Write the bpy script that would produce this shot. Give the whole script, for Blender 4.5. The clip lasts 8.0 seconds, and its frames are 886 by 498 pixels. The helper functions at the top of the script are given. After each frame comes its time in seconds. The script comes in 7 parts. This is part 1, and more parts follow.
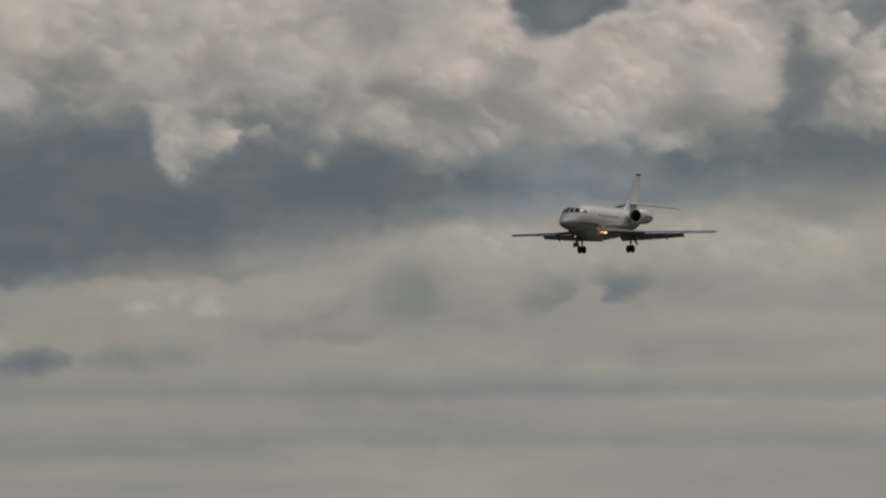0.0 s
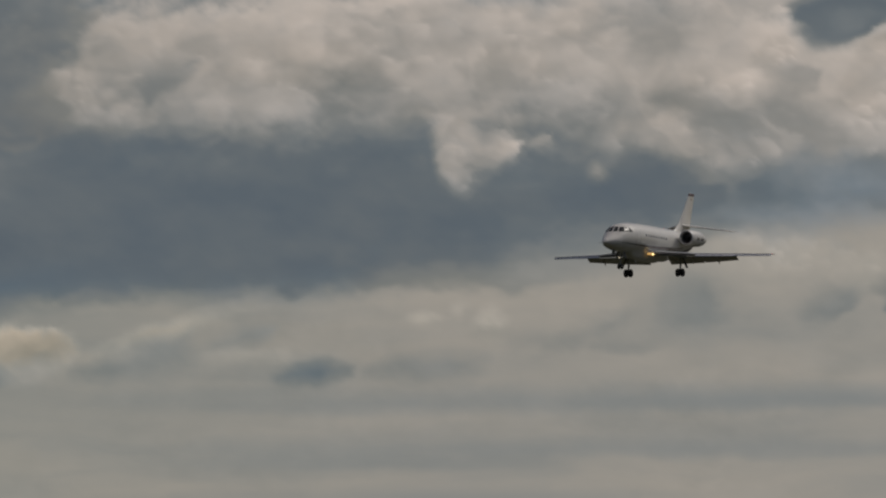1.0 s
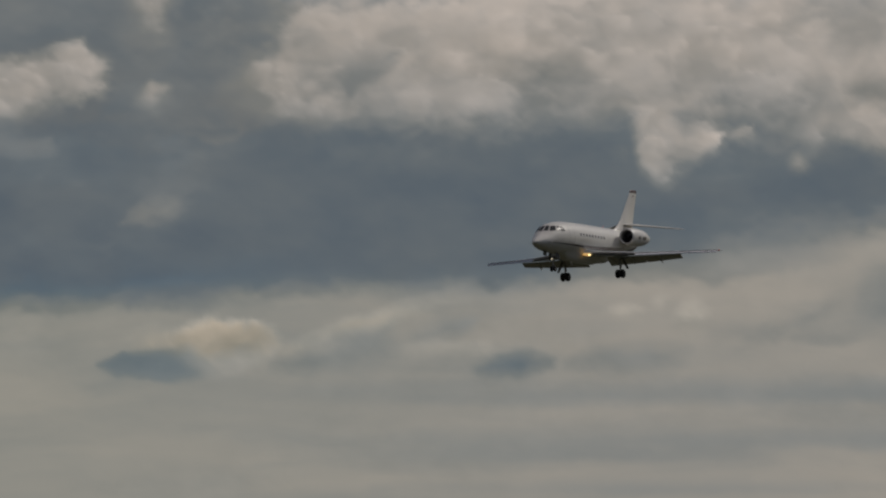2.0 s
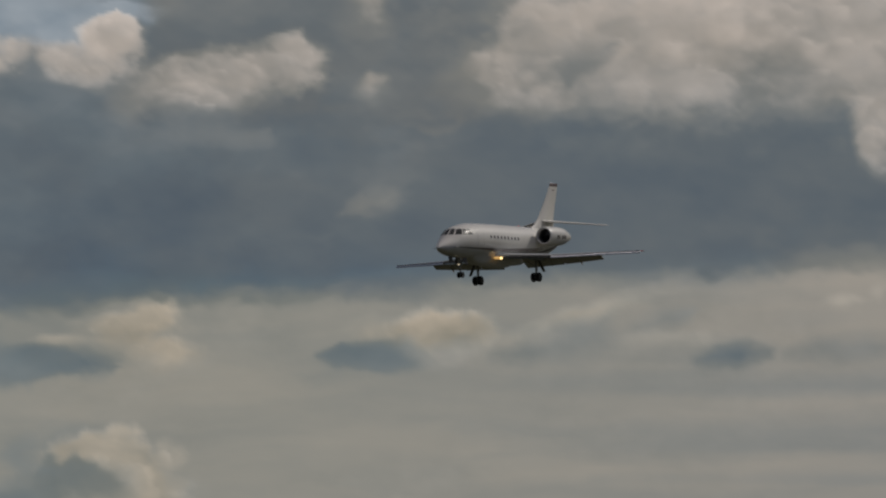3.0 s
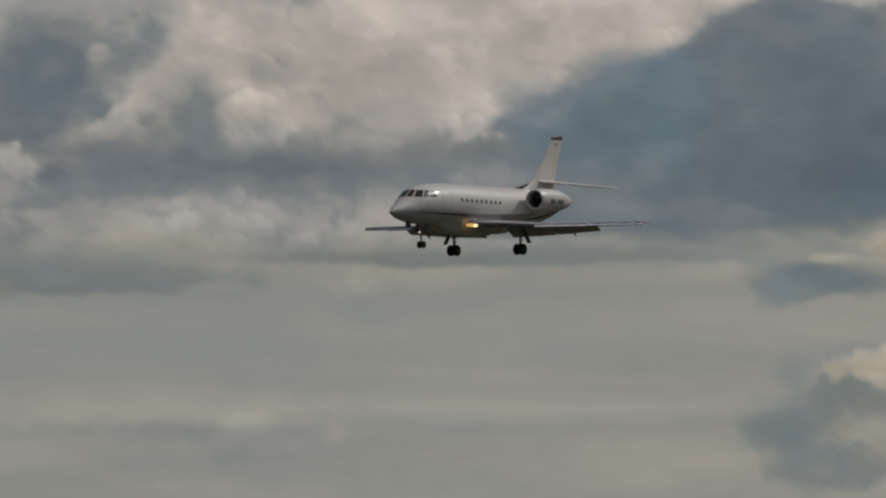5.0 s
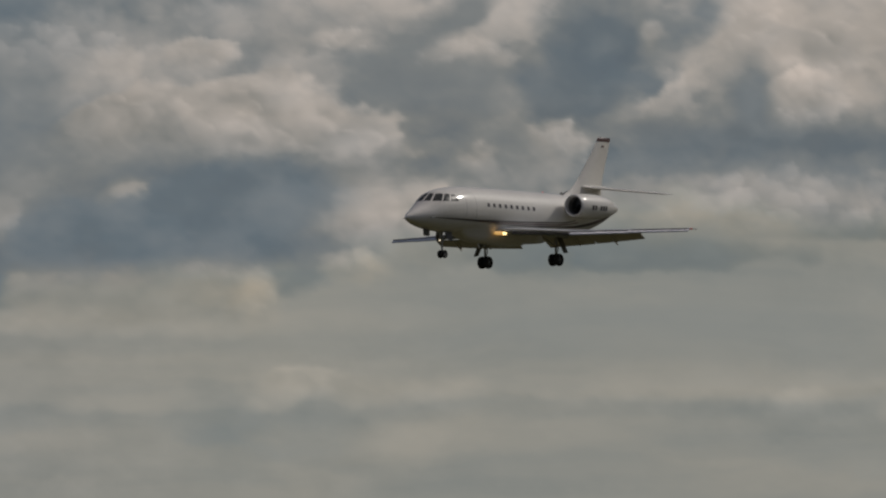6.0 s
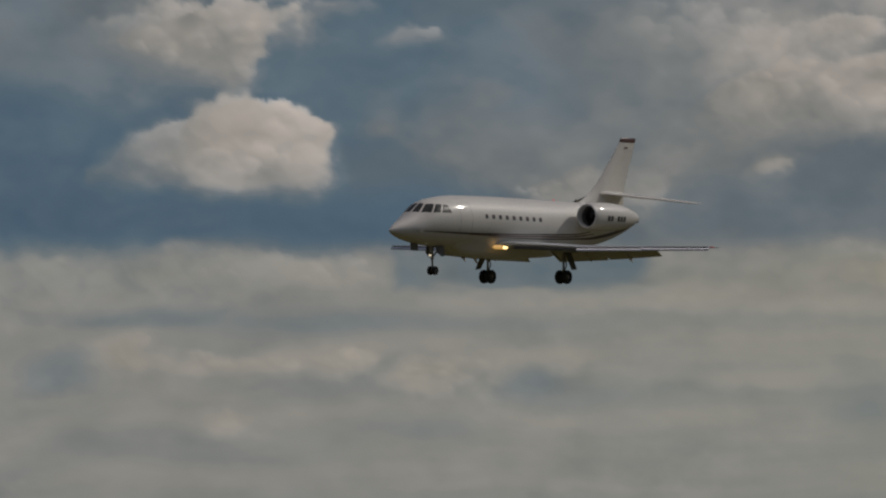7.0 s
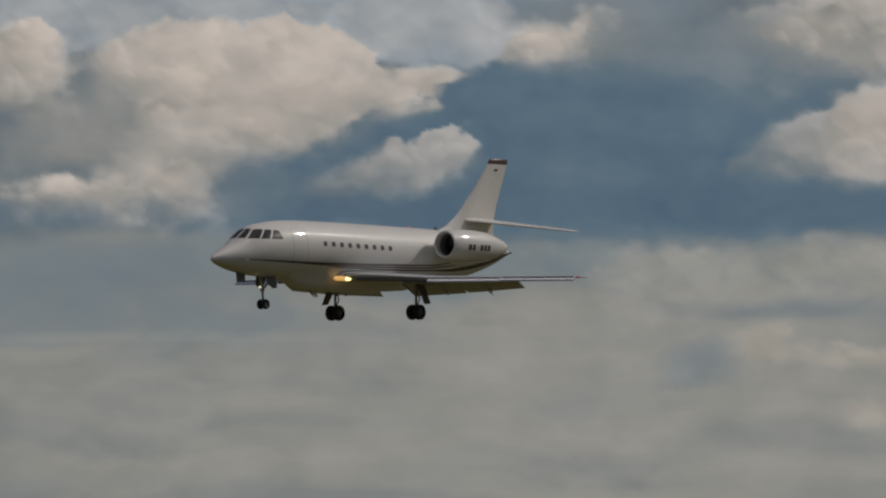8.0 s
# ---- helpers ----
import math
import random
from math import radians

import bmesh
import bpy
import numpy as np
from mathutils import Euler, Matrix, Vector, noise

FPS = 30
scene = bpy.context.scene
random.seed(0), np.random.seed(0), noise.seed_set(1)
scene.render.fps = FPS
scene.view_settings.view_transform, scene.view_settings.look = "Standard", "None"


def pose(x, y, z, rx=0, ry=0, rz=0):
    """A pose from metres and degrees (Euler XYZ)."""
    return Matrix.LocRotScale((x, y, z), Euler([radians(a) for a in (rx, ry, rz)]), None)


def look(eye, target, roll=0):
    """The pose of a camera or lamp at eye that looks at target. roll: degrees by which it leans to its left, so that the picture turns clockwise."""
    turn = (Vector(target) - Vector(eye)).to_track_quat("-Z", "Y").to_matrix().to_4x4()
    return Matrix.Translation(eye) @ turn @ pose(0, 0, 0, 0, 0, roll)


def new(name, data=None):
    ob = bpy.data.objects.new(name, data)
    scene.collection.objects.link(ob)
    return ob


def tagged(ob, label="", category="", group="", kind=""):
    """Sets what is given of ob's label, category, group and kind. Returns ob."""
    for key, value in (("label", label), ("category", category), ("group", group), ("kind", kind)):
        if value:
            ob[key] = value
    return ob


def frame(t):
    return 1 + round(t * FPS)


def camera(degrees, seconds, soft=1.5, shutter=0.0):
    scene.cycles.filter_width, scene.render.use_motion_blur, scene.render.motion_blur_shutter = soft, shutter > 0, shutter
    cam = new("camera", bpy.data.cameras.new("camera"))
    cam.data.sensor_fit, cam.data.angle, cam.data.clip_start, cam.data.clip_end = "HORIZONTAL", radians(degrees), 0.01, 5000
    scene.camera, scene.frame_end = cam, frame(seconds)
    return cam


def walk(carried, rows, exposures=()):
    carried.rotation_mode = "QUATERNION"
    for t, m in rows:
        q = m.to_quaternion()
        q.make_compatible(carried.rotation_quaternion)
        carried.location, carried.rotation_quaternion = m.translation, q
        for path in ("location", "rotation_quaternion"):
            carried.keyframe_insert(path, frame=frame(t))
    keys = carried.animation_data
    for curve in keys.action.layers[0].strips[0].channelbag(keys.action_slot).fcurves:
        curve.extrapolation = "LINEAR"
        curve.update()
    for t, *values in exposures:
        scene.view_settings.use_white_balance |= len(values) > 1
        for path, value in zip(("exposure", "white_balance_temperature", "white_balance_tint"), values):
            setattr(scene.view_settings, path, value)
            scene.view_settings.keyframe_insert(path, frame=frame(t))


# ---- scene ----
# ---------------------------------------------------------------- camera
LENS = 4.523
EXPOSURE = ((0.0, 0.05), (1.0, 0.0), (2.5, -0.03), (3.0, -0.05), (3.5, 0.06), (4.0, 0.07), (5.5, 0.07), (6.5, -0.04), (7.0, -0.09), (7.5, 0.0), (8.0, 0.12))
EYE = (0.0, 0.0, 1.7)
cam = camera(LENS, 8.0, soft=2.2)
walk(cam, [(t, pose(*EYE, 90 + pitch, 0, yaw)) for t, yaw, pitch in [  # seconds, yaw to the left, pitch up
    (0.0, 0.000, 2.366),
    (0.2, 0.223, 2.385),
    (0.3, 0.327, 2.405),
    (0.5, 0.520, 2.415),
    (0.7, 0.751, 2.393),
    (0.8, 0.956, 2.386),
    (1.0, 1.441, 2.418),
    (1.2, 1.802, 2.418),
    (2.3, 2.651, 2.354),
    (2.5, 2.819, 2.331),
    (2.7, 3.059, 2.295),
    (2.8, 3.223, 2.320),
    (3.0, 3.587, 2.328),
    (3.2, 3.917, 2.304),
    (3.3, 4.070, 2.304),
    (3.5, 4.341, 2.293),
    (3.7, 4.671, 2.244),
    (3.8, 4.852, 2.223),
    (4.0, 5.248, 2.048),
    (4.2, 5.730, 2.057),
    (5.3, 8.229, 1.869),
    (5.5, 8.748, 1.869),
    (5.7, 9.371, 1.836),
    (5.8, 9.674, 1.844),
    (6.0, 10.366, 1.797),
    (6.2, 11.117, 1.731),
    (6.3, 11.491, 1.641),
    (6.5, 12.214, 1.638),
    (6.7, 12.774, 1.675),
    (6.8, 13.041, 1.668),
    (7.0, 13.667, 1.676),
    (7.2, 14.316, 1.680),
    (7.3, 14.641, 1.666),
    (7.5, 15.267, 1.635),
    (7.7, 15.826, 1.651),
    (7.8, 16.139, 1.652),
    (8.0, 16.945, 1.630),
]], exposures=[(t, -1.0 + e) for t, e in EXPOSURE])

# ---------------------------------------------------------------- light
SUN_TURN, SUN_HEIGHT = 46.0, 38.0      # degrees to the right of the y axis, above the horizon
world = bpy.data.worlds.new("sky_light")
scene.world = world
world.use_nodes = True
wn, wl = world.node_tree.nodes, world.node_tree.links
wn.clear()
w_out, w_bg, w_sky = wn.new("ShaderNodeOutputWorld"), wn.new("ShaderNodeBackground"), wn.new("ShaderNodeTexSky")
w_mix = wn.new("ShaderNodeMix")
w_mix.data_type = "RGBA"
w_sky.sky_type, w_sky.sun_disc = "NISHITA", False
w_sky.sun_elevation, w_sky.sun_rotation = radians(SUN_HEIGHT), radians(SUN_TURN)
w_mix.inputs[0].default_value = 0.7
# broken cloud over the whole sky, brighter overhead than at the horizon
w_deck = wn.new("ShaderNodeTexSky")
w_deck.sky_type, w_deck.sun_disc, w_deck.sun_elevation = "NISHITA", False, radians(90)
w_deck.air_density, w_deck.dust_density, w_deck.ozone_density = 0.35, 6.0, 0.0
wl.new(w_deck.outputs[0], w_mix.inputs[7])
w_bg.inputs["Strength"].default_value = 0.090
wl.new(w_sky.outputs[0], w_mix.inputs[6])
wl.new(w_mix.outputs[2], w_bg.inputs["Color"])
wl.new(w_bg.outputs[0], w_out.inputs["Surface"])

sun = new("sun", bpy.data.lights.new("sun", "SUN"))
sun.data.energy, sun.data.angle, sun.data.color = 2.4, radians(0.6), (1.0, 0.94, 0.86)
sun_way = Vector((math.sin(radians(SUN_TURN)) * math.cos(radians(SUN_HEIGHT)),
                  math.cos(radians(SUN_TURN)) * math.cos(radians(SUN_HEIGHT)), math.sin(radians(SUN_HEIGHT))))
sun.matrix_world = look(sun_way * 300, (0, 0, 0))


# ---------------------------------------------------------------- materials
def material(name, rgb, rough=0.5, metal=0.0, coat=0.0, vary=0.0, scale=3.0, bump=0.0, glow=None, glow_strength=0.0, spec=0.5):
    """A surface with two scales of stain and grain on its base colour."""
    mat = bpy.data.materials.new(name)
    mat.use_nodes = True
    n, l = mat.node_tree.nodes, mat.node_tree.links
    b = n["Principled BSDF"]
    b.inputs["Roughness"].default_value, b.inputs["Metallic"].default_value = rough, metal
    b.inputs["Base Color"].default_value = (*rgb, 1)
    b.inputs["Specular IOR Level"].default_value = spec
    b.inputs["Coat Weight"].default_value, b.inputs["Coat Roughness"].default_value = coat, 0.08
    if glow:
        b.inputs["Emission Color"].default_value, b.inputs["Emission Strength"].default_value = (*glow, 1), glow_strength
    if vary or bump:
        tc, big, fine, add = n.new("ShaderNodeTexCoord"), n.new("ShaderNodeTexNoise"), n.new("ShaderNodeTexNoise"), n.new("ShaderNodeMath")
        big.inputs["Scale"].default_value, fine.inputs["Scale"].default_value = scale, scale * 9
        big.inputs["Detail"].default_value = fine.inputs["Detail"].default_value = 4
        l.new(tc.outputs["Object"], big.inputs["Vector"])
        l.new(tc.outputs["Object"], fine.inputs["Vector"])
        add.operation = "ADD"
        l.new(big.outputs["Fac"], add.inputs[0])
        l.new(fine.outputs["Fac"], add.inputs[1])
        span = n.new("ShaderNodeMapRange")
        span.inputs["From Min"].default_value, span.inputs["From Max"].default_value = 0.6, 1.4
        l.new(add.outputs[0], span.inputs["Value"])
        mix = n.new("ShaderNodeMix")
        mix.data_type = "RGBA"
        mix.inputs[6].default_value = (*[c * (1 - vary) for c in rgb], 1)
        mix.inputs[7].default_value = (*[min(1, c * (1 + vary * 0.6)) for c in rgb], 1)
        l.new(span.outputs[0], mix.inputs[0])
        l.new(mix.outputs[2], b.inputs["Base Color"])
        if bump:
            bp = n.new("ShaderNodeBump")
            bp.inputs["Strength"].default_value, bp.inputs["Distance"].default_value = bump, 0.01
            l.new(fine.outputs["Fac"], bp.inputs["Height"])
            l.new(bp.outputs[0], b.inputs["Normal"])
    return mat


WHITE = material("white_aircraft_paint", (0.75, 0.73, 0.68), 0.50, 0, 0.60, 0.07, 0.7, spec=0.35)
WING_GREY = material("grey_wing_paint", (0.44, 0.46, 0.49), 0.42, 0, 0.2, 0.10, 1.1)
SLAT = material("polished_slat_metal", (0.69, 0.72, 0.79), 0.32, 0.6, 0, 0.08, 1.5)
# shade of the inner slat's underside and the slat gap, as a dark colour
SLOT_SHADE = material("slat_slot_shade", (0.10, 0.095, 0.085), 0.6, 0, 0, 0.15, 2)
LIP = material("pale_intake_lip", (0.66, 0.65, 0.63), 0.5, 0.2, 0, 0.06, 3)
TAXI = material("taxi_light_glow", (0.9, 0.88, 0.8), 0.2, 0, 0, 0, 1, 0, (1.0, 0.85, 0.6), 1.9)
BARE = material("bare_leading_edge_metal", (0.62, 0.63, 0.64), 0.30, 0.85, 0, 0.10, 2.0)
FLAP_GREY = material("flap_paint", (0.62, 0.60, 0.56), 0.5, 0, 0.1, 0.12, 1.5)
SEAM = material("panel_seam", (0.48, 0.47, 0.45), 0.6)
GLASS = material("dark_cockpit_glass", (0.040, 0.044, 0.046), 0.32, 0, 0.0, spec=0.12)
CABIN_GLASS = material("cabin_window_glass", (0.11, 0.10, 0.095), 0.15, 0, 0.3)
FRAME = material("window_frame", (0.30, 0.29, 0.28), 0.5, 0.1)
BROWN = material("brown_stripe_paint", (0.060, 0.036, 0.030), 0.35, 0, 0.4, 0.1, 2)
RED = material("dark_red_stripe_paint", (0.11, 0.026, 0.022), 0.35, 0, 0.4, 0.1, 2)
CAP_RED = material("dark_red_fin_cap_paint", (0.085, 0.030, 0.026), 0.4, 0, 0.3, 0.15, 3)
RUBBER = material("tyre_rubber", (0.020, 0.019, 0.018), 0.8, 0, 0, 0.2, 8, 0.3)
HUB = material("wheel_hub_metal", (0.09, 0.09, 0.088), 0.6, 0.3, 0, 0.15, 6)
GEAR = material("gear_leg_paint", (0.36, 0.35, 0.33), 0.45, 0.2, 0, 0.15, 6)
DOOR_DARK = material("gear_door_inside", (0.16, 0.155, 0.14), 0.6, 0, 0, 0.15, 4)
DUCT = material("intake_duct", (0.19, 0.185, 0.175), 0.5, 0.3, 0, 0.1, 5)
FAN = material("fan_blade_metal", (0.10, 0.10, 0.105), 0.35, 0.9)
EXHAUST = material("exhaust_metal", (0.22, 0.19, 0.16), 0.4, 0.9, 0, 0.25, 5)
INK = material("dark_lettering_paint", (0.075, 0.070, 0.070), 0.4)
LAMP = material("landing_light_glow", (0.9, 0.8, 0.6), 0.2, 0, 0, 0, 1, 0, (1.0, 0.70, 0.30), 5.0)
LAMP_LENS = material("landing_light_lens", (0.8, 0.62, 0.35), 0.15, 0, 0.5, 0, 1, 0, (1.0, 0.55, 0.16), 1.1)
NAV_RED = material("red_navigation_lens", (0.6, 0.03, 0.02), 0.2, 0, 0.4, 0, 1, 0, (1.0, 0.14, 0.10), 0.15)
NAV_GREEN = material("green_navigation_lens", (0.03, 0.4, 0.08), 0.2, 0, 0.4, 0, 1, 0, (0.1, 1.0, 0.3), 0.12)
BEACON = material("red_beacon_lens", (0.55, 0.05, 0.03), 0.2, 0, 0.4, 0, 1, 0, (1.0, 0.15, 0.10), 0.7)
GRASS = material("airfield_grass", (0.078, 0.067, 0.015), 0.95, 0, 0, 0.35, 0.05)


def darken_far_ground():
    """Mown dry grass nearer the camera, unevenly bordered by unseen ground under the approach, darkened to dim bounced
    light.
    """
    n, l = GRASS.node_tree.nodes, GRASS.node_tree.links
    b = n["Principled BSDF"]
    grass = b.inputs["Base Color"].links[0].from_socket
    tc, split, rag, add, span, mix = (n.new("ShaderNode" + k) for k in ("TexCoord", "SeparateXYZ", "TexNoise", "Math", "MapRange", "Mix"))
    l.new(tc.outputs["Object"], split.inputs[0])
    l.new(tc.outputs["Object"], rag.inputs["Vector"])
    rag.inputs["Scale"].default_value, rag.inputs["Detail"].default_value = 0.02, 5
    add.operation, add.inputs[1].default_value = "MULTIPLY_ADD", 90.0
    l.new(rag.outputs["Fac"], add.inputs[0])
    l.new(split.outputs["Y"], add.inputs[2])
    span.inputs["From Min"].default_value, span.inputs["From Max"].default_value = 560.0, 690.0
    l.new(add.outputs[0], span.inputs["Value"])
    mix.data_type = "RGBA"
    l.new(span.outputs[0], mix.inputs[0])
    l.new(grass, mix.inputs[6])
    # dark tone added far out so less light bounces onto the jet's belly
    mix.inputs[7].default_value = (0.026, 0.027, 0.011, 1)
    l.new(mix.outputs[2], b.inputs["Base Color"])


darken_far_ground()


# ---------------------------------------------------------------- mesh helpers
def mesh_object(name, verts, faces, mat, parent=None, label="", smooth=True, sharp=35):
    me = bpy.data.meshes.new(name)
    me.from_pydata([tuple(v) for v in verts], [], faces)
    bm = bmesh.new()
    bm.from_mesh(me)
    bmesh.ops.remove_doubles(bm, verts=bm.verts, dist=1e-4)
    bmesh.ops.recalc_face_normals(bm, faces=bm.faces)
    for e in bm.edges:
        e.smooth = not (len(e.link_faces) == 2 and e.calc_face_angle(0) > radians(sharp))
    for f in bm.faces:
        f.smooth = smooth
    bm.to_mesh(me)
    bm.free()
    me.materials.append(mat)
    ob = new(name, me)
    if parent:
        ob.parent = parent
    if label:
        tagged(ob, label)
    return ob


def loft(rings, closed=True, caps=True):
    """Faces between rings of equal count."""
    n = len(rings[0])
    verts = [p for r in rings for p in r]
    faces = []
    for i in range(len(rings) - 1):
        for j in range(n if closed else n - 1):
            k = (j + 1) % n
            faces.append((i * n + j, i * n + k, (i + 1) * n + k, (i + 1) * n + j))
    if caps:
        faces.append(tuple(range(n)))
        faces.append(tuple((len(rings) - 1) * n + j for j in range(n)))
    return verts, faces


def lathe(profile, centre, seg=40, axis="x"):
    """A profile of (along, radius) turned about an axis through centre."""
    rings = []
    for a, r in profile:
        ring = []
        for j in range(seg):
            q = 2 * math.pi * j / seg
            c, s = math.cos(q) * r, math.sin(q) * r
            d = (a, c, s) if axis == "x" else ((c, a, s) if axis == "y" else (c, s, a))
            ring.append(Vector(centre) + Vector(d))
        rings.append(ring)
    return loft(rings, True, False)


def tube(points, radii, seg=14):
    """A round bar through points."""
    rings = []
    pts = [Vector(p) for p in points]
    for i, p in enumerate(pts):
        d = (pts[min(i + 1, len(pts) - 1)] - pts[max(i - 1, 0)]).normalized()
        u = d.orthogonal().normalized()
        v = d.cross(u)
        rings.append([p + (u * math.cos(2 * math.pi * j / seg) + v * math.sin(2 * math.pi * j / seg)) * radii[i] for j in range(seg)])
    return loft(rings)


def slab(corners, thick):
    """A bevelled plate of some thickness on a polygon."""
    c = [Vector(p) for p in corners]
    nrm = (c[1] - c[0]).cross(c[-1] - c[0]).normalized()
    mid = sum(c, Vector()) / len(c)
    inner = [mid + (p - mid) * 0.93 for p in c]
    rings = [[p - nrm * thick / 2 for p in inner], [p - nrm * thick * 0.2 for p in c], [p + nrm * thick * 0.2 for p in c], [p + nrm * thick / 2 for p in inner]]
    return loft(rings)


def joined(*pieces):
    verts, faces = [], []
    for v, f in pieces:
        faces += [tuple(i + len(verts) for i in q) for q in f]
        verts += list(v)
    return verts, faces


def hermite(xs, ys, x):
    """A smooth curve through a table."""
    xs, ys = np.array(xs, float), np.array(ys, float)
    d = np.gradient(ys, xs)
    i = int(min(max(np.searchsorted(xs, x) - 1, 0), len(xs) - 2))
    h = xs[i + 1] - xs[i]
    t = (x - xs[i]) / h
    return float((1 + 2 * t) * (1 - t) ** 2 * ys[i] + t * (1 - t) ** 2 * h * d[i] + t * t * (3 - 2 * t) * ys[i + 1] + t * t * (t - 1) * h * d[i + 1])


# ---------------------------------------------------------------- ground
def ground():
    n, rings = 72, [0, 20, 80, 250, 700, 1800, 4950]
    verts = [(0, 0, 0)] + [(r * math.cos(2 * math.pi * j / n), r * math.sin(2 * math.pi * j / n), 0) for r in rings[1:] for j in range(n)]
    faces = [(0, 1 + j, 1 + (j + 1) % n) for j in range(n)]
    for i in range(len(rings) - 2):
        faces += [(1 + i * n + j, 1 + (i + 1) * n + j, 1 + (i + 1) * n + (j + 1) % n, 1 + i * n + (j + 1) % n) for j in range(n)]
    tagged(mesh_object("ground", verts, faces, GRASS), "flat dry airfield grass reaching the horizon, made darker far out to dim bounced light", "grass", kind="structure")


ground()


# ---------------------------------------------------------------- cloudy sky in the distance
def lattice(shape_seed):
    return np.random.RandomState(shape_seed).rand(256, 256).astype(np.float32)


def value_noise(x, y, seed):
    g = lattice(seed)
    xi, yi = np.floor(x).astype(int), np.floor(y).astype(int)
    fx, fy = (x - xi).astype(np.float32), (y - yi).astype(np.float32)
    fx, fy = fx * fx * fx * (fx * (fx * 6 - 15) + 10), fy * fy * fy * (fy * (fy * 6 - 15) + 10)
    a, b = g[xi % 256, yi % 256], g[(xi + 1) % 256, yi % 256]
    c, d = g[xi % 256, (yi + 1) % 256], g[(xi + 1) % 256, (yi + 1) % 256]
    return (a + (b - a) * fx) * (1 - fy) + (c + (d - c) * fx) * fy


def fractal(x, y, seed, octaves=5, gain=0.5):
    total, amp, norm = np.zeros_like(x, dtype=np.float32), 1.0, 0.0
    for o in range(octaves):
        total += amp * (value_noise(x * 2 ** o + 17.3 * o, y * 2 ** o + 9.1 * o, seed + o) - 0.5)
        norm += amp
        amp *= gain
    return total / norm * 2


def cells(x, y, seed):
    """Rounded bumps: 1 at the middle of each scattered cell, falling towards its rim."""
    rx, ry = np.random.RandomState(seed).rand(64, 64).astype(np.float32), np.random.RandomState(seed + 1).rand(64, 64).astype(np.float32)
    xi, yi = np.floor(x).astype(int), np.floor(y).astype(int)
    best = np.full(x.shape, 9.0, np.float32)
    for i in (-1, 0, 1):
        for j in (-1, 0, 1):
            a, b = (xi + i) % 64, (yi + j) % 64
            best = np.minimum(best, (xi + i + rx[a, b] - x) ** 2 + (yi + j + ry[a, b] - y) ** 2)
    return np.clip(1 - best, 0, 1)


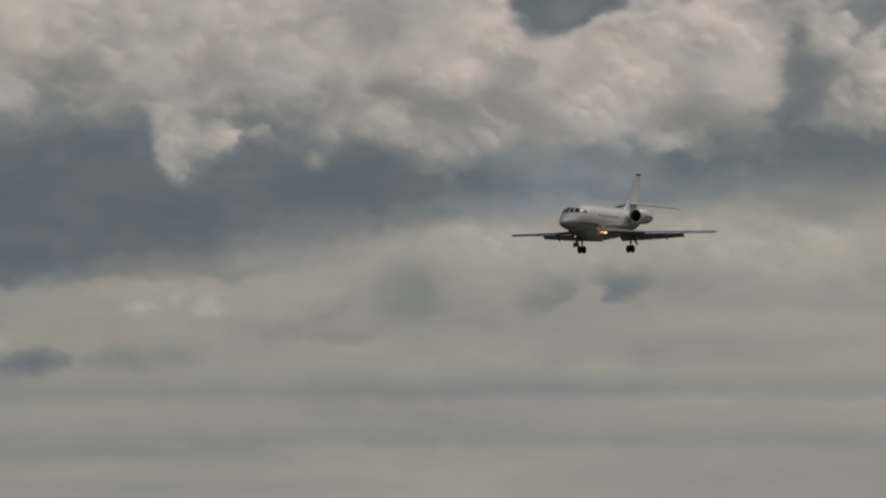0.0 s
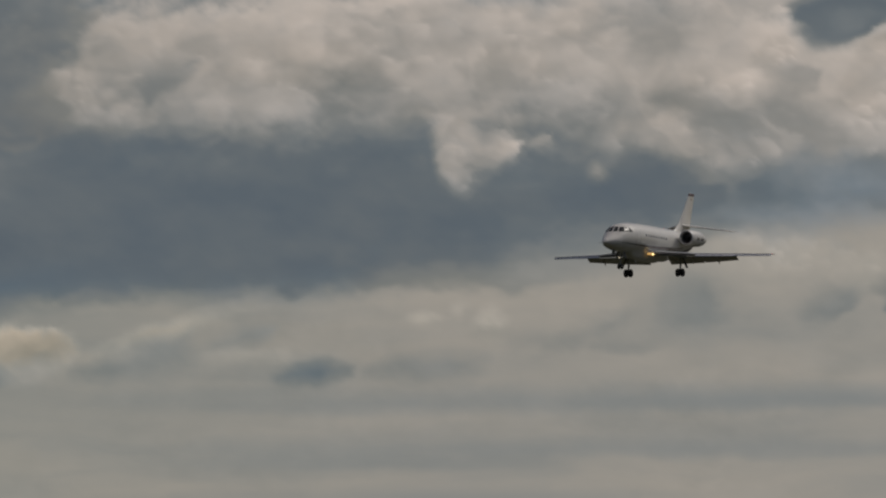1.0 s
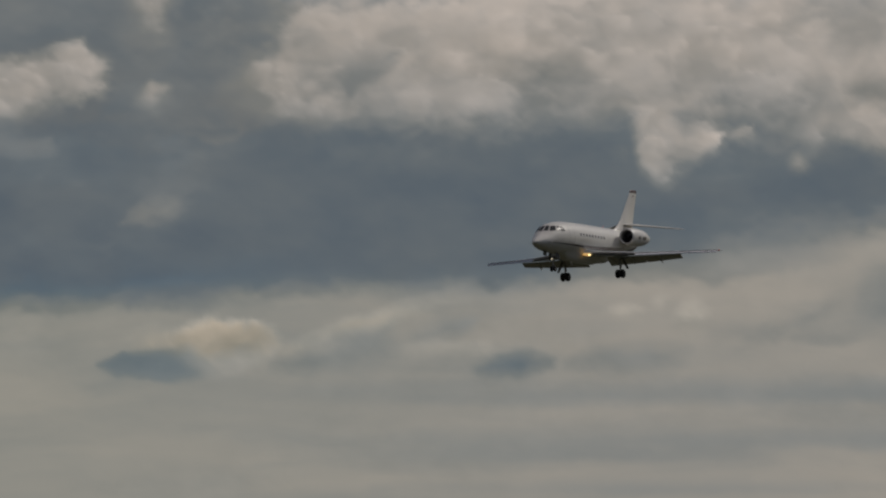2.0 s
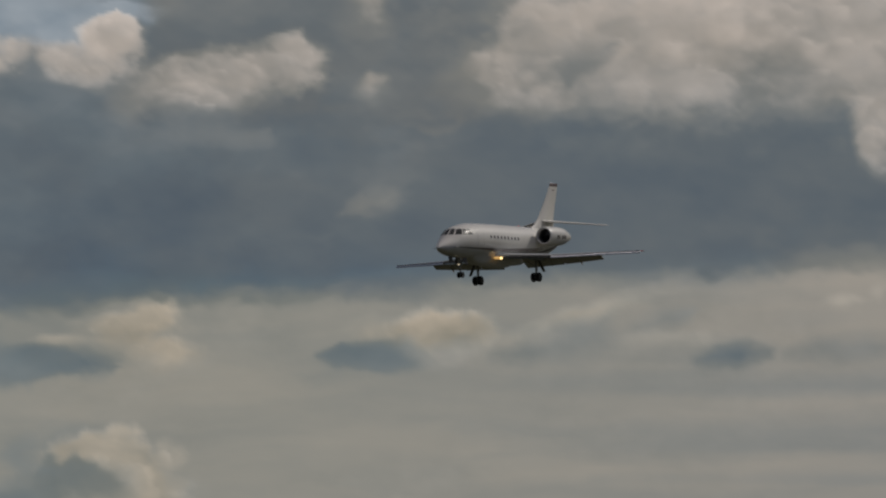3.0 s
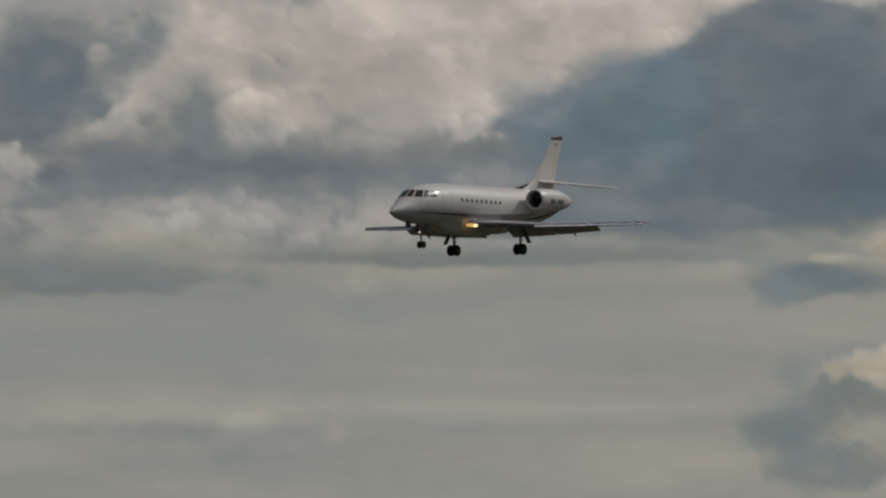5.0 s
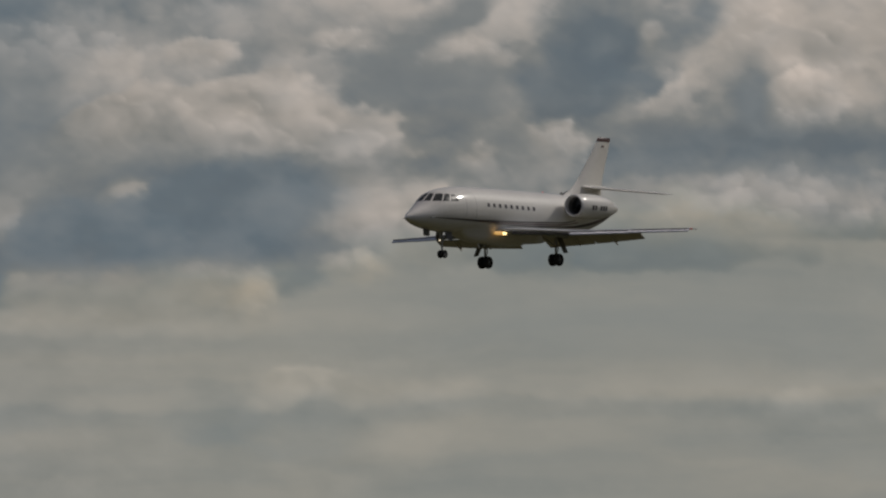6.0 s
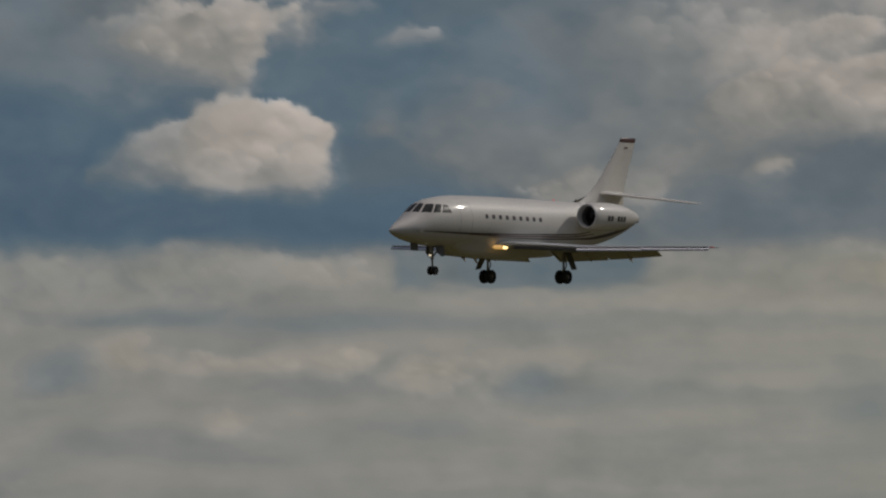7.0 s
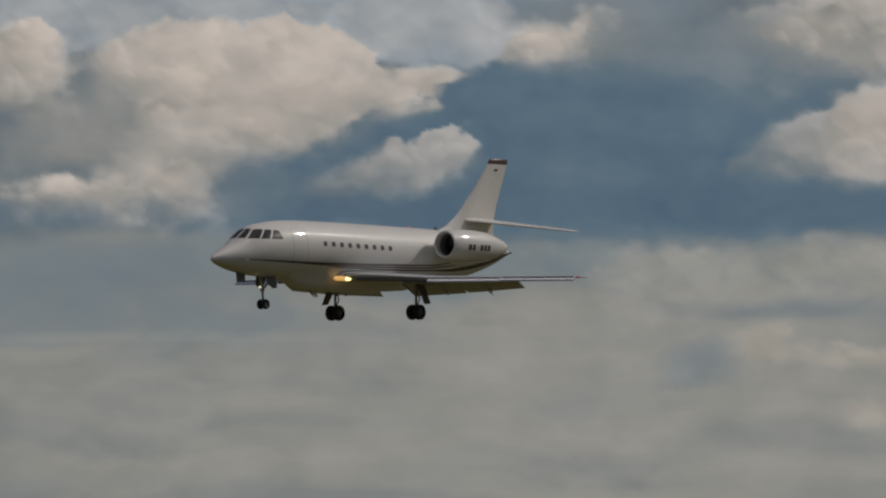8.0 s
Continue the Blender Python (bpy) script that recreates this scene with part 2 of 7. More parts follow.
class CloudField:
    """The cloud cover by azimuth (left of the y axis) and elevation, in degrees: how bright each place is, and how blue."""

    def __init__(self, az0, az1, el0, el1, step):
        self.az, self.el = np.meshgrid(np.arange(az0, az1, step, dtype=np.float32), np.arange(el0, el1, step, dtype=np.float32), indexing="ij")
        az, el = self.az, self.el
        # slow and fine warps, shared by all clouds so that neighbours fit each other
        self.wx = fractal(az * 1.3, el * 1.9, 11, 6, 0.55)
        self.wy = fractal(az * 1.3, el * 1.9, 31, 6, 0.55)
        self.fx = fractal(az * 5.0, el * 7.0, 51, 5, 0.6)
        self.gx = fractal(az * 4.0, el * 7.0, 81, 3, 0.5)
        self.mx = fractal(az * 2.7, el * 3.9, 101, 4, 0.55)
        self.my = fractal(az * 2.7, el * 3.9, 121, 4, 0.55)
        self.fy = fractal(az * 5.0, el * 7.0, 61, 5, 0.6)
        # heaped billows at four sizes
        x, y = az + 0.07 * self.wx + 0.025 * self.fx, el * 1.15 + 0.07 * self.wy + 0.025 * self.fy
        self.heap = 0.38 * cells(x * 2.1, y * 2.1, 5) + 0.34 * cells(x * 4.6 + 3, y * 4.6, 15) + 0.22 * cells(x * 9.5 + 7, y * 9.5, 25) + 0.06 * cells(x * 19, y * 19 + 5, 35)
        self.heap = (self.heap - self.heap.mean()) / self.heap.std()
        self.tone = np.full_like(az, 0.6)
        self.blue = np.full_like(az, 0.1)
        self.relief = np.zeros_like(az)

    def base(self, line):
        """Grey cloud above an uneven base line, pale haze with level streaks below it."""
        az, el = self.az, self.el
        level = np.interp(az, [p[0] for p in line], [p[1] for p in line])
        d = el - level + 0.13 * self.wx + 0.05 * self.fx
        k = np.clip(d / 0.18 + 0.5, 0, 1)
        k = k * k * (3 - 2 * k)
        streak = fractal(az * 0.8 + 0.3 * self.wx, el * 6.0 + 0.5 * self.wy, 71, 5)
        haze = 0.590 + 0.05 * streak + 0.035 * self.fx * np.clip(0.4 + self.wy, 0, 1) - 0.0030 * (az - 2)
        ripe = np.clip((az - 11.0) / 1.5, 0, 1)    # the low cloud breaks up into small puffs towards one side
        haze = haze + ripe * (0.018 * self.mx + 0.018 * self.gx)
        self.tone = haze * (1 - k) + (0.40 + 0.10 * self.wy + 0.03 * self.fx) * k
        self.blue = (0.10 - 0.12 * streak + 0.010 * np.clip(az - 6, 0, 9)) * (1 - k) + 0.45 * k
        self.relief = k * 0.35 + 0.06
        self.rose = (0.5 + 0.1 * np.clip(np.abs(az - 8) - 3.5, 0, 3)) * (1 - k) + k

    def puff(self, az, el, half_w, half_h, tone, blue, soft, rough, cover, lean=0.0):
        reach = 2.3
        wide, high = (half_w, half_h) if abs(lean) < 10 else (max(half_w, half_h),) * 2
        i0, i1 = np.searchsorted(self.az[:, 0], (az - wide * reach, az + wide * reach))
        j0, j1 = np.searchsorted(self.el[0], (el - high * reach, el + high * reach))
        s = (slice(i0, i1), slice(j0, j1))
        if i1 <= i0 or j1 <= j0:
            return
        wx, wy, fx, fy = self.wx[s], self.wy[s], self.fx[s], self.fy[s]
        heaped = tone > 0.69
        dx = self.az[s] - az + wx * min(0.16, half_w * 0.5) * rough + fx * min(0.07, half_w * 0.4) * rough
        dy = self.el[s] - el + wy * min(0.11, half_h * 0.9) * rough + fy * min(0.05, half_h * 1.0) * rough
        ca, sa = math.cos(radians(lean)), math.sin(radians(lean))
        wide_x, high_y = dx, dy
        dx, dy = (dx * ca - dy * sa) / half_w, (dx * sa + dy * ca) / half_h
        d = np.sqrt(dx * dx + dy * dy)
        edge = min(1.0, 0.12 / min(half_w, half_h) + 0.35)
        d = d - rough * edge * ((0.22 * self.heap[s] + 0.45 * fx) if heaped else (0.12 * self.heap[s] + 1.2 * self.gx[s]))
        # crowns are crisp and feet soft on bright cloud, the other way round on dark cloud
        soft = soft * (1.55 - 0.5 * np.clip(dy, -1, 1) * (1 if heaped else -1))
        k = np.clip((1 + soft * 0.75 - d) / (soft * 1.5), 0, 1)
        k = k * k * (3 - 2 * k) * cover
        if heaped:   # heaped cloud: bright crowns, greyer feet
            tone = tone + 0.07 * np.clip(dy, -1.2, 1) - 0.02
        self.tone[s] += (tone - self.tone[s]) * k
        self.blue[s] += (blue - self.blue[s]) * k
        self.relief[s] += ((1.0 if heaped else 0.22) - self.relief[s]) * k * min(1.0, rough * 1.6)
        if heaped:   # cream where it stands in the low haze
            low = self.rose[s]
            low -= np.minimum(0.5 * k * np.clip(2 - 2 * low, 0, 1), low)
        if heaped and min(half_w, half_h) > 0.05 and rough > 0.45:
            self.lobes(s, wide_x, high_y, half_w, half_h, ca, sa, tone, k)

    def lobes(self, s, x, y, half_w, half_h, ca, sa, tone, k):
        """Rounded heads on a heaped cloud, the lower ones in front, bright on the sunward rim and greyer at the foot."""
        rng = np.random.default_rng(int(1e5 * (half_w + 3 * half_h)) + k.size)
        small = min(half_w, half_h)
        count = int(np.clip(5.0 * half_w * half_h / small ** 2 + 4, 6, 40))
        spots = sorted(((rng.uniform(-1, 1), rng.uniform(-1, 1), rng.uniform(0.28, 0.62)) for _ in range(count)), key=lambda p: -p[1])
        for u, v, r in spots:
            if u * u + v * v > 1:
                continue
            r = min(r * small, 0.30)
            px, py = u * half_w, v * half_h
            px, py = px * ca + py * sa, -px * sa + py * ca
            lx, ly = (x - px) / (r * 1.25), (y - py) / r
            i = np.flatnonzero((np.abs(lx) < 1.6).any(axis=1))
            j = np.flatnonzero((np.abs(ly) < 1.6).any(axis=0))
            if not len(i) or not len(j):
                continue
            box = (slice(i[0], i[-1] + 1), slice(j[0], j[-1] + 1))
            lx, ly = lx[box], ly[box]
            rim = 0.85 * ly - 0.45 * lx
            d = np.sqrt(lx * lx + ly * ly) - 0.35 * self.fx[s][box]
            m = np.clip((1.0 - d) / (0.45 - 0.20 * np.clip(rim, -1, 1)), 0, 1)
            m = m * m * (3 - 2 * m) * np.clip(0.75 + 0.6 * rim, 0, 1) * k[box] * 0.8
            aim = (tone[box] if np.ndim(tone) else tone) + 0.085 * rim - 0.035
            part = self.tone[s][box]
            part += (aim - part) * m

    def bank(self, outline, top, foot, blue, soft, rough, cover, heads):
        """A cloud with a free outline, lit from above and from the right, with a frayed edge and rounded heads of some contrast."""
        pts = np.array(outline, np.float32)
        (a0, e0), (a1, e1) = pts.min(0), pts.max(0)
        pad = soft + 0.16 * rough
        i0, i1 = np.searchsorted(self.az[:, 0], (a0 - pad, a1 + pad))
        j0, j1 = np.searchsorted(self.el[0], (e0 - pad, e1 + pad))
        if i1 <= i0 or j1 <= j0:
            return
        s = (slice(i0, i1), slice(j0, j1))
        fray = min(1.0, 0.35 + 0.9 * min(a1 - a0, e1 - e0))
        mx, my = self.mx[s], self.my[s]
        x = self.az[s] + rough * fray * (0.06 * self.wx[s] + 0.08 * mx + 0.055 * self.fx[s] + 0.030 * self.gx[s])
        y = self.el[s] + rough * fray * (0.04 * self.wy[s] + 0.06 * my + 0.045 * self.fy[s])
        near, inside = np.full(x.shape, 9.0, np.float32), np.zeros(x.shape, bool)
        for (px, py), (qx, qy) in zip(pts, np.roll(pts, -1, 0)):
            dx, dy = qx - px, qy - py
            u = np.clip(((x - px) * dx + (y - py) * dy) / max(dx * dx + dy * dy, 1e-9), 0, 1)
            near = np.minimum(near, (x - px - u * dx) ** 2 + (y - py - u * dy) ** 2)
            if abs(dy) > 1e-9:
                inside ^= ((py > y) != (qy > y)) & (x < px + (y - py) / dy * dx)
        depth = np.sqrt(near) * np.where(inside, 1, -1)
        v, h = 2 * (y - e0) / (e1 - e0) - 1, 2 * (x - a0) / (a1 - a0) - 1
        bright = heads > 0 or top > 0.56
        # crisp crowns and drawn-out feet on bright cloud, soft all round on dark, and here and there thin enough to see through
        edge = soft * np.clip(1.0 + 1.6 * my, 0.35, 2.6) * ((1.7 - 1.1 * np.clip(v + 0.3 * mx, -1, 1)) if bright else 1.9)
        k = np.clip(0.5 + (depth + 0.035 * rough * fray * (self.fx[s] + mx)) / (2 * edge), 0, 1)
        k = k * k * (3 - 2 * k) * cover * np.clip(0.92 + 0.8 * mx + 0.25 * self.fy[s], 0.35, 1)
        tone = foot + (top - foot) * np.clip(0.55 + 0.45 * v - 0.30 * h + 0.3 * self.wy[s], 0, 1.15) + (0.13 if bright else 0.06) * mx + 0.03 * self.gx[s]
        self.tone[s] += (tone - self.tone[s]) * k
        self.blue[s] += (blue + (0.15 * np.clip(-v, 0, 1) if bright else 0) - self.blue[s]) * k
        self.relief[s] += ((0.8 if bright else 0.25) - self.relief[s]) * k
        if heads:
            self.heads(s, x, y, a0, a1, e0, e1, tone, k, heads)

    def heads(self, s, x, y, a0, a1, e0, e1, tone, k, contrast):
        """Rounded heads over a bank, large ones first and the lower ones in front of the higher."""
        rng = np.random.default_rng(int(1e4 * abs(a0) + 1e3 * e1))
        size = min(0.20, 0.45 * (e1 - e0))
        for share, count in ((1.0, 7), (0.6, 12), (0.34, 14)):
            count = int(count * np.clip((a1 - a0) / (e1 - e0) / 2, 0.6, 2.5))
            spots = sorted(((rng.uniform(a0, a1), rng.uniform(e0, e1), rng.uniform(0.7, 1.2)) for _ in range(count)), key=lambda p: -p[1])
            for px, py, r in spots:
                r = r * size * share
                lx, ly = (x - px) / (r * 1.15), (y - py) / r
                i, j = np.flatnonzero((np.abs(lx) < 1.5).any(axis=1)), np.flatnonzero((np.abs(ly) < 1.5).any(axis=0))
                if not len(i) or not len(j):
                    continue
                box = (slice(i[0], i[-1] + 1), slice(j[0], j[-1] + 1))
                lx, ly = lx[box], ly[box]
                d = np.sqrt(lx * lx + ly * ly) - 0.30 * self.fx[s][box] - 0.15 * self.gx[s][box]
                rim = 0.8 * ly - 0.5 * lx
                m = np.clip((1.0 - d) / (0.55 - 0.25 * np.clip(rim, -1, 1)), 0, 1)
                m = m * m * (3 - 2 * m) * np.clip(0.65 + 0.6 * rim, 0, 1) * np.clip(k[box] * 1.3 - 0.2, 0, 1) * 0.9
                part = self.tone[s][box]
                part += (tone[box] + 1.8 * contrast * (rim - 0.3) - part) * m

    def finish(self):
        """Rounded billows, brighter on their crowns and towards the sun's side."""
        az, el = self.az, self.el
        x, y = az + 0.10 * self.wx + 0.012 * self.fx, el * 1.35 + 0.10 * self.wy + 0.012 * self.fy
        dome = 0.65 * cells(x * 2.3, y * 2.3, 45) + 0.35 * cells(x * 4.9 + 3, y * 4.9, 55)
        gx, gy = np.gradient(dome, float(az[1, 0] - az[0, 0]))
        lit = np.tanh((gy * 0.8 - gx * 0.45) * 0.55)
        dome = (dome - dome.mean()) / dome.std()
        shade = 0.015 * dome + 0.022 * lit + 0.040 * self.fx + 0.040 * self.gx
        self.tone = np.clip(self.tone + self.relief * shade, 0, 1)
        # drifting veils on the dark undersides
        veil = np.clip(0.56 - self.tone, 0, 0.25) * (0.30 * fractal(az * 1.6, el * 3.2 - az * 0.5, 91, 6, 0.55) + 0.16 * self.gx)
        self.tone = np.clip(self.tone + veil, 0, 1)
        self.blue = np.clip(self.blue - 1.2 * veil, 0, 1)
        self.blue = np.clip(self.blue - self.relief * (0.9 * shade + 0.02 * self.fx), 0, 1)


sky = CloudField(-3.6, 20.6, -0.15, 4.9, 0.0135)
sky.base([(-2.35, 2.773), (-0.62, 2.542), (-0.05, 2.513), (0.82, 2.369), (1.40, 2.268), (2.26, 2.225), (3.71, 2.196), (5.08, 2.181), (6.30, 2.023), (7.75, 1.907), (9.48, 2.023), (10.92, 1.748), (12.65, 1.676), (14.47, 1.647), (16.69, 1.711), (20.15, 1.711)])
sky.puff(0.098, 3.379, 3.174, 0.433, .73, .04, .6, .5, .85)
sky.puff(1.860, 3.437, 0.750, 0.260, .80, .02, .7, .6, .5)
sky.puff(0.965, 3.465, 0.462, 0.144, .80, .02, .8, .7, .4)
sky.puff(1.918, 3.206, 0.433, 0.087, .48, .28, .7, .6, .5)
sky.puff(0.474, 3.558, 0.260, 0.081, .48, .28, .7, .6, .5, 10)
sky.puff(1.109, 3.263, 0.375, 0.130, .48, .28, .7, .6, .6)
sky.puff(0.647, 3.148, 0.317, 0.115, .48, .28, .7, .7, .6)
sky.puff(1.976, 2.657, 1.212, 0.375, .28, .44, .30, .45, .95)
sky.puff(1.167, 2.513, 0.577, 0.245, .28, .44, .4, .5, .9)
sky.puff(3.131, 2.629, 1.154, 0.346, .28, .44, .35, .4, .9)
sky.puff(0.531, 2.773, 0.750, 0.216, .28, .44, .45, .6, .9)
sky.puff(-0.046, 2.686, 0.491, 0.144, .28, .44, .5, .6, .85)
sky.puff(-1.577, 2.883, 0.837, 0.121, .28, .44, .5, .6, .85)
sky.puff(-2.010, 2.946, 0.346, 0.144, .28, .44, .5, .6, .6)
sky.puff(-0.999, 2.917, 0.260, 0.115, .48, .28, .6, .6, .5)
sky.puff(-0.624, 3.621, 0.332, 0.133, .28, .44, .3, .45, .9)
sky.puff(-1.924, 3.379, 0.115, 0.317, .28, .44, .6, .7, .6, 60)
sky.puff(-1.721, 3.061, 0.202, 0.101, .28, .44, .6, .7, .6, 20)
sky.puff(-2.241, 3.465, 0.115, 0.173, .28, .44, .6, .7, .4)
sky.puff(0.185, 3.321, 0.346, 0.260, .80, .02, .7, .8, .55)
sky.puff(0.142, 3.336, 0.098, 0.098, .87, .00, .7, .8, .6)
sky.puff(-0.277, 3.437, 0.144, 0.127, .87, .00, .6, .8, .8)
sky.puff(-0.133, 3.235, 0.110, 0.081, .87, .00, .7, .8, .7)
sky.puff(-0.855, 3.235, 0.375, 0.231, .80, .02, .6, .8, .8)
sky.puff(-0.797, 3.134, 0.231, 0.087, .87, .00, .7, .8, .4)
sky.puff(-1.201, 3.465, 0.317, 0.173, .80, .02, .7, .7, .6)
sky.puff(-1.433, 3.292, 0.075, 0.046, .87, .00, .7, .7, .5)
sky.puff(-1.490, 3.162, 0.231, 0.075, .80, .02, .6, .7, .5)
sky.puff(-1.967, 3.437, 0.098, 0.115, .80, .02, .6, .7, .5)
sky.puff(-2.155, 3.206, 0.144, 0.231, .80, .02, .6, .7, .75)
sky.puff(1.311, 2.917, 0.144, 0.173, .80, .02, .7, .9, .85, -30)
sky.puff(1.109, 2.946, 0.173, 0.069, .80, .02, .7, .9, .7)
sky.puff(1.369, 2.802, 0.075, 0.063, .87, .00, .6, .8, .7)
sky.puff(0.936, 2.975, 0.058, 0.040, .80, .02, .7, .8, .6)
sky.puff(1.181, 3.047, 0.098, 0.063, .28, .44, .7, .8, .6)
sky.puff(0.647, 2.816, 0.045, 0.050, .70, .04, .7, 1.0, .75)
sky.puff(0.271, 3.047, 0.144, 0.098, .80, .02, .6, .8, .75)
sky.puff(0.387, 3.119, 0.075, 0.075, .87, .00, .7, .8, .5)
sky.puff(0.012, 2.989, 0.375, 0.104, .73, .04, .7, .8, .7)
sky.puff(0.040, 2.816, 0.173, 0.069, .60, .08, .7, .8, .5)
sky.puff(-0.624, 2.715, 0.317, 0.115, .55, .32, .7, .6, .6)
sky.puff(-0.220, 2.556, 0.346, 0.069, .55, .32, .8, .6, .4)
sky.puff(-1.866, 2.643, 0.375, 0.121, .48, .28, .7, .6, .6)
sky.puff(0.416, 2.369, 0.462, 0.115, .60, .08, .7, .6, .6)
sky.puff(-0.277, 2.369, 0.375, 0.104, .80, .02, .8, .7, .45)
sky.puff(-0.739, 2.282, 0.173, 0.087, .80, .02, .8, .7, .35)
sky.puff(-1.577, 2.369, 0.491, 0.173, .80, .02, .9, .7, .4)
sky.puff(0.156, 2.196, 0.144, 0.087, .48, .28, .7, .8, .7)
sky.puff(0.098, 2.066, 0.173, 0.063, .48, .28, .7, .8, .5)
sky.puff(0.618, 2.037, 0.231, 0.058, .48, .28, .8, .7, .5, 25)
sky.puff(-0.581, 2.161, 0.159, 0.075, .48, .28, .7, .8, .75, 15)
sky.puff(-0.907, 2.173, 0.104, 0.063, .28, .44, .7, .8, .6, 15)
sky.puff(-1.201, 2.196, 0.231, 0.063, .48, .28, .8, .8, .35)
sky.puff(1.528, 2.057, 0.098, 0.035, .73, .04, .8, .9, .5)
sky.puff(1.363, 2.115, 0.046, 0.046, .80, .02, .7, .8, .5)
sky.puff(1.210, 2.051, 0.069, 0.069, .73, .04, .8, .9, .5)
sky.puff(0.878, 1.950, 0.260, 0.046, .48, .28, .9, .6, .35)
sky.puff(0.474, 1.922, 0.173, 0.035, .48, .28, .9, .6, .4)
sky.puff(-0.797, 1.734, 0.127, 0.081, .66, .00, .8, .6, .6)
sky.puff(0.907, 1.647, 0.087, 0.063, .66, .00, .8, .6, .6)
sky.puff(-0.624, 1.653, 1.789, 0.052, .51, .38, .9, .3, .7)
sky.puff(1.542, 1.619, 1.010, 0.046, .51, .38, .9, .3, .4)
sky.puff(-0.335, 1.402, 2.309, 0.046, .51, .38, .9, .3, .5)
sky.puff(1.976, 1.330, 0.866, 0.040, .51, .38, .9, .3, .3)
sky.puff(1.398, 1.151, 0.866, 0.029, .51, .38, .9, .3, .4)
sky.puff(3.350, 2.652, 2.251, 0.361, .28, .44, .35, .4, .85)
sky.puff(4.361, 2.291, 1.212, 0.098, .25, 1.0, .6, .4, .35)
sky.puff(3.061, 2.334, 1.789, 0.115, .28, .44, .5, .4, .75)
sky.puff(2.051, 3.431, 1.212, 0.260, .73, .04, .6, .6, .85)
sky.puff(1.762, 3.517, 0.750, 0.144, .80, .02, .7, .7, .6)
sky.puff(1.242, 3.344, 0.577, 0.173, .80, .02, .8, .7, .5)
sky.puff(2.773, 3.431, 0.375, 0.173, .80, .02, .7, .8, .6, 10)
sky.puff(3.293, 3.287, 0.144, 0.127, .87, .00, .8, .8, .55)
sky.puff(2.975, 3.229, 0.260, 0.087, .48, .28, .7, .8, .6, 15)
sky.puff(2.484, 3.171, 0.433, 0.075, .80, .02, .8, .8, .35, 15)
sky.puff(3.697, 3.229, 0.433, 0.260, .48, .28, .6, .7, .75)
sky.puff(4.130, 3.489, 0.289, 0.115, .28, .44, .6, .7, .5)
sky.puff(4.506, 3.503, 0.548, 0.104, .28, .44, .6, .7, .7)
sky.puff(4.332, 3.301, 0.139, 0.115, .87, .00, .5, .8, .85)
sky.puff(4.563, 3.243, 0.231, 0.110, .80, .02, .6, .8, .85)
sky.puff(4.881, 3.287, 0.173, 0.087, .80, .02, .6, .8, .7)
sky.puff(4.852, 3.157, 0.346, 0.069, .73, .04, .7, .8, .7)
sky.puff(4.592, 3.012, 0.664, 0.046, .28, .44, .8, .5, .65)
sky.puff(4.737, 2.906, 0.260, 0.038, .60, .08, .8, .7, .55)
sky.puff(3.466, 3.027, 0.866, 0.052, .48, .28, .9, .6, .4)
sky.puff(3.783, 2.825, 0.087, 0.087, .48, .28, .9, .8, .4)
sky.puff(4.217, 2.464, 0.231, 0.075, .48, .28, .9, .8, .5, 20)
sky.puff(3.466, 1.901, 0.144, 0.098, .73, .04, .5, .7, .7)
sky.puff(3.697, 1.901, 0.202, 0.075, .73, .04, .7, .7, .55)
sky.puff(2.888, 2.002, 0.317, 0.040, .73, .04, .8, .7, .4, 20)
sky.puff(2.397, 1.873, 0.202, 0.040, .73, .04, .8, .7, .4)
sky.puff(1.531, 2.066, 0.087, 0.032, .73, .04, .9, .9, .35)
sky.puff(1.213, 2.031, 0.063, 0.058, .73, .04, .9, .9, .35)
sky.puff(8.081, 3.503, 2.020, 0.144, .61, .72, .3, .3, .9)
sky.puff(5.973, 2.666, 1.212, 0.303, .28, .44, .45, .45, .9, 22)
sky.puff(6.493, 2.378, 0.981, 0.231, .28, .44, .4, .5, .9)
sky.puff(5.395, 2.464, 1.443, 0.317, .28, .44, .5, .4, .5)
sky.puff(6.262, 2.608, 0.750, 0.231, .25, 1.0, .8, .5, .3)
sky.puff(7.446, 3.070, 0.750, 0.375, .80, .02, .5, .6, .95)
sky.puff(6.550, 3.128, 0.491, 0.173, .80, .02, .5, .7, .9, 25)
sky.puff(7.041, 2.926, 0.289, 0.173, .87, .00, .7, .7, .6)
sky.puff(7.619, 3.070, 0.260, 0.087, .87, .00, .7, .7, .5)
sky.puff(7.821, 2.724, 0.260, 0.202, .87, .00, .7, .7, .45)
sky.puff(6.377, 3.214, 0.289, 0.098, .87, .00, .6, .7, .7, 20)
sky.puff(5.684, 3.272, 0.202, 0.087, .80, .02, .6, .7, .6)
sky.puff(6.002, 3.272, 0.173, 0.075, .80, .02, .6, .7, .5, 20)
sky.puff(7.388, 2.955, 0.144, 0.115, .48, .28, .8, .8, .5)
sky.puff(6.637, 2.955, 0.075, 0.087, .48, .28, .7, .8, .5)
sky.puff(6.781, 2.868, 0.173, 0.069, .80, .02, .7, .8, .6, 25)
sky.puff(6.579, 2.782, 0.115, 0.040, .73, .04, .8, .8, .4)
sky.puff(7.041, 2.709, 0.173, 0.046, .48, .28, .8, .8, .5)
sky.puff(5.482, 3.258, 0.231, 0.115, .80, .02, .6, .8, .4)
sky.puff(4.962, 3.359, 0.577, 0.202, .28, .44, .6, .6, .5)
sky.puff(4.731, 3.157, 0.317, 0.115, .80, .02, .6, .8, .8)
